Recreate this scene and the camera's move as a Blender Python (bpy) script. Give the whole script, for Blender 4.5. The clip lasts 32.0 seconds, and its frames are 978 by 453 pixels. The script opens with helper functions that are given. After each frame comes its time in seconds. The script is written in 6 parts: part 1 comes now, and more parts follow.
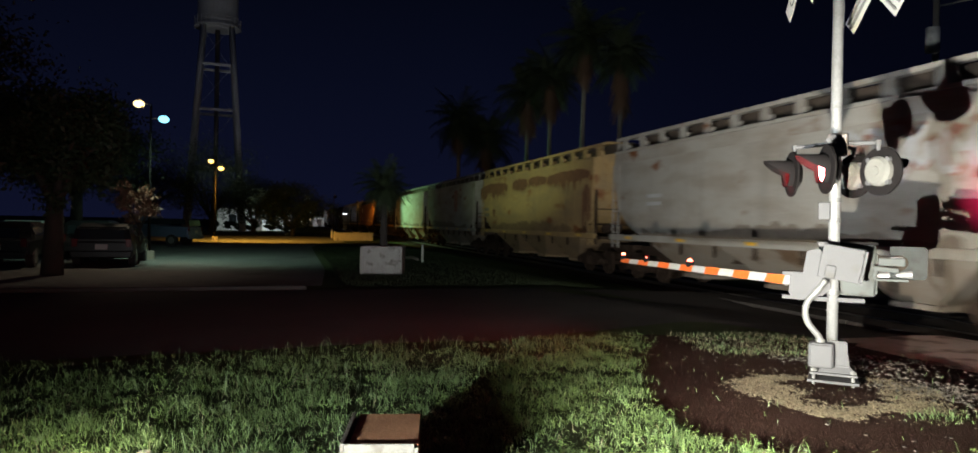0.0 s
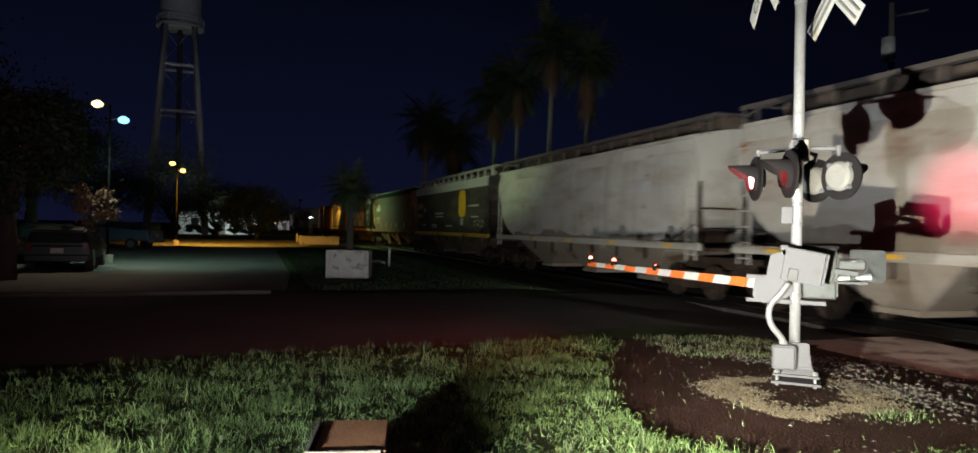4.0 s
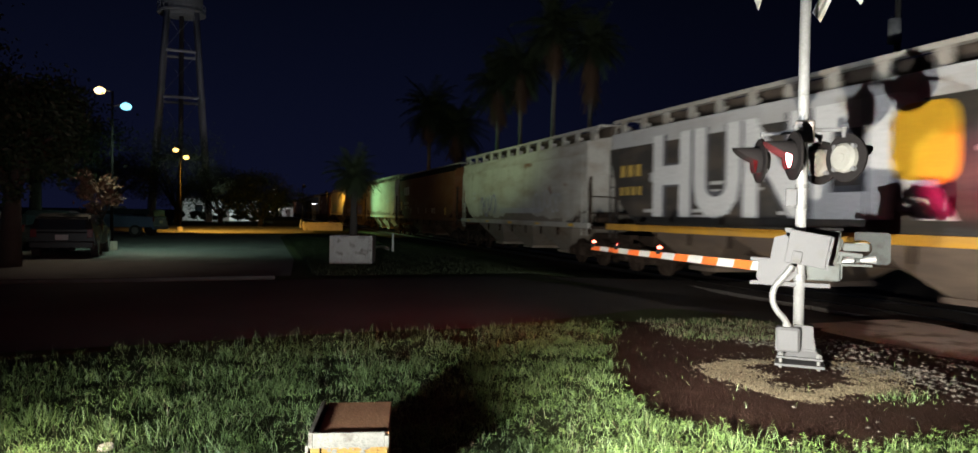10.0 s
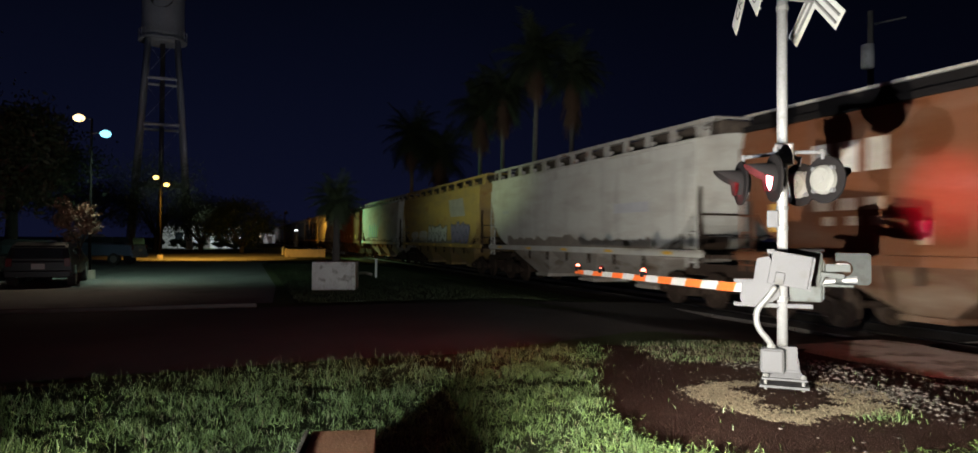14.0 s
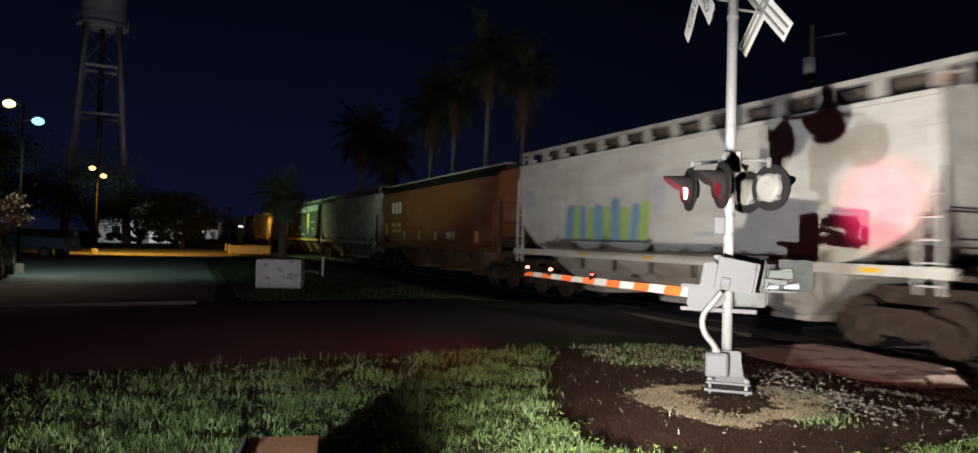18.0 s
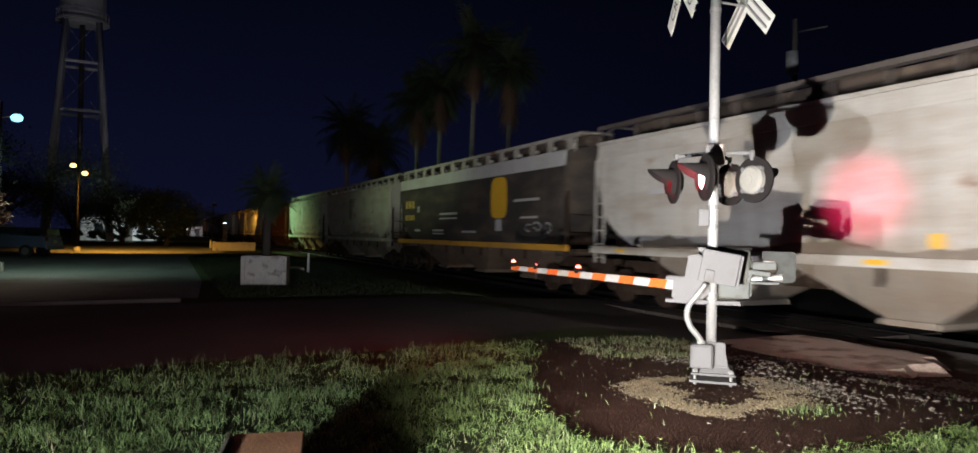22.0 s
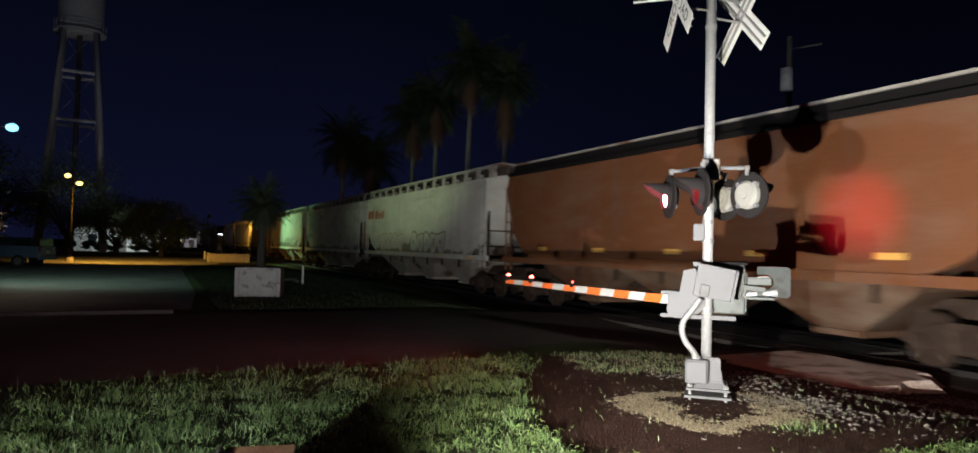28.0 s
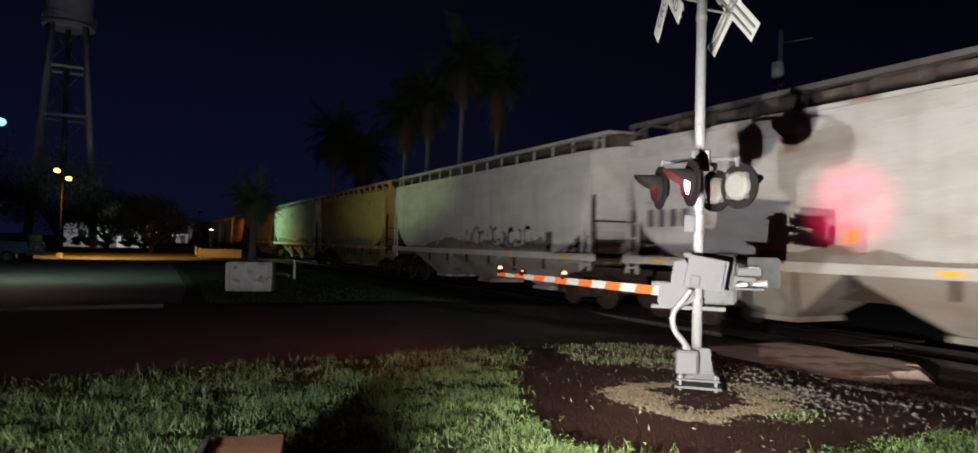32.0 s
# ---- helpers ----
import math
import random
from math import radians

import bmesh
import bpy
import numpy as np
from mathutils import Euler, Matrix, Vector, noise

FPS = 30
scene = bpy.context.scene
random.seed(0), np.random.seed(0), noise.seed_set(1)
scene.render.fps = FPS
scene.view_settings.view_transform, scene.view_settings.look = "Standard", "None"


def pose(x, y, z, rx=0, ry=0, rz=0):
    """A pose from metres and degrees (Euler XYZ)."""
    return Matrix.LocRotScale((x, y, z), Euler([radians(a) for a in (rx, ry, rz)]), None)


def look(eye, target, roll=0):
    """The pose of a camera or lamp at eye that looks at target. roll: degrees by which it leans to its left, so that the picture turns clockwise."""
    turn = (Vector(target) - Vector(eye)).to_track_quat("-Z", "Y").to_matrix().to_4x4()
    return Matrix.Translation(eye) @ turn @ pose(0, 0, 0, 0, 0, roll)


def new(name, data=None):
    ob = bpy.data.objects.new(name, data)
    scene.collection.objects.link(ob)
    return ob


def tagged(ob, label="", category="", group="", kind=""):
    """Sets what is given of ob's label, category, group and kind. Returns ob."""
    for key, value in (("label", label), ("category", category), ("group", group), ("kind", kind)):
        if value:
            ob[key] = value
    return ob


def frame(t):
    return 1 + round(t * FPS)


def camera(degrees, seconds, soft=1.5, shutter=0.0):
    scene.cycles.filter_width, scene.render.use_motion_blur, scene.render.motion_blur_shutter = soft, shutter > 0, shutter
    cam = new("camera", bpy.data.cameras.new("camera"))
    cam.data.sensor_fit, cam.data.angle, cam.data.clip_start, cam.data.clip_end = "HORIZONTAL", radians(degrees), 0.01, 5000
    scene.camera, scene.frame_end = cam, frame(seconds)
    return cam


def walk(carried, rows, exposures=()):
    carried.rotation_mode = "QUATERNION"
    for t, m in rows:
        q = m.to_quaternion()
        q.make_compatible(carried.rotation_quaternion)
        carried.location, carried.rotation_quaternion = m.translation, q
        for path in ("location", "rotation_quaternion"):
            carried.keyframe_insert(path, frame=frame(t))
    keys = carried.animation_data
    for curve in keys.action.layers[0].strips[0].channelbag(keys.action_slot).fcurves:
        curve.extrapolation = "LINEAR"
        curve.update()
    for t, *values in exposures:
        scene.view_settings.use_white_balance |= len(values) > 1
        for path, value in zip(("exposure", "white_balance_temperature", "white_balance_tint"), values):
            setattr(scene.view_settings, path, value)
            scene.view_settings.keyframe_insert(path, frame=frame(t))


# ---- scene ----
PATH = [  # seconds, place, yaw, pitch, roll
    (0, -0.037, -0.073, 1.650, -16.33, -0.21, 1.08),
    (0.5, -0.030, -0.076, 1.648, -15.81, 0.20, 1.11),
    (1, -0.018, -0.059, 1.628, -16.59, -0.35, 1.38),
    (1.5, -0.012, -0.041, 1.629, -17.33, -0.38, 1.44),
    (2, -0.017, -0.022, 1.625, -18.41, 0.09, 1.64),
    (2.5, -0.014, -0.018, 1.621, -19.94, 0.57, 1.55),
    (3, -0.027, -0.021, 1.620, -19.93, 0.66, 1.40),
    (3.5, -0.033, -0.037, 1.644, -19.18, 0.55, 1.29),
    (5.5, -0.020, -0.028, 1.638, -18.86, -1.51, 1.19),
    (6, 0.000, -0.000, 1.620, -18.50, -1.75, 1.00),
    (6.5, -0.013, -0.024, 1.627, -18.41, -1.99, 0.62),
    (7, -0.029, -0.022, 1.638, -17.83, -2.20, 0.42),
    (7.5, -0.023, -0.033, 1.631, -17.54, -1.90, 0.49),
    (8, -0.019, -0.028, 1.635, -17.25, -2.09, 0.25),
    (8.5, -0.019, -0.027, 1.632, -17.60, -1.51, 0.58),
    (9, -0.015, -0.019, 1.616, -18.62, -1.66, 0.61),
    (9.5, -0.021, -0.024, 1.621, -18.85, -1.18, 0.90),
    (10, -0.023, -0.027, 1.622, -18.73, -1.02, 0.92),
    (10.5, -0.024, -0.025, 1.608, -18.42, -1.25, 0.66),
    (11, -0.029, -0.031, 1.621, -18.47, -1.10, 0.42),
    (11.5, -0.022, -0.032, 1.625, -18.29, -0.99, 0.35),
    (12, -0.027, -0.031, 1.621, -18.82, -0.42, 0.31),
    (12.5, -0.031, -0.028, 1.615, -19.12, -0.03, 0.32),
    (13, -0.031, -0.024, 1.612, -19.69, 0.28, 0.48),
    (13.5, -0.021, -0.017, 1.610, -20.01, 0.59, 0.68),
    (15.5, -0.048, 0.004, 1.651, -20.27, 2.37, -0.77),
    (16, -0.048, 0.008, 1.666, -20.41, 2.61, 0.25),
    (16.5, -0.044, 0.029, 1.646, -21.44, 4.16, 0.40),
    (17, -0.038, 0.047, 1.628, -21.59, 2.30, 1.20),
    (17.5, -0.017, 0.067, 1.618, -23.77, 1.88, 1.42),
    (18, -0.007, 0.079, 1.622, -24.22, 1.13, 1.48),
    (18.5, 0.004, 0.083, 1.625, -23.97, 1.23, 1.19),
    (19, 0.004, 0.069, 1.613, -25.11, 1.52, 1.22),
    (19.5, 0.006, 0.081, 1.619, -25.29, 1.57, 1.32),
    (20, 0.009, 0.081, 1.618, -25.06, 1.23, 1.98),
    (20.5, 0.008, 0.091, 1.620, -24.42, 1.12, 1.52),
    (21, 0.001, 0.081, 1.614, -24.73, 0.87, 1.41),
    (21.5, 0.003, 0.081, 1.610, -25.36, 0.91, 1.23),
    (22, 0.012, 0.081, 1.613, -25.33, 0.74, 1.02),
    (22.5, 0.017, 0.090, 1.619, -24.92, 0.56, 0.82),
    (23, 0.005, 0.089, 1.618, -24.42, 0.70, 0.99),
    (23.5, 0.013, 0.084, 1.610, -24.93, 0.90, 1.43),
    (24, 0.022, 0.092, 1.608, -25.51, 0.71, 1.49),
    (24.5, 0.008, 0.084, 1.599, -25.42, 0.82, 1.28),
    (25, 0.013, 0.082, 1.605, -25.69, 0.84, 1.09),
    (25.5, 0.012, 0.081, 1.602, -25.74, 1.14, 1.00),
    (27.5, 0.018, 0.093, 1.601, -25.32, 1.54, 1.43),
    (28, 0.016, 0.090, 1.608, -25.69, 1.86, 1.45),
    (28.5, 0.035, 0.095, 1.607, -26.18, 1.95, 1.49),
    (29, 0.032, 0.095, 1.603, -26.33, 1.96, 1.57),
    (29.5, 0.017, 0.086, 1.595, -26.44, 1.81, 1.69),
    (30, 0.022, 0.091, 1.587, -26.76, 1.69, 1.78),
    (30.5, 0.024, 0.092, 1.592, -26.62, 1.90, 1.95),
    (31, 0.019, 0.089, 1.617, -26.04, 2.17, 1.76),
    (31.5, 0.011, 0.087, 1.613, -25.43, 2.21, 1.33),
    (32, 0.044, 0.094, 1.568, -26.30, 1.47, 1.31),
]


def aim(x, y, z, yaw, pitch, roll):
    a, b = radians(yaw), radians(pitch)
    way = Vector((-math.sin(a) * math.cos(b), math.cos(a) * math.cos(b), math.sin(b)))
    return look((x, y, z), Vector((x, y, z)) + way, roll)


cam = camera(70.0, 32.0, soft=1.6, shutter=0.7)
walk(cam, [(t, aim(*p)) for t, *p in PATH], [(0.0, 0.08, 6500, 10), (12.0, 0.05, 6500, 12), (16.0, 0.04, 6450, 15), (20.0, 0.05, 6400, 18), (25.0, 0.04, 6400, 18), (29.0, 0.02, 6350, 14), (30.5, -0.16, 6350, 15), (32.0, -0.12, 6350, 18)])

# ---- night sky and lights ----
world = bpy.data.worlds.new("night")
scene.world = world
world.use_nodes = True
wn, wl = world.node_tree.nodes, world.node_tree.links
w_co = wn.new("ShaderNodeTexCoord")
w_sep = wn.new("ShaderNodeSeparateXYZ")
w_ramp = wn.new("ShaderNodeValToRGB")
wl.new(w_co.outputs["Generated"], w_sep.inputs[0])
wl.new(w_sep.outputs["Z"], w_ramp.inputs[0])
w_ramp.color_ramp.elements[0].position, w_ramp.color_ramp.elements[0].color = 0.0, (0.0040, 0.0052, 0.0180, 1)
w_ramp.color_ramp.elements[1].position, w_ramp.color_ramp.elements[1].color = 0.32, (0.0013, 0.0020, 0.0060, 1)
w_side = wn.new("ShaderNodeMapRange")     # the town's glow fades towards the open country
w_side.inputs["From Min"].default_value, w_side.inputs["From Max"].default_value = 0.25, 0.80
w_side.inputs["To Min"].default_value, w_side.inputs["To Max"].default_value = 1.0, 0.45
wl.new(w_sep.outputs["X"], w_side.inputs["Value"])
wl.new(w_side.outputs["Result"], wn["Background"].inputs["Strength"])
wl.new(w_ramp.outputs[0], wn["Background"].inputs["Color"])


def spot(name, at, to, watts, colour, size=100, blend=0.6, radius=0.05, flat=1.0):
    lamp = bpy.data.lights.new(name, "SPOT")
    lamp.energy, lamp.color, lamp.spot_size, lamp.spot_blend, lamp.shadow_soft_size = watts, colour, radians(size), blend, radius
    ob = new(name, lamp)
    ob.matrix_world = look(at, to) @ Matrix.Diagonal((1, flat, 1, 1))     # a wide lamp throws a flattened cone
    return ob


FLOOD_1, FLOOD_2 = (1.00, 2.27, 0.54), (-1.44, 1.73, 0.54)
WELL, WELL_AIM = (-1.27, 4.60, 0.15), (-1.6, 6.5, 0.75)
AIM_1, AIM_2 = (8.9, 8.0, 2.6), (6.1, 7.9, 2.1)
# the first two sources are unseen, placed to suit the shadows on the train
spot("work_light_beam", FLOOD_1, AIM_1, 9000, (1.0, 0.95, 0.81), 98, 1.0, 0.03, 0.65)
spot("work_light_beam", FLOOD_2, AIM_2, 6300, (0.90, 0.96, 1.0), 144, 1.0, 0.03, 0.24)
spot("ground_light_beam", WELL, WELL_AIM, 260, (1.0, 0.93, 0.70), 165, 1.0, 0.10)
SODIUM, MERCURY = (1.0, 0.50, 0.06), (0.38, 1.0, 0.66)
LAMPS = [  # place of the lamp head, where it points, watts, colour, cone
    ((-5.55, 29.9, 6.15), (11.3, 33.5, 3.9), 4300, (0.76, 1.0, 0.53), 64), ((-5.55, 29.9, 6.15), (-5.2, 25.5, 0.0), 430, (1.0, 0.80, 0.55), 96), ((-4.65, 29.9, 5.6), (-8.5, 31.0, 3.0), 120, MERCURY, 70), ((-4.65, 29.9, 5.60), (-3.0, 31.0, 0.0), 900, (0.62, 1.0, 0.76), 150),
    ((-5.30, 55.0, 5.95), (-2.5, 57.0, 0.0), 4600, SODIUM, 118), ((-4.60, 55.0, 5.45), (-1.0, 58.0, 0.0), 4600, SODIUM, 118),
    ((4.7, 70.0, 4.1), (11.3, 66.0, 2.6), 2600, (0.42, 1.0, 0.46), 100), ((9.0, 92.0, 4.2), (11.3, 122.0, 2.0), 5200, SODIUM, 70),
]
for place, to, watts, colour, cone in LAMPS:
    spot("street_lamp_light", (place[0] + 0.8, place[1] - 1.6, place[2] - 0.45), to, watts, colour, cone, 0.95, 0.12, 0.28 if cone == 64 else 1.0)
for place, to in (((6.29, 6.49, 2.27), (11.3, 8.45, 2.42)), ((5.99, 5.80, 2.27), (11.3, 8.30, 2.40))):
    spot("flasher_beam", Vector(place) + (Vector(to) - Vector(place)).normalized() * 0.40, to, 1500, (1.0, 0.03, 0.16), 21, 1.0, 0.06)
for place, to in (((5.50, 6.60, 2.27), (0.5, 12.6, 0.0)), ((5.32, 5.87, 2.27), (-0.5, 13.0, 0.0))):
    spot("flasher_beam", Vector(place) + (Vector(to) - Vector(place)).normalized() * 0.42, to, 230, (1.0, 0.06, 0.06), 84, 1.0, 0.06)


# ---- materials ----
def nodes_of(m):
    m.use_nodes = True
    return m.node_tree.nodes, m.node_tree.links, m.node_tree.nodes["Principled BSDF"]


def rgba(c):
    return (c[0], c[1], c[2], 1)


def surface(name, colour, rough=0.6, metal=0.0, var=0.25, scale=3.0, fine=40.0, bump=0.2, dirt=None, dirt_at=0.58, glow=None, spec=0.5, grain=0.35):
    """A two-scale procedural surface: broad stains, fine grain, relief."""
    m = bpy.data.materials.new(name)
    n, l, b = nodes_of(m)
    co = n.new("ShaderNodeTexCoord")
    info = n.new("ShaderNodeObjectInfo")
    big, small = n.new("ShaderNodeTexNoise"), n.new("ShaderNodeTexNoise")
    big.inputs["Scale"].default_value, small.inputs["Scale"].default_value = scale, fine
    big.inputs["Detail"].default_value = 6
    small.inputs["Detail"].default_value = 4
    shift = n.new("ShaderNodeVectorMath")
    l.new(co.outputs["Object"], shift.inputs[0])
    l.new(info.outputs["Random"], shift.inputs[1])
    l.new(shift.outputs[0], big.inputs["Vector"])
    l.new(shift.outputs[0], small.inputs["Vector"])
    mix = n.new("ShaderNodeMix")
    mix.data_type, mix.blend_type = "RGBA", "MIX"
    dark = [c * (1 - var) for c in colour]
    light = [min(1, c * (1 + var)) for c in colour]
    mix.inputs["A"].default_value, mix.inputs["B"].default_value = rgba(dark), rgba(light)
    l.new(big.outputs["Fac"], mix.inputs["Factor"])
    mix2 = n.new("ShaderNodeMix")
    mix2.data_type, mix2.blend_type = "RGBA", "OVERLAY"
    mix2.inputs["Factor"].default_value = grain
    l.new(mix.outputs["Result"], mix2.inputs["A"])
    l.new(small.outputs["Fac"], mix2.inputs["B"])
    out = mix2.outputs["Result"]
    if dirt:
        ramp = n.new("ShaderNodeValToRGB")
        ramp.color_ramp.elements[0].position, ramp.color_ramp.elements[1].position = dirt_at - 0.06, dirt_at + 0.08
        patch = n.new("ShaderNodeTexNoise")
        patch.inputs["Scale"].default_value, patch.inputs["Detail"].default_value = scale * 1.7, 8
        l.new(shift.outputs[0], patch.inputs["Vector"])
        l.new(patch.outputs["Fac"], ramp.inputs[0])
        mix3 = n.new("ShaderNodeMix")
        mix3.data_type = "RGBA"
        l.new(ramp.outputs[0], mix3.inputs["Factor"])
        l.new(out, mix3.inputs["A"])
        mix3.inputs["B"].default_value = rgba(dirt)
        out = mix3.outputs["Result"]
    l.new(out, b.inputs["Base Color"])
    b.inputs["Roughness"].default_value, b.inputs["Metallic"].default_value = rough, metal
    b.inputs["Specular IOR Level"].default_value = spec
    if bump:
        bp = n.new("ShaderNodeBump")
        bp.inputs["Strength"].default_value, bp.inputs["Distance"].default_value = bump, 0.02
        l.new(small.outputs["Fac"], bp.inputs["Height"])
        l.new(bp.outputs[0], b.inputs["Normal"])
    if glow:
        b.inputs["Emission Color"].default_value, b.inputs["Emission Strength"].default_value = rgba(glow[0]), glow[1]
    return m


def glowing(name, colour, strength):
    m = bpy.data.materials.new(name)
    n, l, b = nodes_of(m)
    b.inputs["Base Color"].default_value = rgba([c * 0.5 for c in colour])
    b.inputs["Emission Color"].default_value, b.inputs["Emission Strength"].default_value = rgba(colour), strength
    return m


def car_paint(name, colour, rust=0.0, rust_colour=(0.13, 0.05, 0.02), grime=0.6, streak=1.4):
    """Weathered freight paint: streaks that run down, rust patches, dust along the sill, fine speckle."""
    m = bpy.data.materials.new(name)
    n, l, b = nodes_of(m)
    co = n.new("ShaderNodeTexCoord")
    sep = n.new("ShaderNodeSeparateXYZ")
    l.new(co.outputs["Object"], sep.inputs[0])
    info = n.new("ShaderNodeObjectInfo")
    shift = n.new("ShaderNodeVectorMath")
    mul = n.new("ShaderNodeMath")
    mul.operation, mul.inputs[1].default_value = "MULTIPLY", 40
    l.new(info.outputs["Random"], mul.inputs[0])
    l.new(co.outputs["Object"], shift.inputs[0])
    l.new(mul.outputs[0], shift.inputs[1])

    def noise_tex(scale, stretch=(1, 1, 1), detail=6):
        mp = n.new("ShaderNodeMapping")
        mp.inputs["Scale"].default_value = stretch
        l.new(shift.outputs[0], mp.inputs[0])
        t = n.new("ShaderNodeTexNoise")
        t.inputs["Scale"].default_value, t.inputs["Detail"].default_value = scale, detail
        l.new(mp.outputs[0], t.inputs["Vector"])
        return t.outputs["Fac"]

    def ramp(fac, lo, hi):
        r = n.new("ShaderNodeMapRange")
        r.inputs["From Min"].default_value, r.inputs["From Max"].default_value = lo, hi
        l.new(fac, r.inputs["Value"])
        return r.outputs["Result"]

    def blend(fac, a, bb, kind="MIX"):
        x = n.new("ShaderNodeMix")
        x.data_type, x.blend_type = "RGBA", kind
        l.new(fac, x.inputs["Factor"]) if hasattr(fac, "links") else setattr(x.inputs["Factor"], "default_value", fac)
        for key, v in (("A", a), ("B", bb)):
            if hasattr(v, "links"):
                l.new(v, x.inputs[key])
            else:
                x.inputs[key].default_value = rgba(v)
        return x.outputs["Result"]

    cloudy = noise_tex(0.6)
    c = blend(cloudy, [v * 0.82 for v in colour], [min(1, v * 1.12) for v in colour])
    streaks = ramp(noise_tex(1.6, (1, 2.2, 0.12)), 0.50, 0.80)
    sm = n.new("ShaderNodeMath")
    sm.operation, sm.inputs[1].default_value = "MULTIPLY", 0.45 * streak
    l.new(streaks, sm.inputs[0])
    c = blend(sm.outputs[0], c, [v * 0.55 + 0.03 for v in colour])
    dust = ramp(noise_tex(0.9, (1, 0.6, 2.0)), 0.45, 0.75)
    dm = n.new("ShaderNodeMath")
    dm.operation, dm.inputs[1].default_value = "MULTIPLY", grime
    l.new(dust, dm.inputs[0])
    c = blend(dm.outputs[0], c, (0.16, 0.12, 0.085))
    if rust:
        rm = ramp(noise_tex(0.9, (1, 0.8, 1.6), 10), 0.66 - 0.3 * rust, 0.76 - 0.3 * rust)
        c = blend(rm, c, rust_colour)
    c = blend(0.30, c, noise_tex(26.0, (1, 1, 1), 5), "OVERLAY")
    l.new(c, b.inputs["Base Color"])
    b.inputs["Roughness"].default_value, b.inputs["Specular IOR Level"].default_value = 0.72, 0.12
    bp = n.new("ShaderNodeBump")
    bp.inputs["Strength"].default_value, bp.inputs["Distance"].default_value = 0.25, 0.02
    l.new(noise_tex(2.5), bp.inputs["Height"])
    l.new(bp.outputs[0], b.inputs["Normal"])
    return m


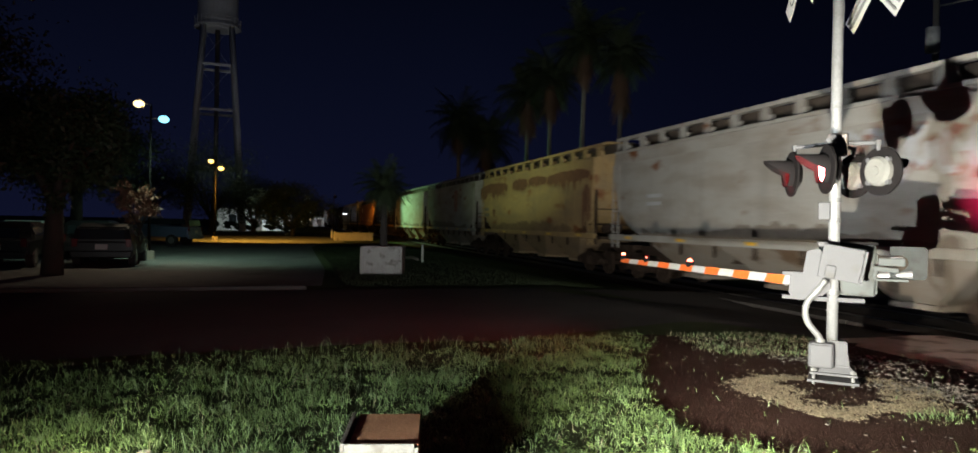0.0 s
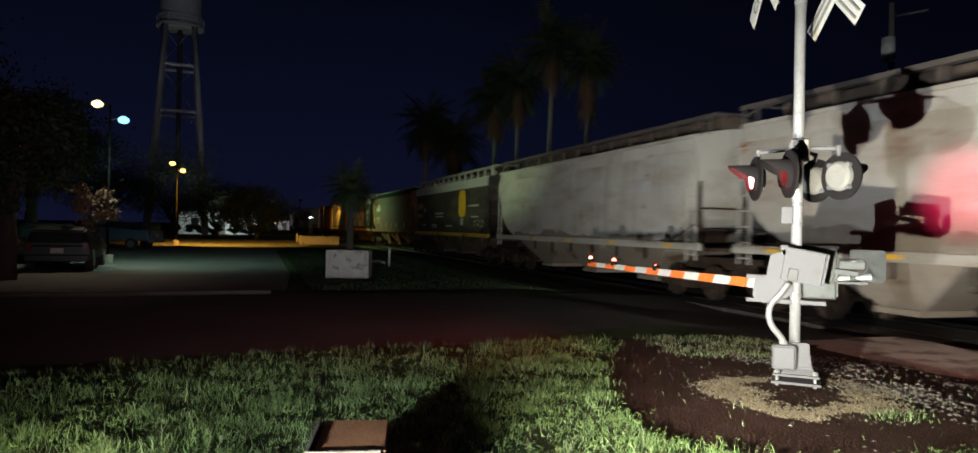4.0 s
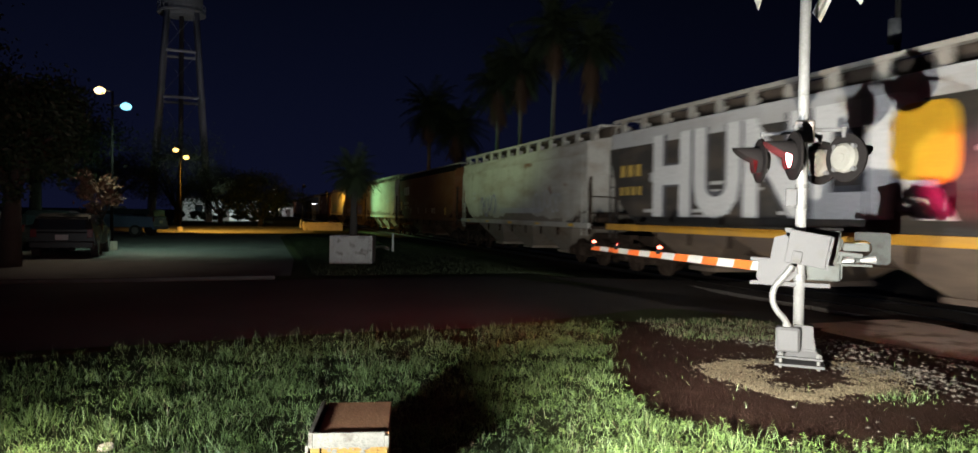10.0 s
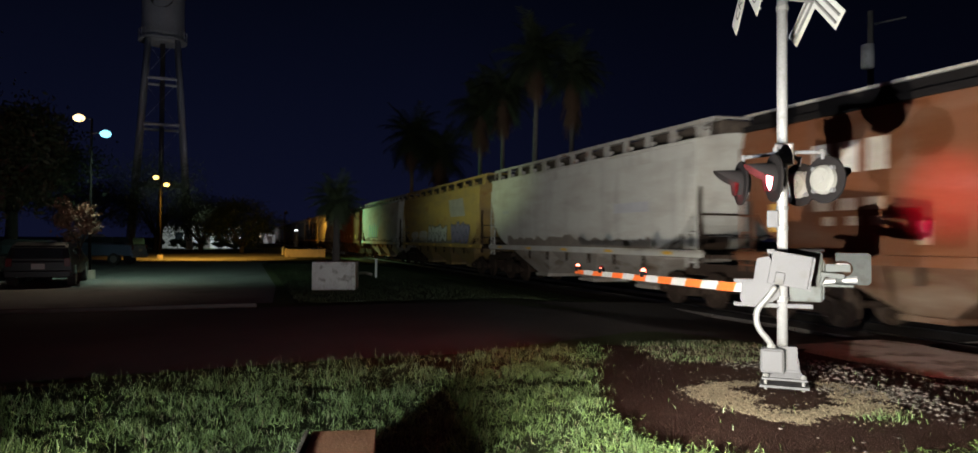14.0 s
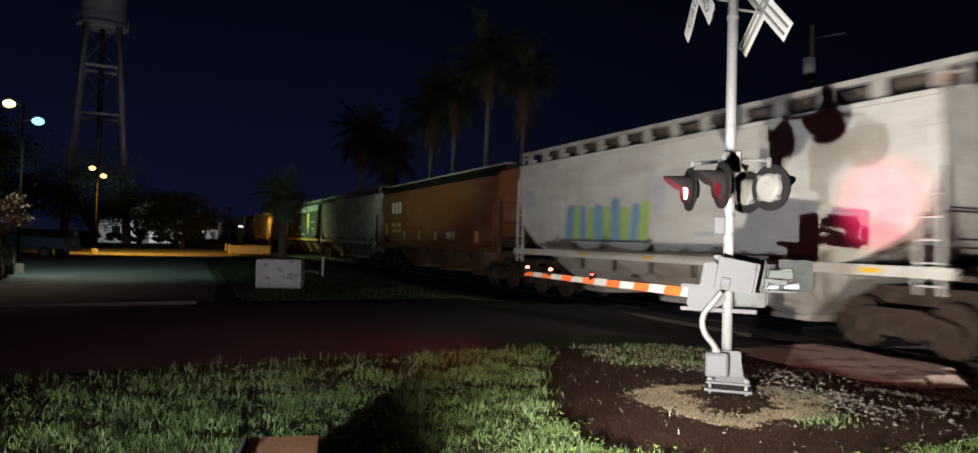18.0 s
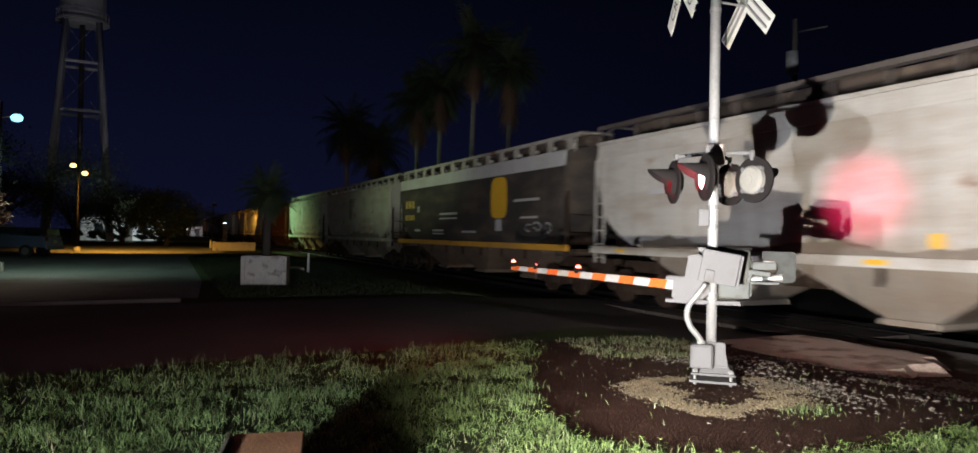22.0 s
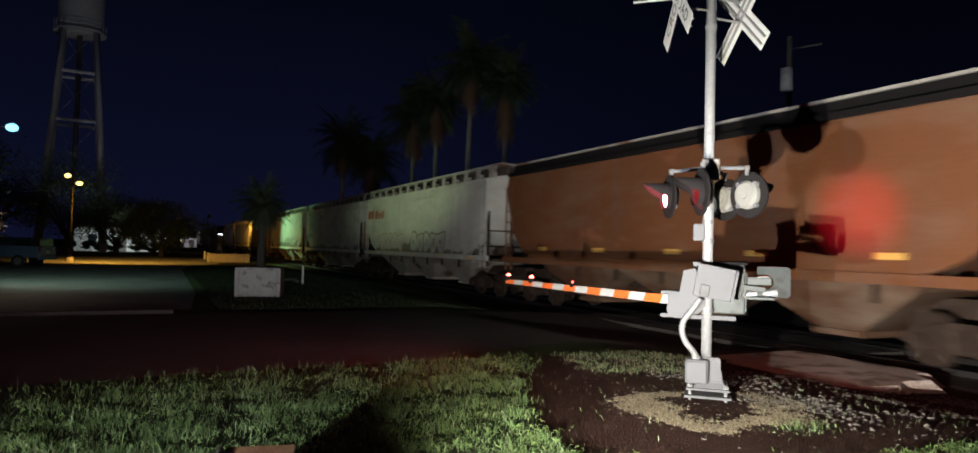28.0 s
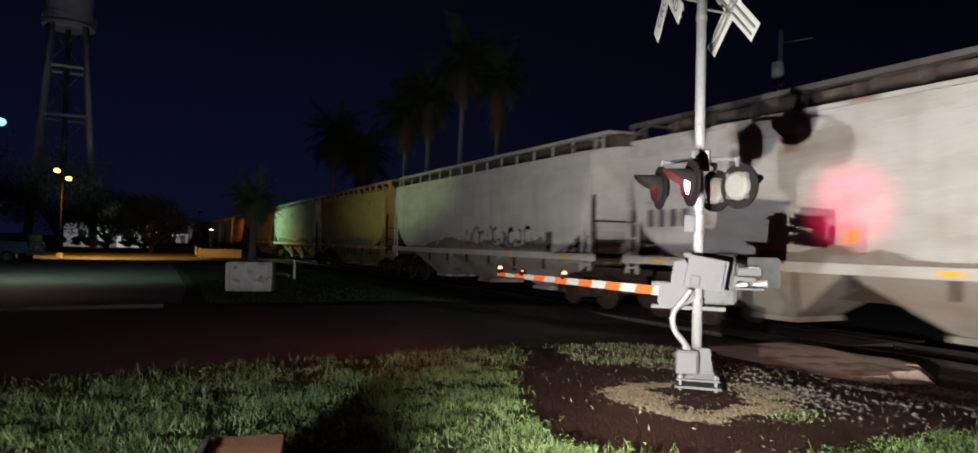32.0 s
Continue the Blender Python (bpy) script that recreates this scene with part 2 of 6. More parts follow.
M = {
    "soil": surface("soil", (0.030, 0.022, 0.016), 0.95, var=0.5, scale=1.5, fine=60, bump=0.8, spec=0.1),
    "far_ground": surface("far_ground", (0.045, 0.055, 0.022), 0.95, var=0.5, scale=0.4, fine=25, bump=0.6, spec=0.1),
    "lawn_soil": surface("lawn_soil", (0.020, 0.024, 0.010), 0.95, var=0.5, scale=1.2, fine=50, bump=0.8, spec=0.1),
    "dirt": surface("dirt", (0.034, 0.018, 0.014), 0.95, var=0.5, scale=0.9, fine=45, bump=1.0, dirt=(0.058, 0.034, 0.026), dirt_at=0.62, spec=0.05),
    "asphalt": surface("asphalt", (0.050, 0.044, 0.041), 0.80, var=0.35, scale=0.5, fine=90, bump=0.5, dirt=(0.055, 0.048, 0.042), dirt_at=0.64, spec=0.10),
    "lot": surface("lot", (0.10, 0.10, 0.095), 0.85, var=0.3, scale=0.3, fine=70, bump=0.4, dirt=(0.05, 0.05, 0.048), dirt_at=0.62),
    "concrete": surface("concrete", (0.30, 0.27, 0.23), 0.9, var=0.3, scale=1.4, fine=35, bump=0.5, dirt=(0.16, 0.13, 0.10), dirt_at=0.62),
    "planter_wall": surface("planter_wall", (0.36, 0.36, 0.33), 0.9, var=0.3, scale=2.5, fine=30, bump=0.4, dirt=(0.16, 0.155, 0.13), dirt_at=0.60),
    "white_wall": surface("white_wall", (0.55, 0.55, 0.52), 0.85, var=0.2, scale=1.2, fine=30, bump=0.3, dirt=(0.25, 0.24, 0.21), dirt_at=0.66),
    "kerb": surface("kerb", (0.032, 0.030, 0.028), 0.95, var=0.4, scale=1.4, fine=35, bump=0.5, dirt=(0.04, 0.038, 0.035), dirt_at=0.55),
    "steel": surface("steel", (0.16, 0.14, 0.13), 0.5, 0.7, var=0.35, scale=2, fine=40),
    "coaming": surface("coaming", (0.060, 0.047, 0.038), 0.9, spec=0.1, var=0.4, scale=2, fine=30, dirt=(0.10, 0.078, 0.06), dirt_at=0.6),
    "rail": surface("rail", (0.42, 0.40, 0.38), 0.28, 1.0, var=0.2, scale=2, fine=40, bump=0.05),
    # dark rust; its tone also stands for shade at car ends and undersides
    "rusty": surface("rusty", (0.030, 0.020, 0.015), 0.95, 0.0, spec=0.08, var=0.45, scale=2.5, fine=40, dirt=(0.055, 0.040, 0.029), dirt_at=0.6),
    "housing": surface("housing", (0.115, 0.113, 0.102), 0.8, spec=0.15, grain=0.15, var=0.1, scale=5, fine=60, bump=0.05, dirt=(0.10, 0.095, 0.08), dirt_at=0.64),
    "pole_paint": surface("pole_paint", (0.24, 0.24, 0.238), 0.34, 0.35, var=0.10, scale=3, fine=60, bump=0.05, dirt=(0.12, 0.115, 0.105), dirt_at=0.66),
    "dull_metal": surface("dull_metal", (0.056, 0.061, 0.058), 0.7, 0.0, spec=0.2, grain=0.25, var=0.22, scale=5, fine=60, bump=0.1, dirt=(0.040, 0.041, 0.036), dirt_at=0.60),
    "silver": surface("silver", (0.076, 0.076, 0.078), 0.75, 0.0, spec=0.15, grain=0.1, var=0.10, scale=3, fine=60, bump=0.05, dirt=(0.068, 0.066, 0.062), dirt_at=0.66),
    "galv": surface("galv", (0.145, 0.145, 0.14), 0.5, 0.35, var=0.15, scale=4, fine=80, bump=0.1),
    "black": surface("black", (0.008, 0.007, 0.007), 0.85, spec=0.05, var=0.3, scale=4, fine=60, bump=0.1),
    "sign_white": surface("sign_white", (0.33, 0.33, 0.32), 0.4, var=0.06, scale=3, fine=60, bump=0.03),
    "sign_back": surface("sign_back", (0.16, 0.16, 0.14), 0.5, 0.3, var=0.15, scale=4, fine=60),
    "ink": surface("ink", (0.02, 0.02, 0.02), 0.6, var=0.2, bump=0),
    "orange": surface("orange", (0.55, 0.10, 0.02), 0.4, var=0.08, scale=3, fine=60, bump=0.03),
    "bark": surface("bark", (0.032, 0.027, 0.022), 0.95, var=0.4, scale=3, fine=25, bump=1.0),
    "palm_bark": surface("palm_bark", (0.17, 0.155, 0.135), 0.95, var=0.35, scale=3, fine=25, bump=1.0),
    "leaf": surface("leaf", (0.018, 0.031, 0.009), 0.7, var=0.5, scale=2, fine=10, bump=0),
    "dry_leaf": surface("dry_leaf", (0.13, 0.075, 0.045), 0.85, var=0.4, scale=2, fine=10, bump=0),
    "palm_leaf": surface("palm_leaf", (0.045, 0.062, 0.028), 0.7, var=0.4, scale=2, fine=10, bump=0),
    "tower": surface("tower", (0.50, 0.50, 0.50), 0.6, 0.1, var=0.15, scale=0.8, fine=10),
    "yellow": surface("yellow", (0.52, 0.30, 0.02), 0.5, var=0.15, scale=2, fine=30, bump=0.05),
    "glass": surface("glass", (0.02, 0.025, 0.03), 0.08, var=0.2, bump=0),
    "tyre": surface("tyre", (0.02, 0.02, 0.02), 0.9, var=0.2, bump=0.1),
    "red_glow": glowing("red_glow", (1.0, 0.10, 0.12), 110),
    "red_glow_back": glowing("red_glow_back", (1.0, 0.05, 0.06), 90),
    "tail_lens": surface("tail_lens", (0.10, 0.006, 0.006), 0.25, var=0.2, bump=0),
    "red_small": glowing("red_small", (1.0, 0.10, 0.06), 22),
    # the dim red in an unlit lens is put in as weak emission
    "red_lens": surface("red_lens", (0.07, 0.004, 0.005), 0.2, var=0.2, bump=0, glow=((1.0, 0.03, 0.03), 0.04)),
    "sodium": glowing("sodium", (1.0, 0.60, 0.14), 4.5),
    "warm": glowing("warm", (1.0, 0.72, 0.32), 3.2),
    "mercury": glowing("mercury", (0.26, 0.80, 1.0), 2.2),
    "white_light": glowing("white_light", (0.85, 0.9, 1.0), 6),
}


# ---- mesh helpers ----
def mesh_of(bm, name, material, smooth=False):
    me = bpy.data.meshes.new(name)
    bm.to_mesh(me)
    bm.free()
    for mt in (material if isinstance(material, (list, tuple)) else [material]):
        me.materials.append(M[mt] if isinstance(mt, str) else mt)
    if smooth:
        me.polygons.foreach_set("use_smooth", [True] * len(me.polygons))
    return me


def raw(name, verts, faces, material, smooth=False):
    me = bpy.data.meshes.new(name)
    me.from_pydata([tuple(v) for v in verts], [], [tuple(q) for q in faces])
    me.materials.append(M[material] if isinstance(material, str) else material)
    if smooth:
        me.polygons.foreach_set("use_smooth", [True] * len(me.polygons))
    return me


def part(name, bm, material, parent=None, label="", smooth=False, at=None):
    me = bm if isinstance(bm, bpy.types.Mesh) else mesh_of(bm, name, material, smooth)
    ob = new(name, me)
    if at is not None:
        ob.matrix_basis = at
    if parent:
        ob.parent = parent
    if label:
        ob["label"] = label
    return ob


def thing(name, label, category, group="", kind="", at=None):
    ob = tagged(new(name), label, category, group, kind)
    if at is not None:
        ob.matrix_basis = at
    return ob


def box(bm, cx, cy, cz, sx, sy, sz, bevel=0.0, turn=None):
    r = bmesh.ops.create_cube(bm, size=1)
    vs = r["verts"]
    m = Matrix.Translation((cx, cy, cz)) @ (turn if turn else Matrix()) @ Matrix.Diagonal((sx, sy, sz, 1))
    bmesh.ops.transform(bm, matrix=m, verts=vs)
    if bevel:
        edges = {e for v in vs for e in v.link_edges}
        bmesh.ops.bevel(bm, geom=list(edges), offset=bevel, segments=2, affect="EDGES", profile=0.5)
    return bm


def rod(bm, a, b, r0, r1=None, seg=12, caps=True):
    a, b = Vector(a), Vector(b)
    d = b - a
    m = Matrix.Translation((a + b) / 2) @ d.to_track_quat("Z", "Y").to_matrix().to_4x4()
    bmesh.ops.create_cone(bm, cap_ends=caps, segments=seg, radius1=r0, radius2=r0 if r1 is None else r1, depth=d.length, matrix=m)
    return bm


def tube(bm, points, r, seg=8):
    """One bent pipe through the points."""
    pts = [Vector(p) for p in points]
    side = None
    prev = first = None
    for i, p in enumerate(pts):
        d = ((pts[i + 1] if i + 1 < len(pts) else p) - (pts[i - 1] if i else p)).normalized()
        if side is None:
            side = d.orthogonal().normalized()
        side = (side - d * side.dot(d)).normalized()
        up = d.cross(side)
        ring = [bm.verts.new(p + (side * math.cos(a) + up * math.sin(a)) * r) for a in (k * math.tau / seg for k in range(seg))]
        if prev:
            for k in range(seg):
                bm.faces.new((prev[k], prev[(k + 1) % seg], ring[(k + 1) % seg], ring[k]))
        else:
            first = ring
        prev = ring
    bm.faces.new(first[::-1])
    bm.faces.new(prev)
    return bm


def disc(bm, at, normal, r, thick, seg=28):
    n = Vector(normal).normalized()
    a = Vector(at)
    return rod(bm, a - n * thick / 2, a + n * thick / 2, r, seg=seg)


def B():
    return bmesh.new()


def text_mesh(words, size, material, name="lettering", shear=0.0, depth=0.004, spacing=1.0, fat=0.0):
    """Lettering with the built-in font, lying in its own XY plane, centred."""
    cu = bpy.data.curves.new(name, "FONT")
    cu.body, cu.size, cu.shear, cu.extrude, cu.space_character = words, size, shear, depth, spacing
    cu.offset = fat
    cu.align_x, cu.align_y, cu.resolution_u = "CENTER", "CENTER", 3
    ob = bpy.data.objects.new(name, cu)
    scene.collection.objects.link(ob)
    bpy.context.view_layer.update()
    me = bpy.data.meshes.new_from_object(ob.evaluated_get(bpy.context.evaluated_depsgraph_get()))
    me.name = name
    bpy.data.objects.remove(ob)
    me.materials.clear()
    me.materials.append(M[material] if isinstance(material, str) else material)
    return me


def fall(x):
    """The ground drops gently from the verge to the track bed."""
    s = min(1, max(0, (x - 6.8) / 3.6))
    return -0.30 * s * s * (3 - 2 * s)


import mathutils.geometry


# ---- ground and paved areas ----
def sheet(name, outline, material, lift, label, kind="structure", step=0.0, rough=0.0):
    """A flat area cut from its outline, laid on the falling ground."""
    px, py = [p[0] for p in outline], [p[1] for p in outline]
    step = step or 4.0
    gx = [6.8 + 0.45 * k for k in range(9)]
    gx += [x for x in np.arange(min(px), max(px), step) if not 6.6 < x < 10.6]
    gy = np.arange(min(py), max(py), step)
    corners = [Vector(p) for p in outline]
    points = corners + [Vector((x, y)) for x in gx for y in gy if min(px) < x < max(px)]
    ring = [(i, (i + 1) % len(corners)) for i in range(len(corners))]
    vs, es, fs = mathutils.geometry.delaunay_2d_cdt(points, ring, [], 1, 0.0005)[:3]
    bm = B()
    bv = [bm.verts.new((v.x, v.y, 0)) for v in vs]
    for f in fs:
        bm.faces.new([bv[i] for i in f])
    for v in [v for v in bm.verts if not v.link_faces]:
        bm.verts.remove(v)
    for v in bm.verts:
        v.co.z = fall(v.co.x) + lift + (rough * noise.noise((v.co.x * 1.3, v.co.y * 1.3, 0)) if rough else 0)
    if sum(q.normal.z if q.normal.length else 0 for q in bm.faces) < 0:
        bmesh.ops.reverse_faces(bm, faces=bm.faces[:])
    bm.normal_update()
    if sum(q.normal.z for q in bm.faces) < 0:
        bmesh.ops.reverse_faces(bm, faces=bm.faces[:])
    ob = part(name, bm, material, None, "", True)
    return tagged(ob, label, "ground", "", kind)


xs = [-1500, -300, -100, -40, -20, -10, 0, 4, 6, 6.8, 7.4, 8, 8.6, 9.2, 9.8, 10.4, 14, 20, 40, 100, 300, 1500]
ys = [-300, -40, -10, 0, 5, 10, 15, 20, 40, 80, 160, 400, 2500]
verts = [(x, y, fall(x) - 0.03) for y in ys for x in xs]
W = len(xs)
faces = [(j * W + i, j * W + i + 1, (j + 1) * W + i + 1, (j + 1) * W + i) for j in range(len(ys) - 1) for i in range(W - 1)]
ground = tagged(new("ground", raw("ground", verts, faces, "far_ground", True)), "dark rough open ground that runs to the horizon", "ground", "", "structure")

LAWN = [(-14, -6), (10.5, -6), (10.5, 3.55), (7.6, 3.60), (5.45, 3.72), (4.3, 3.70), (3.86, 3.70), (3.6, 3.90), (3.44, 4.15), (3.32, 4.45), (3.16, 4.85), (3.15, 5.2), (3.32, 5.84), (3.72, 6.8), (4.15, 7.7), (4.6, 8.3), (4.95, 8.8), (4.9, 9.25), (2.4, 9.35), (0.7, 9.35), (-1.1, 8.9), (-2.5, 8.5), (-6, 8.1), (-14, 7.9)]
sheet("lawn", LAWN, "lawn_soil", 0.012, "rough mown lawn of grass and clover beside the road", step=0.5, rough=0.02)
DIRT = [(2.8, 3.2), (10.9, 3.2), (10.9, 9.6), (5.2, 9.6), (4.4, 9.2), (4.0, 8.0), (2.8, 5.8)]
sheet("dirt_patch", DIRT, "dirt", -0.008, "bare dark earth round the crossing signal", step=0.8)
ROAD = [(-60, 8.2), (-14, 8.4), (-6, 8.6), (-1, 9.2), (2, 9.5), (10.9, 9.5), (15.4, 9.5), (60, 9.5), (60, 17.2), (15.4, 17.2), (6, 17.2), (-5, 16.95), (-60, 16.4)]
sheet("road", ROAD, "asphalt", -0.002, "worn dark asphalt street that crosses the track", step=3.0)
LOT = [(-60, 17.4), (-5, 17.9), (0.9, 18.1), (1.3, 24), (1.6, 45), (2.2, 49), (-60, 49)]
sheet("parking_lot", LOT, "lot", 0.004, "pale asphalt parking area behind the street", step=0)
LANE = [(-60, 50.5), (2.4, 50.5), (7.4, 62), (8.2, 75), (-60, 75)]
sheet("side_street", LANE, "lot", 0.006, "side street under yellow street lamps")
sheet("verge", [(1.4, 17.7), (9.6, 17.7), (9.6, 120), (7.5, 75), (2.0, 48), (1.6, 24)], "lawn_soil", 0.002, "dark grass verge between parking area and track")
PAD = [(7.75, 8.75), (7.95, 8.2), (8.15, 7.6), (8.35, 7.0), (8.6, 6.75), (9.0, 6.5), (9.5, 6.45), (9.8, 6.6), (10.3, 6.5), (10.55, 6.9), (10.8, 6.85), (10.95, 7.4), (10.8, 8.0), (10.95, 8.6), (10.85, 9.3), (10.4, 9.42), (9.6, 9.40), (9.0, 9.44), (8.4, 9.38), (7.9, 9.3)]
bm = B()     # a slab that rises a little towards the track
top = [bm.verts.new((x, y, -0.165 + 0.012 * (x - 7.75))) for x, y in PAD]
low = [bm.verts.new((9.4 + (x - 9.4) * 1.18, 8.0 + (y - 8.0) * 1.14, -0.36)) for x, y in PAD]
bm.faces.new(top)
for i in range(len(PAD)):
    j = (i + 1) % len(PAD)
    bm.faces.new((top[i], low[i], low[j], top[j]))
bmesh.ops.recalc_face_normals(bm, faces=bm.faces[:])
M["slab"] = surface("slab", (0.36, 0.29, 0.25), 0.9, var=0.3, scale=1.1, fine=30, bump=0.7, dirt=(0.14, 0.10, 0.08), dirt_at=0.58, spec=0.1)
tagged(part("crossing_pad", bm, "slab"), "cracked pale concrete slab at the crossing", "pavement", "", "structure")


def kerb(name, points, label):
    bm = B()
    for (x0, y0), (x1, y1) in zip(points, points[1:]):
        d = Vector((x1 - x0, y1 - y0, 0))
        box(bm, (x0 + x1) / 2, (y0 + y1) / 2, 0.02, d.length, 0.15, 0.11, 0.02, Matrix.Rotation(math.atan2(d.y, d.x), 4, "Z"))
    tagged(part(name, bm, "kerb"), label, "kerb", "", "structure")


kerb("kerb_far", [(-30, 17.1), (-5, 17.2), (0.5, 17.4)], "low worn concrete kerb along the street")

# ---- railway ----
TRACK, RAIL_TOP = 12.9, -0.20
prof = [(-2.5, -0.5), (-1.75, -0.36), (1.75, -0.36), (2.6, -0.5)]
vs = [(TRACK + x, y, z + 0.06) for y in (-150, 600) for x, z in prof]
tagged(new("ballast", raw("ballast", vs, [(0, 1, 5, 4), (1, 2, 6, 5), (2, 3, 7, 6)], "rusty")), "bed of dark stained ballast under the track", "ballast", "", "structure")
railway = thing("railway_track", "single railway track with worn bright rail heads", "railway track", kind="structure")
for side in (-0.7535, 0.7535):
    bm = B()
    for w, h, z in ((0.14, 0.02, -0.16), (0.018, 0.12, -0.09), (0.07, 0.035, -0.02)):
        box(bm, TRACK + side, 225, RAIL_TOP + z, w, 750, h)
    part("rail", bm, "rail", railway)
tie = B()
box(tie, 0, 0, 0, 2.6, 0.23, 0.16, 0.015)
tie = mesh_of(tie, "tie", "bark")
for i in range(130):
    y = -6 + i * 0.52
    if not 8.8 < y < 17.6:
        part("tie", tie, None, railway, at=pose(TRACK, y, RAIL_TOP - 0.22))
for name, x0, x1 in (("crossing_panel", TRACK - 1.7, TRACK - 0.83), ("crossing_panel", TRACK - 0.66, TRACK + 0.66), ("crossing_panel", TRACK + 0.83, TRACK + 1.7)):
    for i in range(3):
        bm = B()
        box(bm, (x0 + x1) / 2, 10.4 + i * 2.7, RAIL_TOP - 0.06, x1 - x0, 2.66, 0.09, 0.01)
        part(name, bm, "asphalt", railway)

# ---- freight train ----
U0 = [6.3, 23.6, 40.9, 57.5, 74.8, 92.2, 110.8, 128.1, 145.3, 163.6, 180.7, 198.6, 215.6, 233.7, 252.7, 270.5, 288.0, 304.3, 322.6, 340.5, 358.4, 377.1, 393.6, 412.9]
for extra in range(9):
    U0.append(U0[-1] + (17.6, 16.9, 18.2)[extra % 3])


def gone(t):
    """How far the train has run at t seconds."""
    return 10.62 * t + 2.99 * (t / 32) ** 2


HALF, SILL, EAVE = 1.58, 1.56, 4.45   # above the rail


def bottom_edge(d, cut, rise):
    """Height of the side's lower edge, d metres in from the car's end."""
    if d >= cut:
        return SILL
    k = 1 - d / cut
    return SILL + rise * (1 - math.sqrt(max(0, 1 - k * k)) * 0.85 - 0.15 * (1 - k))


def hopper_body(length, cut=2.0, rise=1.7, bulge=0.05, roof=0.26):
    """The hopper's shell: full side sheets, cut away below at both ends, over a rounded roof."""
    half = length / 2 - 0.90
    ds = [0, 0.25, 0.5, 0.8, 1.1, 1.4, 1.7, cut, cut + 0.02, half]
    ys = sorted({round(s * (half - d), 3) for d in ds for s in (-1, 1)})
    ring = 9
    verts, faces = [], []
    for y in ys:
        zb = bottom_edge(half - abs(y), cut, rise)
        for s in (-1, 1):
            side = [(HALF - 0.02, zb), (HALF + bulge * 0.8, zb + (EAVE - zb) * 0.3), (HALF + bulge, zb + (EAVE - zb) * 0.6), (HALF, EAVE - 0.12), (HALF - 0.05, EAVE), (HALF - 0.3, EAVE + 0.12), (0.75, EAVE + roof * 0.8), (0.3, EAVE + roof)]
            verts += [(s * x, y, z) for x, z in side]
    n = 8
    row = 2 * n
    for j in range(len(ys) - 1):
        a, b = j * row, (j + 1) * row
        for i in range(n - 1):
            faces.append((a + i, a + i + 1, b + i + 1, b + i))
            faces.append((a + n + i, b + n + i, b + n + i + 1, a + n + i + 1))
        faces.append((a + n - 1, a + row - 1, b + row - 1, b + n - 1))
        faces.append((a, b, b + n, a + n))
    last = (len(ys) - 1) * row
    faces.append(tuple(list(range(n)) + list(range(row - 1, n - 1, -1))))
    faces.append(tuple([last + i for i in range(row - 1, n - 1, -1)][::-1] + [last + i for i in range(n)][::-1]))
    return verts, faces


def hopper_bay(cy, wide, low=0.42):
    """One discharge hopper: four sloping sheets and a gate frame."""
    bm = B()
    ring = lambda w, e, z: [(-w, cy - e, z), (w, cy - e, z), (w, cy + e, z), (-w, cy + e, z)]
    top, mid, bot = ring(1.36, wide / 2, SILL - 0.05), ring(1.22, wide / 2 - 0.14, SILL - 0.30), ring(0.66, 0.5, low)
    v = [[bm.verts.new(p) for p in r] for r in (top, mid, bot)]
    for a, b in zip(v, v[1:]):
        for i in range(4):
            bm.faces.new((a[i], b[i], b[(i + 1) % 4], a[(i + 1) % 4]))
    bm.faces.new(v[2])
    box(bm, 0, cy, low - 0.06, 1.5, 1.1, 0.12, 0.01)
    return bm


WHEEL_R = 0.46


def make_bogie():
    frame_bm = B()
    for s in (-1, 1):
        pts = [(-1.25, 0.42), (-1.15, 0.60), (-0.45, 0.80), (0.45, 0.80), (1.15, 0.60), (1.25, 0.42), (1.0, 0.40), (0.5, 0.30), (-0.5, 0.30), (-1.0, 0.40)]
        f1 = [frame_bm.verts.new((s * 1.02, y, z)) for y, z in pts]
        f2 = [frame_bm.verts.new((s * 1.16, y, z)) for y, z in pts]
        frame_bm.faces.new(f1)
        frame_bm.faces.new(f2[::-1])
        for i in range(len(pts)):
            j = (i + 1) % len(pts)
            frame_bm.faces.new((f1[i], f2[i], f2[j], f1[j]))
        for y in (-0.88, 0.88):
            disc(frame_bm, (s * 1.20, y, WHEEL_R), (1, 0, 0), 0.13, 0.12, 12)
        for y in (-0.16, 0.0, 0.16):
            rod(frame_bm, (s * 1.17, y, 0.34), (s * 1.17, y, 0.66), 0.06, seg=8)
    box(frame_bm, 0, 0, 0.62, 2.1, 0.36, 0.28, 0.02)
    axle = B()
    rod(axle, (-1.1, 0, 0), (1.1, 0, 0), 0.08, seg=10)
    for s in (-1, 1):
        disc(axle, (s * 0.78, 0, 0), (1, 0, 0), WHEEL_R, 0.10, 28)
        disc(axle, (s * 0.72, 0, 0), (1, 0, 0), WHEEL_R + 0.025, 0.02, 28)
        disc(axle, (s * 0.835, 0, 0), (1, 0, 0), 0.17, 0.03, 14)
        for k in range(3):
            a = k * 2.094
            box(axle, s * 0.835, 0.28 * math.cos(a), 0.28 * math.sin(a), 0.012, 0.10, 0.10)
    return mesh_of(frame_bm, "side_frames", "rusty"), mesh_of(axle, "wheelset", "rusty")


BOGIE_FRAME, WHEELSET = make_bogie()
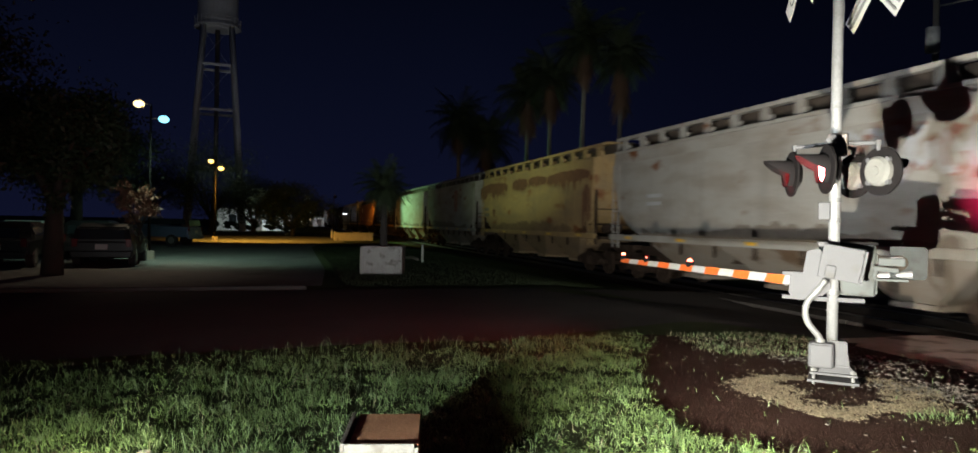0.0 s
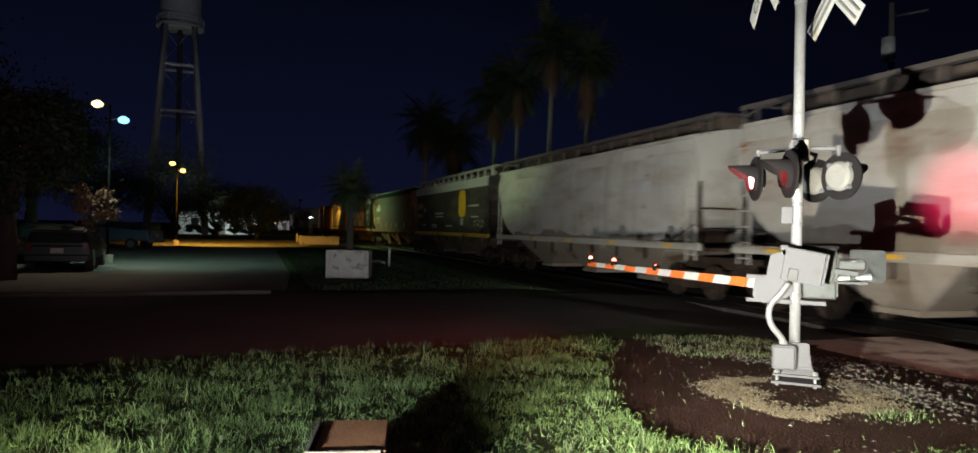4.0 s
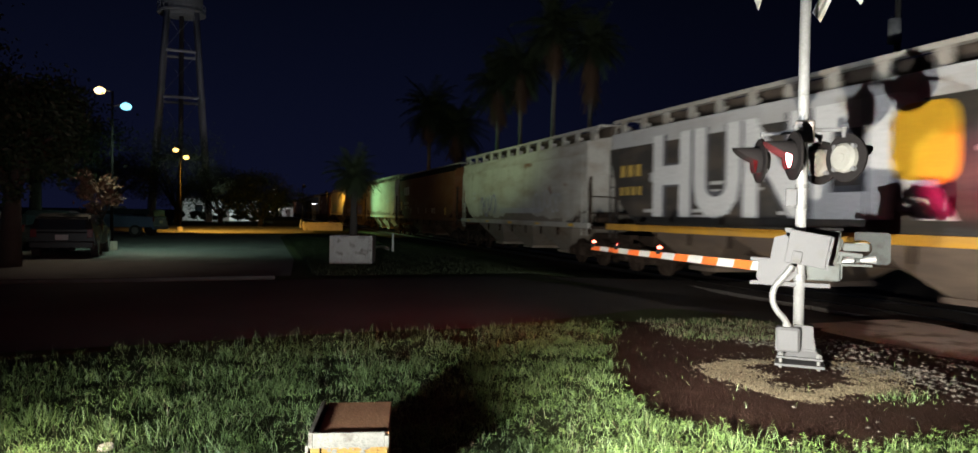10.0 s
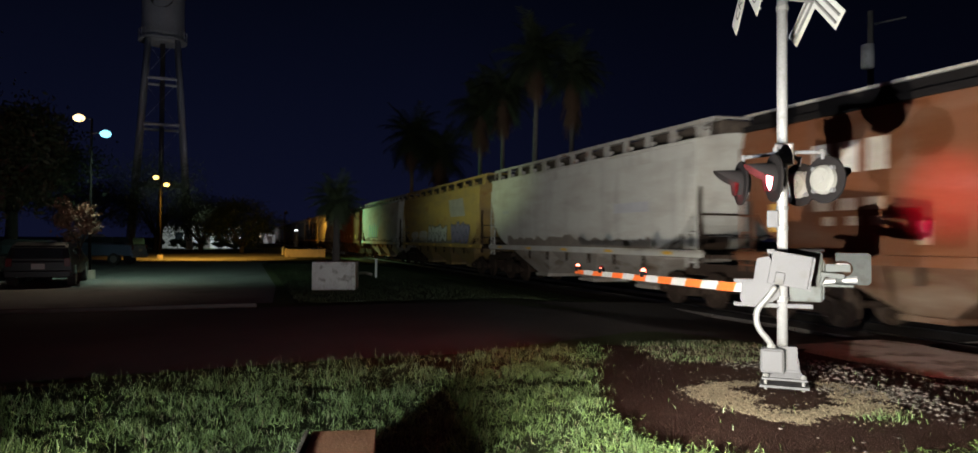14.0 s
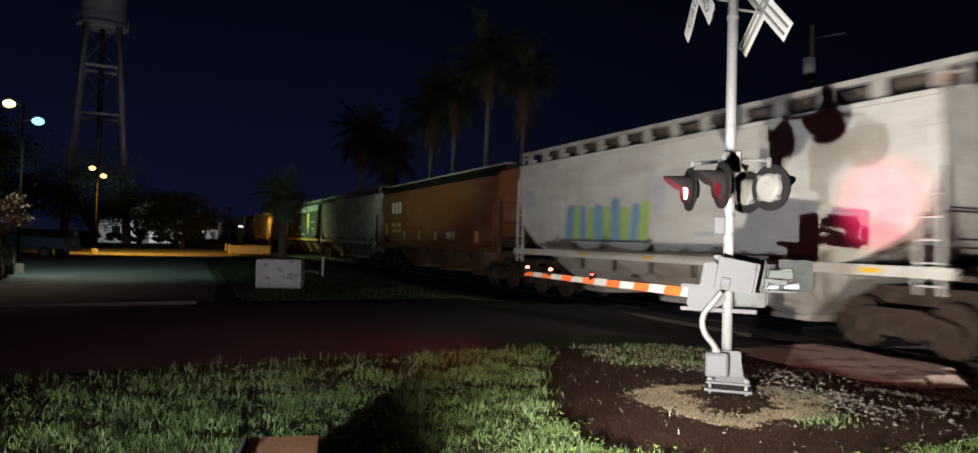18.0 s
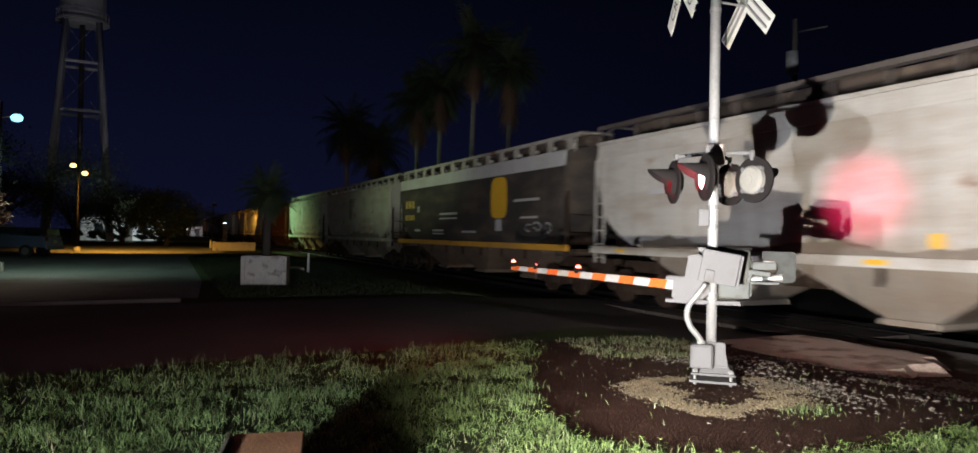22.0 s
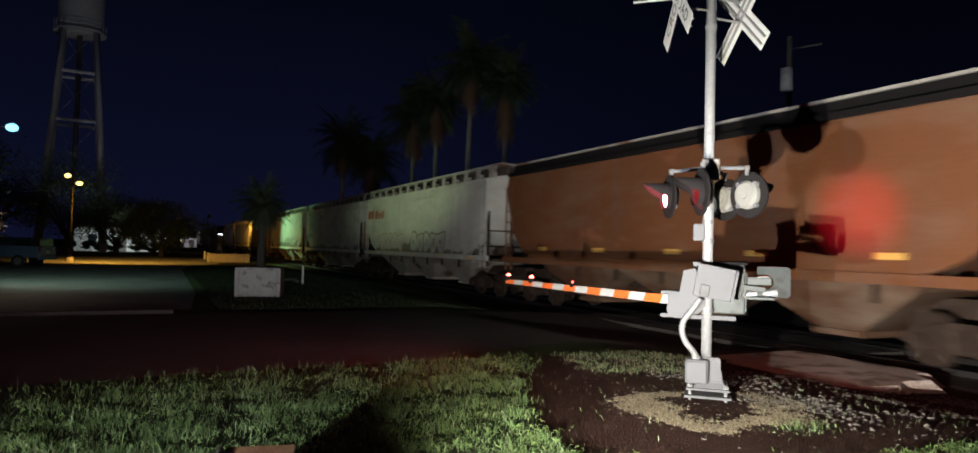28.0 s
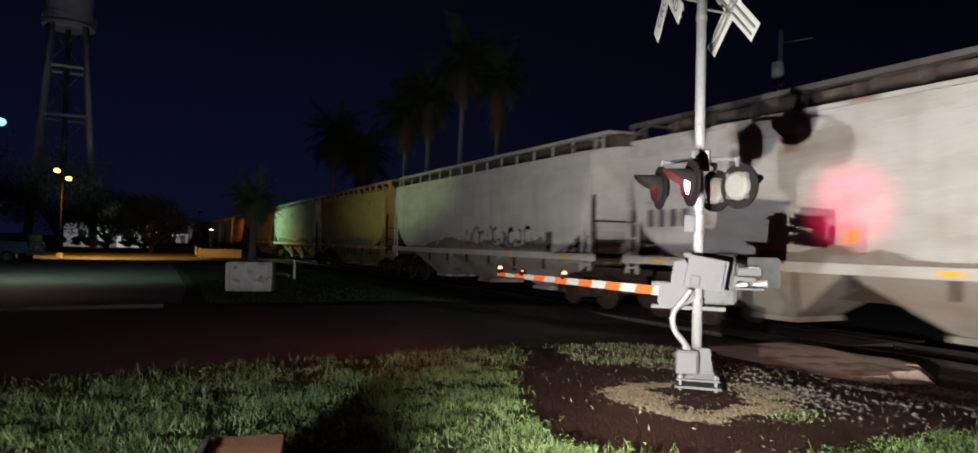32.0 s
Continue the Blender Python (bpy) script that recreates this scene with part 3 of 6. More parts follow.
wheelsets = {-0.88: [], 0.88: []}
SHARED = {}


def shared(key, build):
    if key not in SHARED:
        SHARED[key] = build()
    return SHARED[key]


def ladder_mesh():
    bm = B()
    for y in (-0.2, 0.2):
        box(bm, 0, y, 2.55, 0.04, 0.05, 2.9)
    for i in range(8):
        box(bm, 0.0, 0, 1.25 + i * 0.38, 0.03, 0.42, 0.03)
    return mesh_of(bm, "ladder", "steel")


def paint_mesh(mesh, mat):
    """The same mesh in another paint."""
    me = mesh.copy()
    me.materials.clear()
    me.materials.append(mat)
    return me


def freight_car(i, spec):
    y0, y1 = U0[i], U0[i + 1]
    length = y1 - y0
    body_mat = spec["paint"]
    trim = spec.get("trim", body_mat)
    car = thing("covered_hopper", spec["label"], "freight car", "freight train cars")
    verts, faces = hopper_body(length, spec.get("cut", 2.0), spec.get("rise", 1.7))
    body = part("body", raw("body", verts, faces, body_mat, False), None, car)
    half = length / 2 - 0.90
    for s in (-1, 1):   # side sill
        bm = B()
        box(bm, s * (HALF + 0.03), 0, SILL - 0.09, 0.10, 2 * half + 0.5, 0.2, 0.012)
        part("side_sill", bm, spec.get("sill", trim), car)
    if spec.get("stripe"):
        bm = B()
        tall = 0.07 if spec.get("solid") else 0.42
        box(bm, -(HALF + 0.006), 0, EAVE - 0.01 - tall / 2, 0.07, 2 * half, tall)
        part("top_stripe", bm, spec["stripe"], car, "dark roof edge" if spec.get("solid") else "pale top band")
    bm = B()  # top chord
    for s in (-1, 1):
        box(bm, s * (HALF - 0.01), 0, EAVE + 0.01, 0.09, 2 * half, 0.09)
    part("top_chord", bm, spec.get("chord", trim), car)
    # upper side panel, a little proud
    if not spec.get("stripe"):
        bm = B()
        box(bm, -(HALF - 0.004), 0, EAVE - 0.22, 0.05, 2 * half - 0.04, 0.36, 0.008)
        part("upper_panel", bm, body_mat, car)
    # roof walk on broad brackets
    pitch = spec.get("pitch", 1.2)
    count = int(2 * half / pitch)
    walk_mat = spec.get("walk", "steel" if spec.get("thin") else trim)
    for s in () if spec.get("solid") else (-1, 1):
        bm = B()
        box(bm, s * 1.13, 0, EAVE + 0.555, 0.40, 2 * half + 0.8, 0.05, 0.006)
        box(bm, s * 1.33, 0, EAVE + 0.53, 0.03, 2 * half + 0.8, 0.11, 0.005)
        part("roof_walk", bm, walk_mat, car)
    if spec.get("solid"):
        # black sheet stands for the shade between roof and running board
        part("roof_fascia", box(B(), -1.30, 0, EAVE + 0.19, 0.04, 2 * half + 0.1, 0.28), "black", car)
        part("roof_walk", box(B(), -1.20, 0, EAVE + 0.365, 0.36, 2 * half + 0.5, 0.06, 0.006), P["grey"], car, "grey running board")
    key = walk_mat if isinstance(walk_mat, str) else walk_mat.name
    if spec.get("thin"):
        bracket = shared(("thin", key), lambda: mesh_of(box(B(), 0, 0, 0.2, 0.04, 0.07, 0.46), "bracket", walk_mat))
    else:
        bracket = shared(("broad", key), lambda: mesh_of(box(box(B(), 0, 0, 0.2, 0.04, 0.34, 0.46, 0.004), 0.12, 0, 0.1, 0.24, 0.05, 0.24), "bracket", walk_mat))
    for k in () if spec.get("solid") else range(count + 1):
        y = -half + 0.2 + k * (2 * half - 0.4) / count
        part("bracket", bracket, None, car, at=pose(-1.31, y, EAVE + 0.09))
    bm = B()
    box(bm, 0, 0, EAVE + (0.26 if spec.get("solid") else 0.40), 1.15, 2 * half - 0.5, 0.20 if spec.get("solid") else 0.40, 0.02)
    part("hatch_coaming", bm, "coaming", car)
    for k in range(6):
        y = (half - 1.2) * (2 * k / 5 - 1)
        part("hatch_cover", shared("cover", lambda: mesh_of(box(B(), 0, 0, 0, 0.95, 1.7, 0.07, 0.015), "hatch_cover", "coaming")), None, car, at=pose(0, y, EAVE + (0.385 if spec.get("solid") else 0.63)))
    # bent rails at the roof ends
    for s in () if spec.get("solid") else (-1, 1):
        bm = B()
        tube(bm, [(-1.35, s * (half + 0.22), EAVE + 0.02), (-1.35, s * (half + 0.25), EAVE + 0.50), (-1.2, s * (half + 0.25), EAVE + 0.60), (0.0, s * (half + 0.25), EAVE + 0.60)], 0.03, 6)
        tube(bm, [(-1.35, s * (half + 0.22), EAVE + 0.30), (-1.35, s * (half - 0.5), EAVE + 0.45)], 0.025, 6)
        part("end_rail", bm, walk_mat, car)
    # soot and dust thrown up along the lower edge
    if not spec.get("solid") and spec.get("stains", True):
        rnd = random.Random(int(y0 * 10))
        bm = B()
        top, low, n = [], [], 60
        level = 0.18
        for k in range(n + 1):
            yy = (half - 2.05) * (2 * k / n - 1)
            level = min(0.42, max(0.06, level + rnd.uniform(-0.09, 0.09)))
            top.append(bm.verts.new((-(HALF + 0.040), yy, SILL + 0.03 + level * rnd.uniform(0.75, 1.2))))
            low.append(bm.verts.new((-(HALF + 0.028), yy, SILL + 0.01)))
        for k in range(n):
            bm.faces.new((low[k], low[k + 1], top[k + 1], top[k]))
        part("grime_stain", bm, spec.get("stain", "grime"), car)
    # hoppers
    bays = spec.get("bays", 3)
    span = (2 * half - 3.6) / bays
    for k in range(bays):
        cy = -half + 1.8 + span * (k + 0.5)
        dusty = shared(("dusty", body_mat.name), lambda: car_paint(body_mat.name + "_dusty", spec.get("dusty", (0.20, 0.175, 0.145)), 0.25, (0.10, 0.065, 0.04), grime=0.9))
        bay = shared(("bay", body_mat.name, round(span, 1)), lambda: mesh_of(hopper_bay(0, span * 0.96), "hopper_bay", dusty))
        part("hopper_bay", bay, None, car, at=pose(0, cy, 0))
    # end slopes, platforms, posts (dark-toned for the shade in the end recess), ladders
    for s in (-1, 1):
        end = half + 0.78
        bm = B()
        q = [bm.verts.new(p) for p in ((-1.5, s * (half - 0.02), SILL + 1.75), (1.5, s * (half - 0.02), SILL + 1.75), (1.35, s * (half - 2.5), SILL - 0.1), (-1.35, s * (half - 2.5), SILL - 0.1))]
        bm.faces.new(q if s < 0 else q[::-1])
        bmesh.ops.solidify(bm, geom=bm.faces[:], thickness=0.03)
        part("slope_sheet", bm, "rusty", car)
        bm = B()
        box(bm, 0, s * (half - 0.6), SILL - 0.16, 3.1, 2.3, 0.10, 0.01)
        part("end_platform", bm, "rusty", car)
        bm = B()
        for x in (-1.45, 1.45):
            box(bm, x, s * (half - 0.05), 2.75, 0.09, 0.09, 3.2)
            rod(bm, (x, s * (half - 0.05), 2.9), (x, s * (half - 1.4), SILL), 0.035, seg=6)
            rod(bm, (x, s * (half - 0.9), SILL), (x, s * (half - 0.75), SILL + 0.85), 0.02, seg=6)
        for z in (1.9, 2.5):
            rod(bm, (-1.45, s * (half + 0.02), z), (1.45, s * (half + 0.02), z), 0.02, seg=6)
        part("end_post", bm, "rusty", car)
        for x in (-1.62, 1.62):
            lad = shared(("ladder", trim if isinstance(trim, str) else trim.name), lambda: paint_mesh(ladder_mesh(), M[trim] if isinstance(trim, str) else trim))
            part("ladder", lad, None, car, at=pose(x, s * (half - 0.16), 0))
        bm = B()
        box(bm, 0, s * (end + 0.12), 0.86, 0.24, 0.55, 0.26, 0.04)
        part("coupler", bm, "rusty", car)
    bm = B()
    box(bm, 0, 0, 0.98, 0.32, length - 0.6, 0.34)
    part("centre_sill", bm, "rusty", car)
    part("brake_cylinder", rod(B(), (-0.7, -half + 1.0, SILL + 0.2), (0.1, -half + 1.0, SILL + 0.2), 0.2, seg=12), "rusty", car)
    part("brake_pipe", rod(B(), (-1.3, -half + 0.5, SILL + 0.5), (-1.3, -half + 1.5, SILL + 0.1), 0.03, seg=6), "rusty", car)
    part("valve_box", box(B(), -0.9, half - 0.9, SILL + 0.15, 0.5, 0.35, 0.4, 0.03), "rusty", car)
    for k in range(7):
        y = -half + 2.6 + k * (2 * half - 5.2) / 6
        part("side_rib", shared("rib", lambda: mesh_of(box(B(), 0, 0, 0, 0.05, 0.08, 0.36, 0.006), "side_rib", "rusty")), None, car, at=pose(-(HALF - 0.04), y, SILL - 0.34))
    for s in (-1, 1):
        bogie = part("bogie", BOGIE_FRAME, None, car, at=pose(0, s * (half - 1.15), 0))
        for dy in (-0.88, 0.88):
            w = part("wheelset", WHEELSET, None, bogie, at=pose(0, dy, WHEEL_R))
            wheelsets[dy].append(w)
    if spec.get("reflectors", True):
        refl = shared("reflector", lambda: mesh_of(box(B(), 0, 0, 0, 0.012, 0.42, 0.09), "reflector", "yellow"))
        for k in range(5):
            part("reflector", refl, None, car, at=pose(-(HALF + 0.086), -half + 1.2 + k * (2 * half - 2.4) / 4, SILL - 0.09))
    for deco in spec.get("marks", ()):
        deco(car, half)
    return car


# lettering and paint on the sides; the near side is at negative x, and reads from +y to -y
def slab(y, z, wide, high, mat, name="marking", label="", lean=0.0):
    """A painted bar on the near side, y from the car's middle."""
    def put(car, half):
        bm = B()
        xo = -(HALF + 0.062)
        p = [(y - wide / 2 - lean, z - high / 2), (y + wide / 2 - lean, z - high / 2), (y + wide / 2 + lean, z + high / 2), (y - wide / 2 + lean, z + high / 2)]
        f = bm.faces.new([bm.verts.new((xo, a, b)) for a, b in p])
        bmesh.ops.solidify(bm, geom=[f], thickness=0.006)
        part(name, bm, mat, car, label)
    return put


def words(y, z, size, text, mat, label="", shear=0.0, squeeze=1.0):
    def put(car, half):
        me = text_mesh(text, size, mat, "lettering", shear)
        ob = part("lettering", me, None, car, label)
        ob.matrix_basis = Matrix.Translation((-(HALF + 0.065), y, z)) @ Matrix.Rotation(radians(-90), 4, "Z") @ Matrix.Rotation(radians(90), 4, "X") @ Matrix.Diagonal((squeeze, 1, 1, 1))
    return put


def tall_letters(y, z, foot, wide, high, text, mat="spray_white"):
    """Sprayed letters stretched to fill a band of the side, with a dark outline behind."""
    def put(car, half):
        for ink, fat, xo in (("spray_dark", 0.075, 0.064), (mat, 0.045, 0.070)):
            me = text_mesh(text, 1.0, ink, "graffiti", 0.0, 0.002, 1.0, fat)
            co = np.array([v.co[:] for v in me.vertices])
            lo, hi = co.min(0), co.max(0)
            ob = part("graffiti", me, None, car, "tall white sprayed letters")
            sx, sy = wide / (hi[0] - lo[0]), high / (hi[1] - lo[1])
            mid = (lo + hi) / 2
            ob.matrix_basis = Matrix.Translation((-(HALF + xo), y, z)) @ Matrix.Rotation(radians(-90), 4, "Z") @ Matrix.Rotation(radians(90), 4, "X") @ Matrix.Diagonal((sx, sy, 1, 1)) @ Matrix.Translation((-mid[0], -mid[1], 0))
    return put


def block_tag(y, z, wide, high, mats, seed):
    """A row of fat sprayed strokes with uneven tops, in two colours."""
    def put(car, half):
        rnd = random.Random(seed)
        for k, mat in enumerate(mats):
            n = 5
            for j in range(n):
                bm = B()
                c = y - wide / 2 + wide * (j + 0.28 + 0.5 * k) / n
                w = wide / n * rnd.uniform(0.42, 0.6)
                h0, h1 = z - high / 2, z + high / 2 * rnd.uniform(0.55, 1.0)
                lean = rnd.uniform(-0.12, 0.12)
                xo = -(HALF + 0.064 + 0.002 * k)
                bm.faces.new([bm.verts.new((xo, a, b)) for a, b in ((c - w / 2, h0), (c + w / 2, h0), (c + w / 2 + lean, h1 - 0.2), (c + w * 0.2 + lean, h1), (c - w / 2 + lean, h1 - 0.1))])
                part("sprayed_stroke", bm, mat, car)
    return put


def oval(y, z, wide, high, mat, label="", name="emblem", proud=0.0):
    def put(car, half):
        bm = B()
        xo = -(HALF + 0.064 + proud)
        pts = [(y + wide / 2 * math.copysign(abs(math.cos(a)) ** 0.5, math.cos(a)), z + high / 2 * math.copysign(abs(math.sin(a)) ** 0.5, math.sin(a))) for a in (k * math.tau / 28 for k in range(28))]
        f = bm.faces.new([bm.verts.new((xo, a, b)) for a, b in pts])
        bmesh.ops.solidify(bm, geom=[f], thickness=0.006)
        part(name, bm, mat, car, label)
    return put


def scribble(y, z, wide, high, mats, seed, name="graffiti", label=""):
    """Overlapping rounded sprayed strokes."""
    def put(car, half):
        rnd = random.Random(seed)
        for k, mat in enumerate(mats):
            n = max(3, int(wide / 0.55))
            for j in range(n):
                bm = B()
                cy = y - wide / 2 + wide * (j + 0.5) / n + rnd.uniform(-0.1, 0.1)
                cz = z + rnd.uniform(-0.12, 0.12) * high
                turn0, size = rnd.uniform(0, 6.28), rnd.uniform(0.32, 0.52)
                prev = None
                steps = 14
                for q in range(steps + 1):
                    a = turn0 + q * rnd.uniform(0.25, 0.42)
                    c = (cy + math.cos(a) * size * wide / n, cz + math.sin(a) * size * high)
                    wd = high * rnd.uniform(0.05, 0.09)
                    cur = [bm.verts.new((-(HALF + 0.066 + 0.001 * k), c[0] - wd * math.cos(a), c[1] - wd * math.sin(a))), bm.verts.new((-(HALF + 0.066 + 0.001 * k), c[0] + wd * math.cos(a), c[1] + wd * math.sin(a)))]
                    if prev:
                        bm.faces.new((prev[0], prev[1], cur[1], cur[0]))
                    prev = cur
                part("sprayed_stroke", bm, mat, car, label)
    return put


def bubble_tag(y, z, wide, high, fill, line, seed, count=5):
    """Fat sprayed letters: a filled rounded blob each, a dark outline and a stroke or two inside."""
    def put(car, half):
        rnd = random.Random(seed)
        for j in range(count):
            cy = y + wide / 2 - wide * (j + 0.5) / count
            w, h = wide / count * rnd.uniform(0.52, 0.64), high / 2 * rnd.uniform(0.82, 1.0)
            lean, n = rnd.uniform(-0.15, 0.15), 18
            ph, amp = rnd.uniform(0, 6.28), rnd.uniform(0.08, 0.2)
            def spread(a, k):
                r = k * (1 + amp * math.sin(3 * a + ph))
                c, q = math.cos(a), math.sin(a)
                yy, zz = w * r * math.copysign(abs(c) ** 0.7, c), h * r * math.copysign(abs(q) ** 0.7, q)
                return cy + yy + lean * zz, z + zz
            turns = [k * math.tau / n for k in range(n)]
            for mat, k, xo in ((line, 1.0, 0.062 + 0.0006 * j), (fill, 0.84, 0.067 + 0.0006 * j)):
                bm = B()
                bm.faces.new([bm.verts.new((-(HALF + xo), *spread(a, k))) for a in turns])
                part("sprayed_letter", bm, mat, car)
            for q in range(2):
                bm = B()
                a0, long = rnd.uniform(0, 6.28), rnd.uniform(0.35, 0.75)
                prev = None
                for k in range(7):
                    f = k / 6 - 0.5
                    c = (cy + w * long * 1.2 * f * math.cos(a0) + 0.12 * w * math.sin(5 * f), z + h * long * 1.4 * f * math.sin(a0) + 0.1 * h * math.cos(6 * f))
                    d = 0.045 * high * (1.1 - abs(f))
                    cur = [bm.verts.new((-(HALF + 0.072 + 0.0004 * q), c[0] - d, c[1] - d)), bm.verts.new((-(HALF + 0.072 + 0.0004 * q), c[0] + d, c[1] + d))]
                    if prev:
                        bm.faces.new((prev[0], prev[1], cur[1], cur[0]))
                    prev = cur
                part("sprayed_stroke", bm, line, car)
    return put


P = {
    "grey": car_paint("grey_paint", (0.275, 0.262, 0.238), 0.12),
    "pale": car_paint("pale_paint", (0.34, 0.33, 0.305), 0.05),
    "white": car_paint("white_paint", (0.39, 0.38, 0.342), 0.0, grime=0.35),
    "tan": car_paint("tan_paint", (0.30, 0.207, 0.095), 0.22, (0.17, 0.07, 0.03)),
    "slate": car_paint("slate_paint", (0.033, 0.030, 0.028), 0.0, grime=0.35),
    "brown": car_paint("brown_paint", (0.106, 0.038, 0.016), 0.06, (0.10, 0.045, 0.025), grime=0.3),
    "orange_brown": car_paint("orange_brown_paint", (0.112, 0.042, 0.017), 0.04, (0.16, 0.06, 0.03), grime=0.3),
    "ochre": car_paint("ochre_paint", (0.30, 0.20, 0.068), 0.10, (0.22, 0.10, 0.04)),
    "black": car_paint("black_paint", (0.028, 0.026, 0.025), 0.0, grime=0.3),
    "yellow_sill": car_paint("yellow_sill_paint", (0.44, 0.23, 0.03), 0.10, grime=0.5),
    "band": car_paint("band_paint", (0.33, 0.33, 0.33), 0.0, grime=0.25),
}


def grey_hopper(extra=(), emblem=-3.5):
    return dict(paint=P["slate"], trim=P["black"], sill=P["yellow_sill"], stripe=P["band"], chord=P["band"], walk=P["grey"], reflectors=False,
                label="dark grey covered hopper car with a yellow sill and emblem", stains=False, dusty=(0.095, 0.070, 0.055),
                marks=[oval(emblem, 3.2, 1.35, 1.5, "yellow", "yellow rounded emblem"), slab(6.95, 3.25, 0.32, 0.36, "dull_yellow"), slab(6.48, 3.25, 0.32, 0.36, "dull_yellow"), slab(6.01, 3.25, 0.32, 0.36, "dull_yellow"), *[slab(7.0 - 0.36 * k, 2.62, 0.24, 0.26, "dull_yellow") for k in range(4)], slab(5.2, 3.0, 0.3, 0.28, "soft_grey"),
                       slab(1.43, 2.72, 2.0, 0.09, "sign_white"), slab(1.43, 2.52, 2.0, 0.06, "sign_white"), slab(-5.6, 3.05, 1.8, 0.09, "sign_white"), slab(-5.8, 2.45, 1.2, 0.07, "sign_white"), slab(-3.5, 2.2, 0.5, 0.42, "soft_grey"), slab(2.6, 2.0, 1.3, 0.09, "sign_white"), slab(2.6, 1.86, 1.3, 0.06, "sign_white"), slab(-0.8, 1.95, 1.4, 0.08, "sign_white"), slab(5.3, 2.0, 0.7, 0.1, "sign_white"), scribble(-6.4, 2.1, 2.0, 0.35, ("soft_grey",), 77), *extra])


def brown_hopper(bars=True, label="reddish brown covered hopper car with faded lettering"):
    m = [slab(y, 1.98, 0.2, 0.42, "faded_tan") for y in (3.6, 1.2, -1.2, -3.6)] + [slab(7.15, 2.33, 0.34, 0.62, "tan_bar"), slab(-6.2, 1.95, 0.34, 0.45, "tan_bar"), slab(-3.0, 2.0, 0.6, 0.3, "faded_tan")]
    if bars:
        for k in range(3):
            m += [slab(5.85 - 0.65 * k, 3.48, 0.42, 0.62, "faded_white"), slab(5.85 - 0.62 * k, 2.55, 0.40, 0.24, "faded_tan"), slab(5.7 - 0.6 * k, 2.22, 0.28, 0.18, "faded_tan")]
    return dict(paint=P["brown"], trim=P["brown"], chord="black", walk="black", stripe="black", solid=True, dusty=(0.085, 0.040, 0.022), cut=1.8, rise=1.9, label=label, marks=m, reflectors=False)


def rust_patch(y, z, wide, high, seed, mat="rust_stain"):
    """An uneven rust stain with a ragged lower edge."""
    def put(car, half):
        rnd = random.Random(seed)
        n = max(6, int(wide / 0.10))
        bm = B()
        top, low = [], []
        for k in range(n + 1):
            yy = y - wide / 2 + wide * k / n
            fade = math.sin(math.pi * (k + 0.3) / (n + 0.6)) ** 0.4
            top.append(bm.verts.new((-(HALF + 0.058), yy, z + high / 2 * (0.4 + 0.6 * fade) * rnd.uniform(0.75, 1.0))))
            low.append(bm.verts.new((-(HALF + 0.058), yy, z - high / 2 * fade * (rnd.uniform(0.0, 0.9) + (0.9 if rnd.random() < 0.18 else 0.0)))))
        for k in range(n):
            bm.faces.new((low[k], low[k + 1], top[k + 1], top[k]))
        part("rust_stain", bm, mat, car)
    return put


M["grime"] = surface("grime", (0.135, 0.112, 0.090), 0.9, var=0.4, scale=3, fine=25)
M["tan_grime"] = surface("tan_grime", (0.155, 0.100, 0.048), 0.9, var=0.4, scale=3, fine=25)
M["tan_line"] = surface("tan_line", (0.24, 0.19, 0.12), 0.7, var=0.4, scale=4, fine=25)
M["olive"] = surface("olive", (0.13, 0.125, 0.06), 0.7, var=0.4, scale=4, fine=25)
M["pale_fill"] = surface("pale_fill", (0.33, 0.30, 0.27), 0.7, var=0.3, scale=4, fine=25)
M["faded_white"] = surface("faded_white", (0.40, 0.37, 0.33), 0.8, var=0.35, scale=6, fine=30)
M["faded_tan"] = surface("faded_tan", (0.30, 0.22, 0.16), 0.8, var=0.4, scale=6, fine=30)
M["rust_stain"] = surface("rust_stain", (0.12, 0.052, 0.024), 0.9, var=0.45, scale=2.5, fine=20)
M["brick_red"] = surface("brick_red", (0.26, 0.06, 0.03), 0.7, var=0.3, scale=6, fine=30)
M["dull_yellow"] = surface("dull_yellow", (0.36, 0.24, 0.05), 0.7, var=0.4, scale=5, fine=30)
M["tan_bar"] = surface("tan_bar", (0.45, 0.25, 0.05), 0.7, var=0.3)
M["spray_blue"] = surface("spray_blue", (0.11, 0.20, 0.31), 0.6, var=0.3)
M["spray_green"] = surface("spray_green", (0.22, 0.32, 0.08), 0.6, var=0.3)
M["spray_violet"] = surface("spray_violet", (0.13, 0.115, 0.20), 0.6, var=0.3)
M["spray_white"] = surface("spray_white", (0.45, 0.45, 0.45), 0.6, var=0.15)
M["spray_dark"] = surface("spray_dark", (0.05, 0.05, 0.06), 0.6, var=0.3)
M["spray_orange"] = surface("spray_orange", (0.45, 0.20, 0.08), 0.6, var=0.3)
M["violet_line"] = surface("violet_line", (0.05, 0.04, 0.10), 0.6, var=0.3)
M["haze_grey"] = surface("haze_grey", (0.21, 0.19, 0.20), 0.7, var=0.35, scale=2, fine=20)
M["faded_red"] = surface("faded_red", (0.20, 0.085, 0.06), 0.7, var=0.3)
M["soft_grey"] = surface("soft_grey", (0.30, 0.30, 0.31), 0.7, var=0.3)

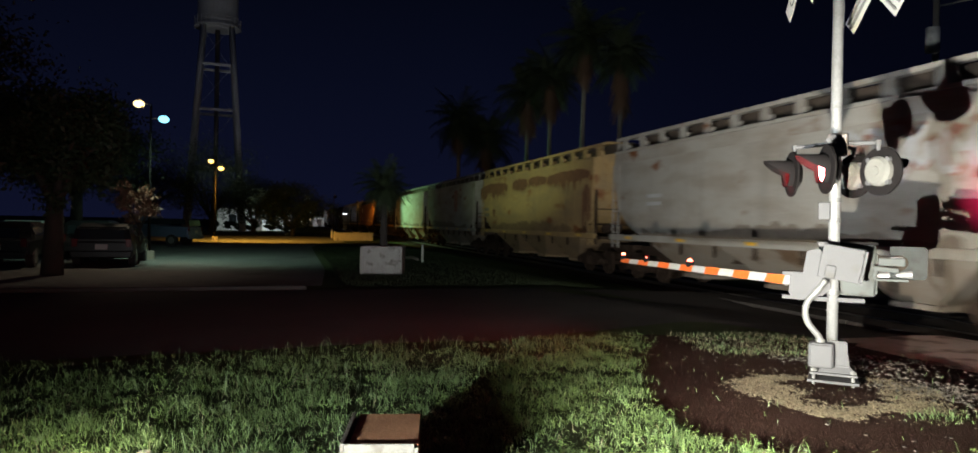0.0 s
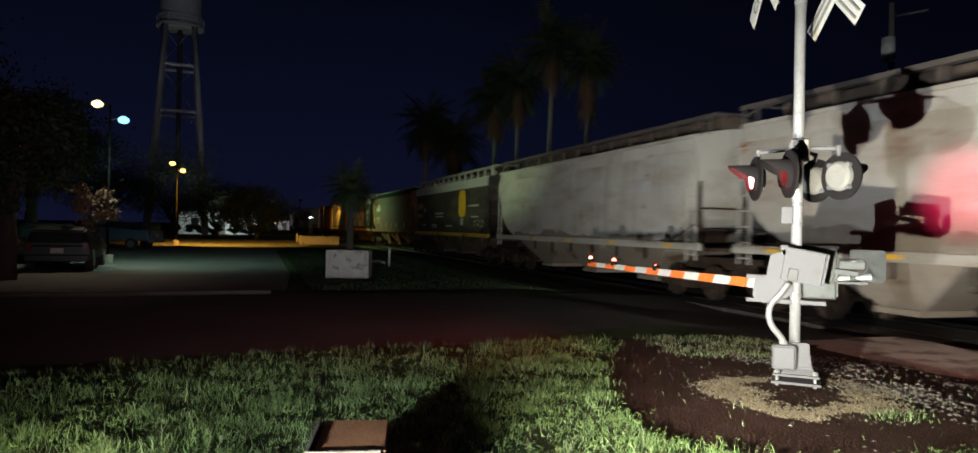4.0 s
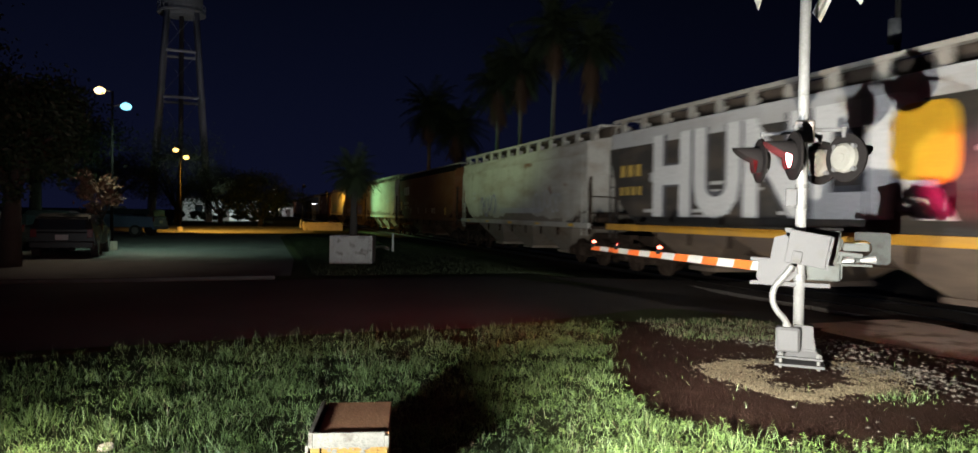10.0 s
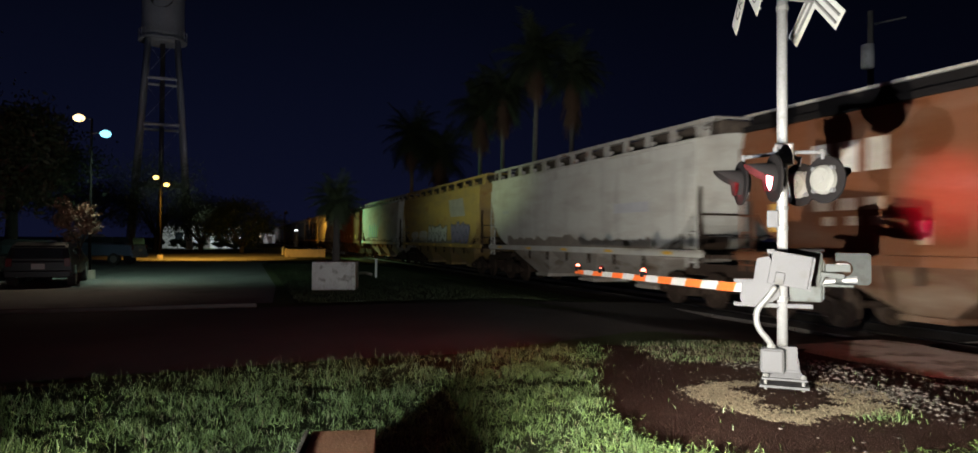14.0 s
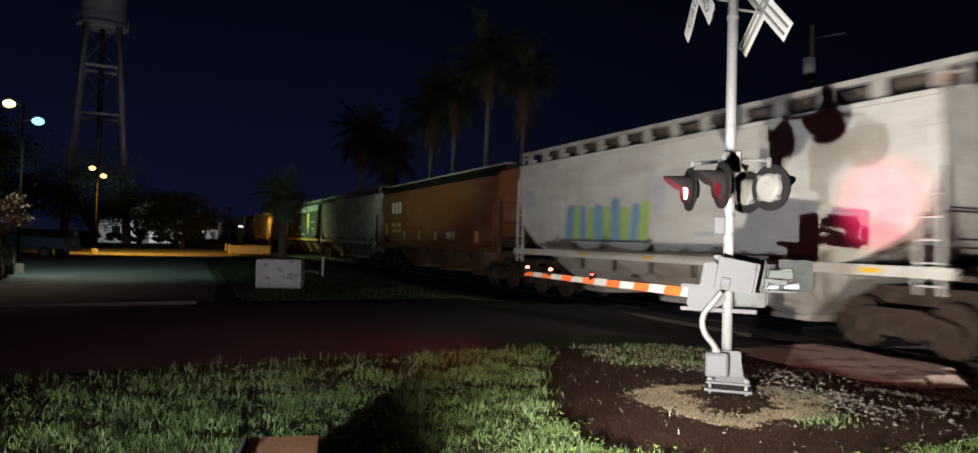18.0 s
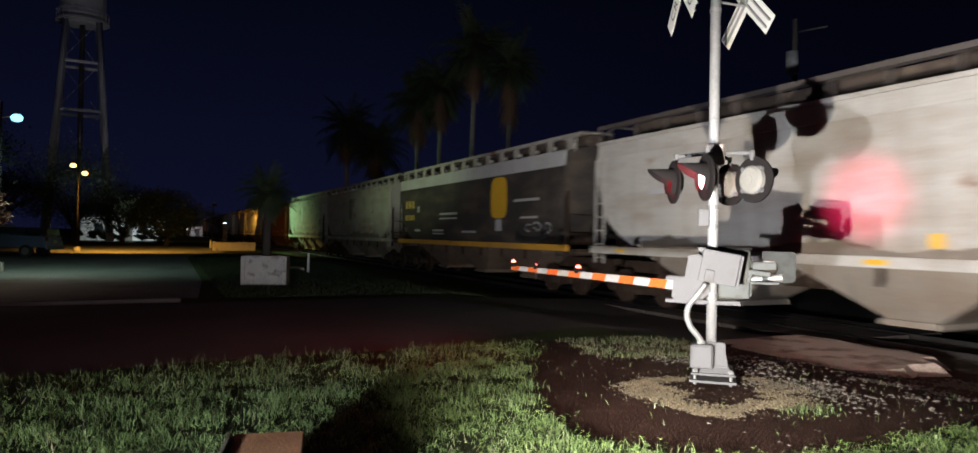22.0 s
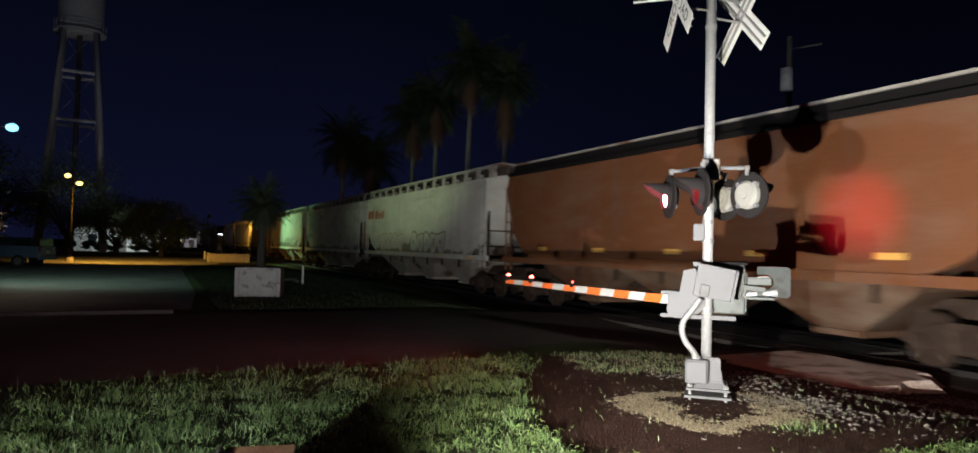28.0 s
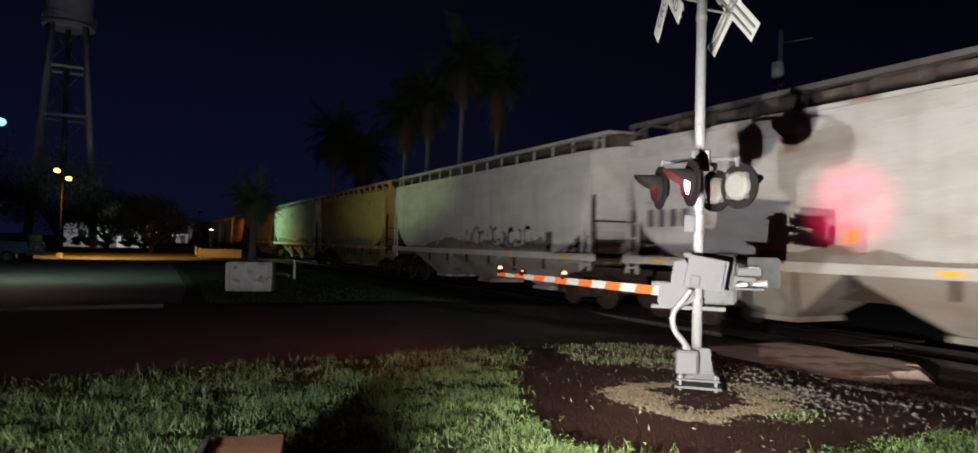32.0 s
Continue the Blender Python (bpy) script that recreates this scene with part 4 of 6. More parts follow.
CONSIST = [
    dict(paint=P["grey"], label="grey covered hopper car with faded stencils", marks=[slab(4.9, 2.85, 0.9, 0.12, "soft_grey"), slab(4.9, 2.6, 0.9, 0.12, "soft_grey"), scribble(-4.6, 3.4, 3.4, 1.0, ("faded_red", "soft_grey"), 41)]),
    dict(paint=P["tan"], stain="tan_grime", dusty=(0.23, 0.165, 0.095), walk=P["tan"], label="tan covered hopper car with a rust-stained top", marks=[slab(6.8, 2.70, 0.9, 0.18, "grime"), slab(6.75, 2.38, 0.9, 0.2, "grime"), rust_patch(5.5, 3.72, 5.2, 0.95, 1), rust_patch(7.4, 3.5, 1.4, 1.1, 6), rust_patch(0.9, 3.80, 2.3, 0.75, 2), rust_patch(-1.6, 3.85, 2.4, 0.6, 3), rust_patch(5.3, 2.5, 0.6, 0.45, 7), rust_patch(-5.2, 3.8, 4.6, 0.75, 4), rust_patch(-7.2, 2.5, 0.8, 2.2, 5)]),
    dict(paint=P["grey"], label="grey covered hopper car with a red round emblem", thin=True, marks=[oval(-2.45, 3.5, 1.0, 1.25, "faded_red", "faded red round emblem"), oval(-2.45, 3.5, 0.6, 0.75, P["grey"]), slab(-2.45, 2.75, 0.8, 0.2, "faded_red")]),
    dict(paint=P["pale"], label="pale grey covered hopper car with a faded emblem", thin=True, marks=[slab(3.2, 3.3, 1.4, 0.3, "soft_grey"), slab(-5.0, 3.2, 1.2, 0.3, "soft_grey")]),
    grey_hopper(),
    brown_hopper(True),
    grey_hopper((tall_letters(0.4, 3.0, 1.62, 9.5, 2.4, "HUNER"), oval(-3.7, 3.25, 1.35, 1.4, "yellow", "yellow rounded emblem", proud=0.012), slab(-5.5, 3.8, 0.7, 0.4, "soft_grey"), bubble_tag(-6.5, 3.25, 1.4, 0.5, "soft_grey", "spray_dark", 71, 3), bubble_tag(-6.3, 2.7, 0.9, 0.5, "soft_grey", "spray_dark", 72, 2)), -3.7),
    dict(paint=P["pale"], label="pale grey covered hopper car with a blue sprayed tag", marks=[scribble(3.2, 2.25, 2.4, 0.9, ("soft_grey", "spray_violet"), 51), slab(5.6, 2.9, 0.6, 0.14, "soft_grey"), slab(5.6, 2.65, 0.6, 0.12, "soft_grey"), scribble(-4.2, 2.4, 3.0, 0.8, ("soft_grey",), 52), slab(-1.0, 2.0, 5.0, 0.22, "soft_grey")]),
    brown_hopper(True),
    dict(paint=P["white"], walk=P["grey"], dusty=(0.27, 0.245, 0.215), label="whitish covered hopper car with faded stencils", marks=[slab(5.8, 3.0, 0.8, 0.14, "soft_grey"), slab(-4.5, 2.8, 2.0, 0.3, "soft_grey")]),
    dict(paint=P["ochre"], dusty=(0.22, 0.15, 0.06), walk=P["ochre"], pitch=1.6, label="ochre yellow covered hopper car with sprayed tags", marks=[bubble_tag(-0.6, 2.12, 4.0, 1.1, "soft_grey", "spray_dark", 3, 5), bubble_tag(-5.0, 2.15, 3.1, 1.15, "spray_violet", "violet_line", 5, 4), slab(-4.4, 3.5, 2.6, 0.95, "haze_grey", lean=0.2), rust_patch(4.75, 1.98, 1.9, 0.7, 61, "pale_fill"), rust_patch(2.6, 1.98, 2.0, 0.8, 62, "pale_fill"), slab(6.9, 2.62, 0.55, 0.16, "grime"), slab(6.6, 2.22, 0.6, 0.16, "grime"), slab(7.0, 2.3, 0.12, 0.1, "grime")]),
    dict(paint=P["white"], walk=P["grey"], dusty=(0.27, 0.245, 0.215), label="whitish covered hopper car with a green and blue tag", pitch=1.15, marks=[block_tag(2.1, 2.55, 4.2, 1.25, ("spray_green", "spray_blue"), 9), slab(2.05, 1.92, 4.4, 0.12, "spray_dark"), slab(6.75, 3.45, 0.55, 0.26, "soft_grey"), slab(6.6, 3.1, 0.95, 0.2, "soft_grey"), oval(-0.4, 3.15, 0.6, 0.85, "soft_grey"), slab(-2.2, 2.1, 0.8, 0.1, "soft_grey")]),
    brown_hopper(True),
    dict(paint=P["pale"], label="pale grey covered hopper car", thin=True, marks=[slab(-1.05, 1.85, 0.22, 0.24, "yellow"), slab(5.8, 3.0, 0.8, 0.14, "soft_grey")]),
    grey_hopper(),
    dict(paint=P["grey"], label="grey covered hopper car with a round emblem and tags", marks=[oval(0.66, 3.35, 0.75, 1.35, "spray_dark", "dark round emblem"), oval(0.66, 3.5, 0.4, 0.5, P["grey"]), scribble(-2.7, 2.15, 4.4, 0.6, ("spray_orange", "soft_grey"), 12), scribble(4.6, 2.2, 3.0, 0.5, ("soft_grey",), 13)]),
    dict(paint=P["grey"], label="grey covered hopper car with a faded round emblem", marks=[oval(0.73, 3.34, 0.7, 1.2, "soft_grey"), scribble(-2.0, 2.1, 4.0, 0.7, ("soft_grey",), 15)]),
    dict(brown_hopper(False), paint=P["orange_brown"], trim=P["orange_brown"], label="orange brown covered hopper car with yellow reflectors", marks=[slab(y, 1.86, 0.55, 0.12, "tan_bar") for y in (5.7, 2.6, -0.5, -3.1, -6.0)]),
    dict(paint=P["white"], walk=P["grey"], dusty=(0.27, 0.245, 0.215), label="whitish covered hopper car with red lettering and pale tags", marks=[slab(7.45, 3.58, 0.5, 0.46, "brick_red", lean=-0.06), slab(6.88, 3.58, 0.42, 0.46, "brick_red", lean=-0.06), slab(6.1, 3.56, 0.46, 0.46, "brick_red", lean=-0.06), slab(5.55, 3.5, 0.36, 0.32, "brick_red", lean=-0.05), slab(5.12, 3.53, 0.16, 0.4, "brick_red", lean=-0.05), slab(4.85, 3.55, 0.16, 0.46, "brick_red", lean=-0.05), bubble_tag(3.4, 2.05, 3.8, 1.0, "pale_fill", "tan_line", 18, 5), bubble_tag(-1.95, 2.05, 4.3, 1.05, P["white"], "olive", 19, 5), slab(8.42, 2.5, 0.42, 1.5, "faded_red", label="faded red end panel"), rust_patch(-5.2, 1.95, 1.4, 0.7, 63, "pale_fill"), slab(4.6, 2.05, 0.22, 0.24, "yellow"), slab(7.0, 2.4, 0.18, 0.2, "yellow")]),
    dict(paint=P["pale"], label="pale grey covered hopper car with black stencilled figures", marks=[slab(7.15, 2.5, 0.24, 0.42, "spray_dark"), slab(6.75, 2.5, 0.24, 0.42, "spray_dark"), slab(6.35, 2.5, 0.24, 0.42, "spray_dark"), slab(5.95, 2.5, 0.24, 0.42, "spray_dark"), slab(1.7, 3.05, 0.8, 0.16, "soft_grey"), slab(1.7, 2.05, 0.2, 0.24, "yellow")], thin=True),
    dict(paint=P["white"], walk=P["grey"], dusty=(0.27, 0.245, 0.215), label="whitish covered hopper car with black sprayed letters", thin=True, marks=[scribble(-2.7, 2.05, 5.0, 0.7, ("spray_dark",), 21), slab(-6.3, 2.0, 0.4, 0.4, "spray_dark"), slab(6.5, 2.95, 0.5, 0.16, "soft_grey"), scribble(3.8, 2.1, 2.6, 0.6, ("soft_grey",), 22)]),
    dict(paint=P["ochre"], dusty=(0.22, 0.15, 0.06), label="ochre yellow covered hopper car"),
    dict(paint=P["pale"], label="pale grey covered hopper car"),
    dict(paint=P["grey"], label="grey covered hopper car"),
    brown_hopper(True),
    dict(paint=P["grey"], label="grey covered hopper car"),
    dict(paint=P["pale"], label="pale grey covered hopper car"),
    grey_hopper(),
    dict(paint=P["grey"], label="grey covered hopper car"),
    brown_hopper(True),
    dict(paint=P["pale"], label="pale grey covered hopper car"),
    dict(paint=P["grey"], label="grey covered hopper car"),
]
cars = [freight_car(i, spec) for i, spec in enumerate(CONSIST)]


# ---- crossing signal with gate ----
SIG = pose(5.71, 6.17, 0, 0, 0, -42.9)          # local x: along the face towards the open verge, y: away from it
SIG_INV = SIG.inverted()
signal = thing("crossing_signal", "silver railway crossing signal with flashing red lamps and lowered gate", "crossing signal", at=SIG)


def loc(x, y, z):
    return SIG_INV @ Vector((x, y, z))


def dirn(x, y, z=0):
    return SIG_INV.to_3x3() @ Vector((x, y, z))


bm = B()
box(bm, 0.02, 0, 0.035, 0.50, 0.46, 0.03, 0.008)
box(bm, 0.02, 0, 0.115, 0.46, 0.42, 0.025, 0.006)
part("base_plate", bm, "silver", signal)
for x in (-0.17, 0.21):
    for y in (-0.16, 0.16):
        part("anchor_bolt", disc(rod(B(), (x, y, -0.02), (x, y, 0.17), 0.018, seg=8), (x, y, 0.145), (0, 0, 1), 0.034, 0.03, 6), "galv", signal)
bm = B()   # tapered cast base
v = []
for z, w in ((0.125, 0.19), (0.20, 0.13), (0.34, 0.105), (0.46, 0.10)):
    v.append([bm.verts.new((0.05 + a * w, b * w, z)) for a, b in ((-1, -1), (1, -1), (1, 1), (-1, 1))])
for a, b in zip(v, v[1:]):
    for i in range(4):
        bm.faces.new((a[i], a[(i + 1) % 4], b[(i + 1) % 4], b[i]))
bm.faces.new(v[-1])
bm.faces.new(v[0][::-1])
bmesh.ops.bevel(bm, geom=bm.edges[:], offset=0.012, segments=2, affect="EDGES")
part("pole_base", bm, "silver", signal)
jb = part("junction_box", box(B(), -0.10, -0.13, 0.31, 0.25, 0.20, 0.27, 0.03), "silver", signal)
part("box_lid", box(B(), -0.10, -0.245, 0.31, 0.21, 0.022, 0.23, 0.01), "silver", jb)
pole = part("pole", rod(B(), (0, 0, 0.40), (0, 0, 5.3), 0.057, seg=24), "pole_paint", signal, smooth=True)
for z in (0.98, 1.76, 1.98, 4.22, 4.62):
    part("pole_band", disc(B(), (0, 0, z), (0, 0, 1), 0.066, 0.045, 20), "galv", signal)
bm = B()
pts = [(-0.07, -0.20, 1.12), (-0.15, -0.22, 1.00), (-0.24, -0.20, 0.88), (-0.265, -0.19, 0.76), (-0.23, -0.18, 0.64), (-0.16, -0.16, 0.55), (-0.12, -0.14, 0.49), (-0.11, -0.14, 0.44)]
sp = []
for i in range(len(pts) - 1):
    p0, p1, p2, p3 = (Vector(pts[max(0, min(len(pts) - 1, i + k))]) for k in (-1, 0, 1, 2))
    for q in range(4):
        t = q / 4
        sp.append(0.5 * (2 * p1 + (p2 - p0) * t + (2 * p0 - 5 * p1 + 4 * p2 - p3) * t * t + (3 * p1 - 3 * p2 + p3 - p0) * t ** 3))
sp.append(Vector(pts[-1]))
tube(bm, sp, 0.034, 12)
part("cable_conduit", bm, "galv", signal, "grey flexible conduit", True)
part("conduit_nut", disc(B(), (-0.11, -0.14, 0.455), (0, 0, 1), 0.048, 0.05, 8), "galv", signal)
bx = part("relay_box", box(B(), -0.10, -0.03, 1.86, 0.12, 0.10, 0.19, 0.012), "silver", signal)
# gate mechanism
mech = part("gate_mechanism", box(B(), 0.13, 0.30, 1.22, 0.56, 0.42, 0.56, 0.025), "dull_metal", signal)
part("mechanism_top", box(B(), 0.13, 0.30, 1.515, 0.60, 0.46, 0.03, 0.01), "black", mech)
part("mechanism_door", box(B(), 0.42, 0.30, 1.19, 0.02, 0.36, 0.44, 0.008), "dull_metal", mech)
tilt = Matrix.Rotation(radians(10), 4, "Y") @ Matrix.Rotation(radians(10), 4, "Z")
cover = part("cover_plate", box(B(), 0.085, -0.22, 1.30, 0.43, 0.035, 0.36, 0.01, tilt), "silver", signal)
part("cover_boss", box(B(), -0.03, -0.25, 1.215, 0.10, 0.06, 0.13, 0.012, tilt), "silver", cover)
part("cover_edge", box(B(), 0.285, -0.235, 1.268, 0.025, 0.06, 0.34, 0.006, tilt), "silver", cover)
part("top_latch", box(B(), -0.11, -0.10, 1.50, 0.09, 0.09, 0.05, 0.008), "silver", mech)
for i, (x, z) in enumerate(((-0.09, 1.44), (0.27, 1.38), (-0.09, 1.16), (0.27, 1.09))):
    part("cover_bolt", disc(B(), (x, -0.246, z), (0, 1, 0), 0.016, 0.02, 6), "silver", cover)
bm = B()    # curved side arm that carries the gate
pts = [(-0.26, 1.42), (-0.14, 1.45), (-0.05, 1.30), (-0.02, 1.02), (-0.10, 0.94), (-0.40, 0.90), (-0.44, 0.96), (-0.42, 1.16), (-0.30, 1.18)]
for yy in (-0.05, -0.09):
    fs = [bm.verts.new((x, yy, z)) for x, z in pts]
    bm.faces.new(fs if yy < -0.07 else fs[::-1])
n = len(pts)
bm.verts.ensure_lookup_table()
for i in range(n):
    bm.faces.new((bm.verts[i], bm.verts[(i + 1) % n], bm.verts[n + (i + 1) % n], bm.verts[n + i]))
bmesh.ops.recalc_face_normals(bm, faces=bm.faces[:])
part("gate_side_arm", bm, "silver", signal)
for z in (0.905, 1.165):
    part("gate_clamp", box(B(), -0.34, 0.02, z, 0.34, 0.16, 0.045, 0.008), "silver", signal)
part("gate_clamp_bar", box(B(), -0.02, 0.0, 0.90, 0.66, 0.09, 0.05, 0.01), "silver", signal)
part("main_shaft", rod(B(), (-0.2, 0.2, 1.1), (0.75, 0.1, 1.2), 0.045, seg=14), "galv", signal)
# counterweights on the other side
tilt2 = Matrix.Rotation(radians(3), 4, "Y") @ Matrix.Rotation(radians(8), 4, "Z")
def notched_plate(x0, x1, z0, z1, notch, thick):
    """A plate whose near edge has a rounded notch at half its height."""
    zc = (z0 + z1) / 2
    pts = [(x0, z0), (x1 - 0.03, z0), (x1, z0 + 0.03), (x1, z1 - 0.03), (x1 - 0.03, z1), (x0, z1), (x0, zc + 0.085)]
    pts += [(x0 + notch + 0.085 * math.sin(a), zc + 0.085 * math.cos(a)) for a in (math.pi * k / 8 for k in range(9))]
    pts += [(x0, zc - 0.085)]
    bm = B()
    f = bm.faces.new([bm.verts.new((x, 0, z)) for x, z in pts])
    bmesh.ops.solidify(bm, geom=[f], thickness=thick)
    bmesh.ops.recalc_face_normals(bm, faces=bm.faces[:])
    return bm


plate_at = Matrix.Translation((0.0, 0.03, 0.02)) @ Matrix.Rotation(radians(4), 4, "Z")
weight = part("counterweight_plate", notched_plate(0.535, 0.885, 1.125, 1.47, 0.09, 0.045), "dull_metal", signal, at=plate_at)
part("counterweight_plate", notched_plate(0.56, 0.91, 1.12, 1.45, 0.09, 0.045), "dull_metal", signal, at=Matrix.Translation((0.0, 0.36, 0.02)) @ Matrix.Rotation(radians(4), 4, "Z"))
part("counterweight_arm", box(B(), 0.555, 0.045, 1.325, 0.25, 0.05, 0.085, 0.012), "dull_metal", signal)
part("counterweight_prong", box(B(), 0.50, 0.03, 1.245, 0.24, 0.05, 0.05, 0.01, Matrix.Rotation(radians(6), 4, "Y")), "dull_metal", signal)
part("counterweight_hook", box(B(), 0.40, 0.03, 1.195, 0.035, 0.05, 0.10, 0.01, Matrix.Rotation(radians(20), 4, "Y")), "dull_metal", signal)
part("counterweight_bracket", box(B(), 0.56, 0.02, 1.135, 0.30, 0.05, 0.03, 0.008), "dull_metal", signal)
for z in (1.345, 1.295):
    part("slot", box(B(), 0.605, -0.002, z, 0.12, 0.01, 0.022), "sign_white", weight, "bright slot")

# lamps on cross arms
FRONT_N, BACK_N, BUCK_N = dirn(-0.92, 0.39).normalized(), dirn(1.0, 0.06).normalized(), dirn(0.98, -0.19).normalized()
LAMP_Z = 2.28
blinkers = []


def flasher(x, y, n, name, phase, back):
    c = loc(x, y, LAMP_Z)
    lamp = part("flasher", disc(B(), c, n, 0.255, 0.022, 40), "black", signal, "round black background shield")
    up = Vector((0, 0, 1))
    side = n.cross(up).normalized()
    # housing behind the shield
    h = B()
    rod(h, c - n * 0.01, c - n * 0.055, 0.160, 0.155, 30)
    rod(h, c - n * 0.055, c - n * 0.085, 0.155, 0.125, 30)
    rod(h, c - n * 0.085, c - n * 0.092, 0.05, 0.045, 16)
    part("housing", h, "housing" if back else "black", lamp, "pale domed housing" if back else "dark housing")
    for k in range(4):
        a = radians(45 + 90 * k)
        p = c - n * 0.03 + (side * math.cos(a) + up * math.sin(a)) * 0.165
        part("latch", disc(B(), p, n, 0.028, 0.05, 8), "silver", lamp)
    # visor: a cut-away tube, longer above
    v = B()
    seg = 26
    loops = []
    for r in (0.160, 0.152):
        ring0, ring1 = [], []
        for k in range(seg + 1):
            a = radians(-60 + 300 * k / seg)
            o = (side * math.cos(a) + up * math.sin(a)) * r
            long = 0.31 * (0.22 + 0.78 * max(0.0, math.sin(a)) ** 0.7)
            ring0.append(v.verts.new(c + n * 0.012 + o))
            ring1.append(v.verts.new(c + n * long + o + up * (-0.03 * long)))
        loops.append((ring0, ring1))
    for ring0, ring1 in loops:
        for k in range(seg):
            v.faces.new((ring0[k], ring0[k + 1], ring1[k + 1], ring1[k]))
    for k in range(seg):
        v.faces.new((loops[0][1][k], loops[0][1][k + 1], loops[1][1][k + 1], loops[1][1][k]))
    part("visor", v, "black", lamp, smooth=True)
    # lens: lit face on one side, unlit on the other; it turns over as the lamp flashes
    me = B()
    res = bmesh.ops.create_cone(me, cap_ends=True, segments=30, radius1=0.122, radius2=0.122, depth=0.008)
    me.faces.ensure_lookup_table()
    for f in me.faces:
        f.material_index = 1 if f.normal.z < -0.5 else 0
    glow = "red_glow_back" if back else "red_glow"
    lens = part("lens", mesh_of(me, "lens", (glow, "red_lens")), None, lamp, "red glass lens")
    face = n.to_track_quat("Z", "Y").to_matrix().to_4x4()
    blinkers.append((lens, Matrix.Translation(c + n * 0.03) @ face, phase))
    return lamp


flasher(5.50, 6.60, FRONT_N, "flasher", 0, False)
flasher(5.32, 5.87, FRONT_N, "flasher", 1, False)
flasher(6.25, 6.47, BACK_N, "flasher", 0, True)
flasher(5.95, 5.80, BACK_N, "flasher", 1, True)
for (xa, ya), (xb, yb) in (((5.71, 6.17), (5.52, 6.58)), ((5.71, 6.17), (5.36, 5.89)), ((5.71, 6.17), (6.22, 6.45)), ((5.71, 6.17), (5.93, 5.82))):
    a, b2 = loc(xa, ya, 2.60), loc(xb, yb, 2.58)
    arm_bm = B()
    rod(arm_bm, a, b2, 0.022, seg=10)
    rod(arm_bm, b2, loc(xb, yb, 2.50), 0.022, seg=10)
    disc(arm_bm, b2, (0, 0, 1), 0.03, 0.05, 10)
    part("lamp_arm", arm_bm, "silver", signal)
part("cross_arm_clamp", box(B(), 0.02, 0.0, 2.58, 0.20, 0.20, 0.24, 0.02), "steel", signal)


# crossbucks
def crossbuck(x, y, z, n, front):
    c = loc(x, y, z)
    face = Matrix.Translation(c) @ n.to_track_quat("Z", "Y").to_matrix().to_4x4()
    root = None
    for k, (ang, text) in enumerate(((45, "CROSSING"), (-45, "RAILROAD"))):
        m = face @ Matrix.Rotation(radians(ang), 4, "Z") @ Matrix.Translation((0, 0, 0.008 * (1 - k)))
        bm = B()
        box(bm, 0, 0, 0, 1.22, 0.23, 0.004, 0.0)
        board = part("crossbuck_board", bm, "sign_white" if front else "sign_back", signal, "white board with black letters" if front else "bare metal back of the board", at=m)
        back = part("brace", box(box(B(), 0, 0.045, -0.018, 1.16, 0.022, 0.022), 0, -0.045, -0.018, 1.16, 0.022, 0.022), "galv", board)
        if front:
            part("lettering", text_mesh(text, 0.19, "ink", "lettering", 0, 0.001, 1.05), None, board, at=Matrix.Translation((0, -0.005, 0.004)))
        else:
            part("reflective_strip", box(B(), 0, 0, -0.008, 1.18, 0.05, 0.003), "sign_white", board)
    for dz in (-0.09, 0.15):
        bm = B()
        rod(bm, loc(5.71, 6.17, z + dz), c + Vector((0, 0, dz)) - n * 0.03, 0.014, seg=8)
        part("crossbuck_bracket", bm, "galv", signal)


crossbuck(5.28, 6.24, 4.50, FRONT_N, True)
crossbuck(6.14, 6.13, 4.42, BUCK_N, True)
part("sign_pipe", rod(B(), loc(5.71, 6.17, 4.60), loc(5.06, 6.77, 4.58), 0.018, seg=8), "galv", signal)

# gate arm across the street
ROOT_A, TIP_A = loc(5.95, 6.88, 1.03), loc(6.01, 11.72, 1.02)
gate = part("gate_arm", rod(B(), ROOT_A, TIP_A, 0.012, seg=6), "galv", signal, "tapered gate arm")
N_BANDS = 14
along = (TIP_A - ROOT_A).normalized()
turn = along.to_track_quat("X", "Z").to_matrix().to_4x4()
for k in range(N_BANDS):
    a, b2 = k / N_BANDS, (k + 1) / N_BANDS
    p = ROOT_A.lerp(TIP_A, (a + b2) / 2)
    high = 0.118 - 0.045 * (a + b2) / 2
    bm = B()
    w = (TIP_A - ROOT_A).length / N_BANDS
    lean = high * 0.25
    q = [(-w / 2 + lean, -high / 2), (w / 2 + lean, -high / 2), (w / 2 - lean, high / 2), (-w / 2 - lean, high / 2)]
    va = [bm.verts.new((x, -0.024, z)) for x, z in q]
    vb = [bm.verts.new((x, 0.024, z)) for x, z in q]
    bm.faces.new(va)
    bm.faces.new(vb[::-1])
    for i in range(4):
        bm.faces.new((va[i], vb[i], vb[(i + 1) % 4], va[(i + 1) % 4]))
    bmesh.ops.recalc_face_normals(bm, faces=bm.faces[:])
    part("band", bm, "sign_white" if k % 2 == 0 else "orange", gate, "white band" if k % 2 == 0 else "orange red band", at=Matrix.Translation(p) @ turn)
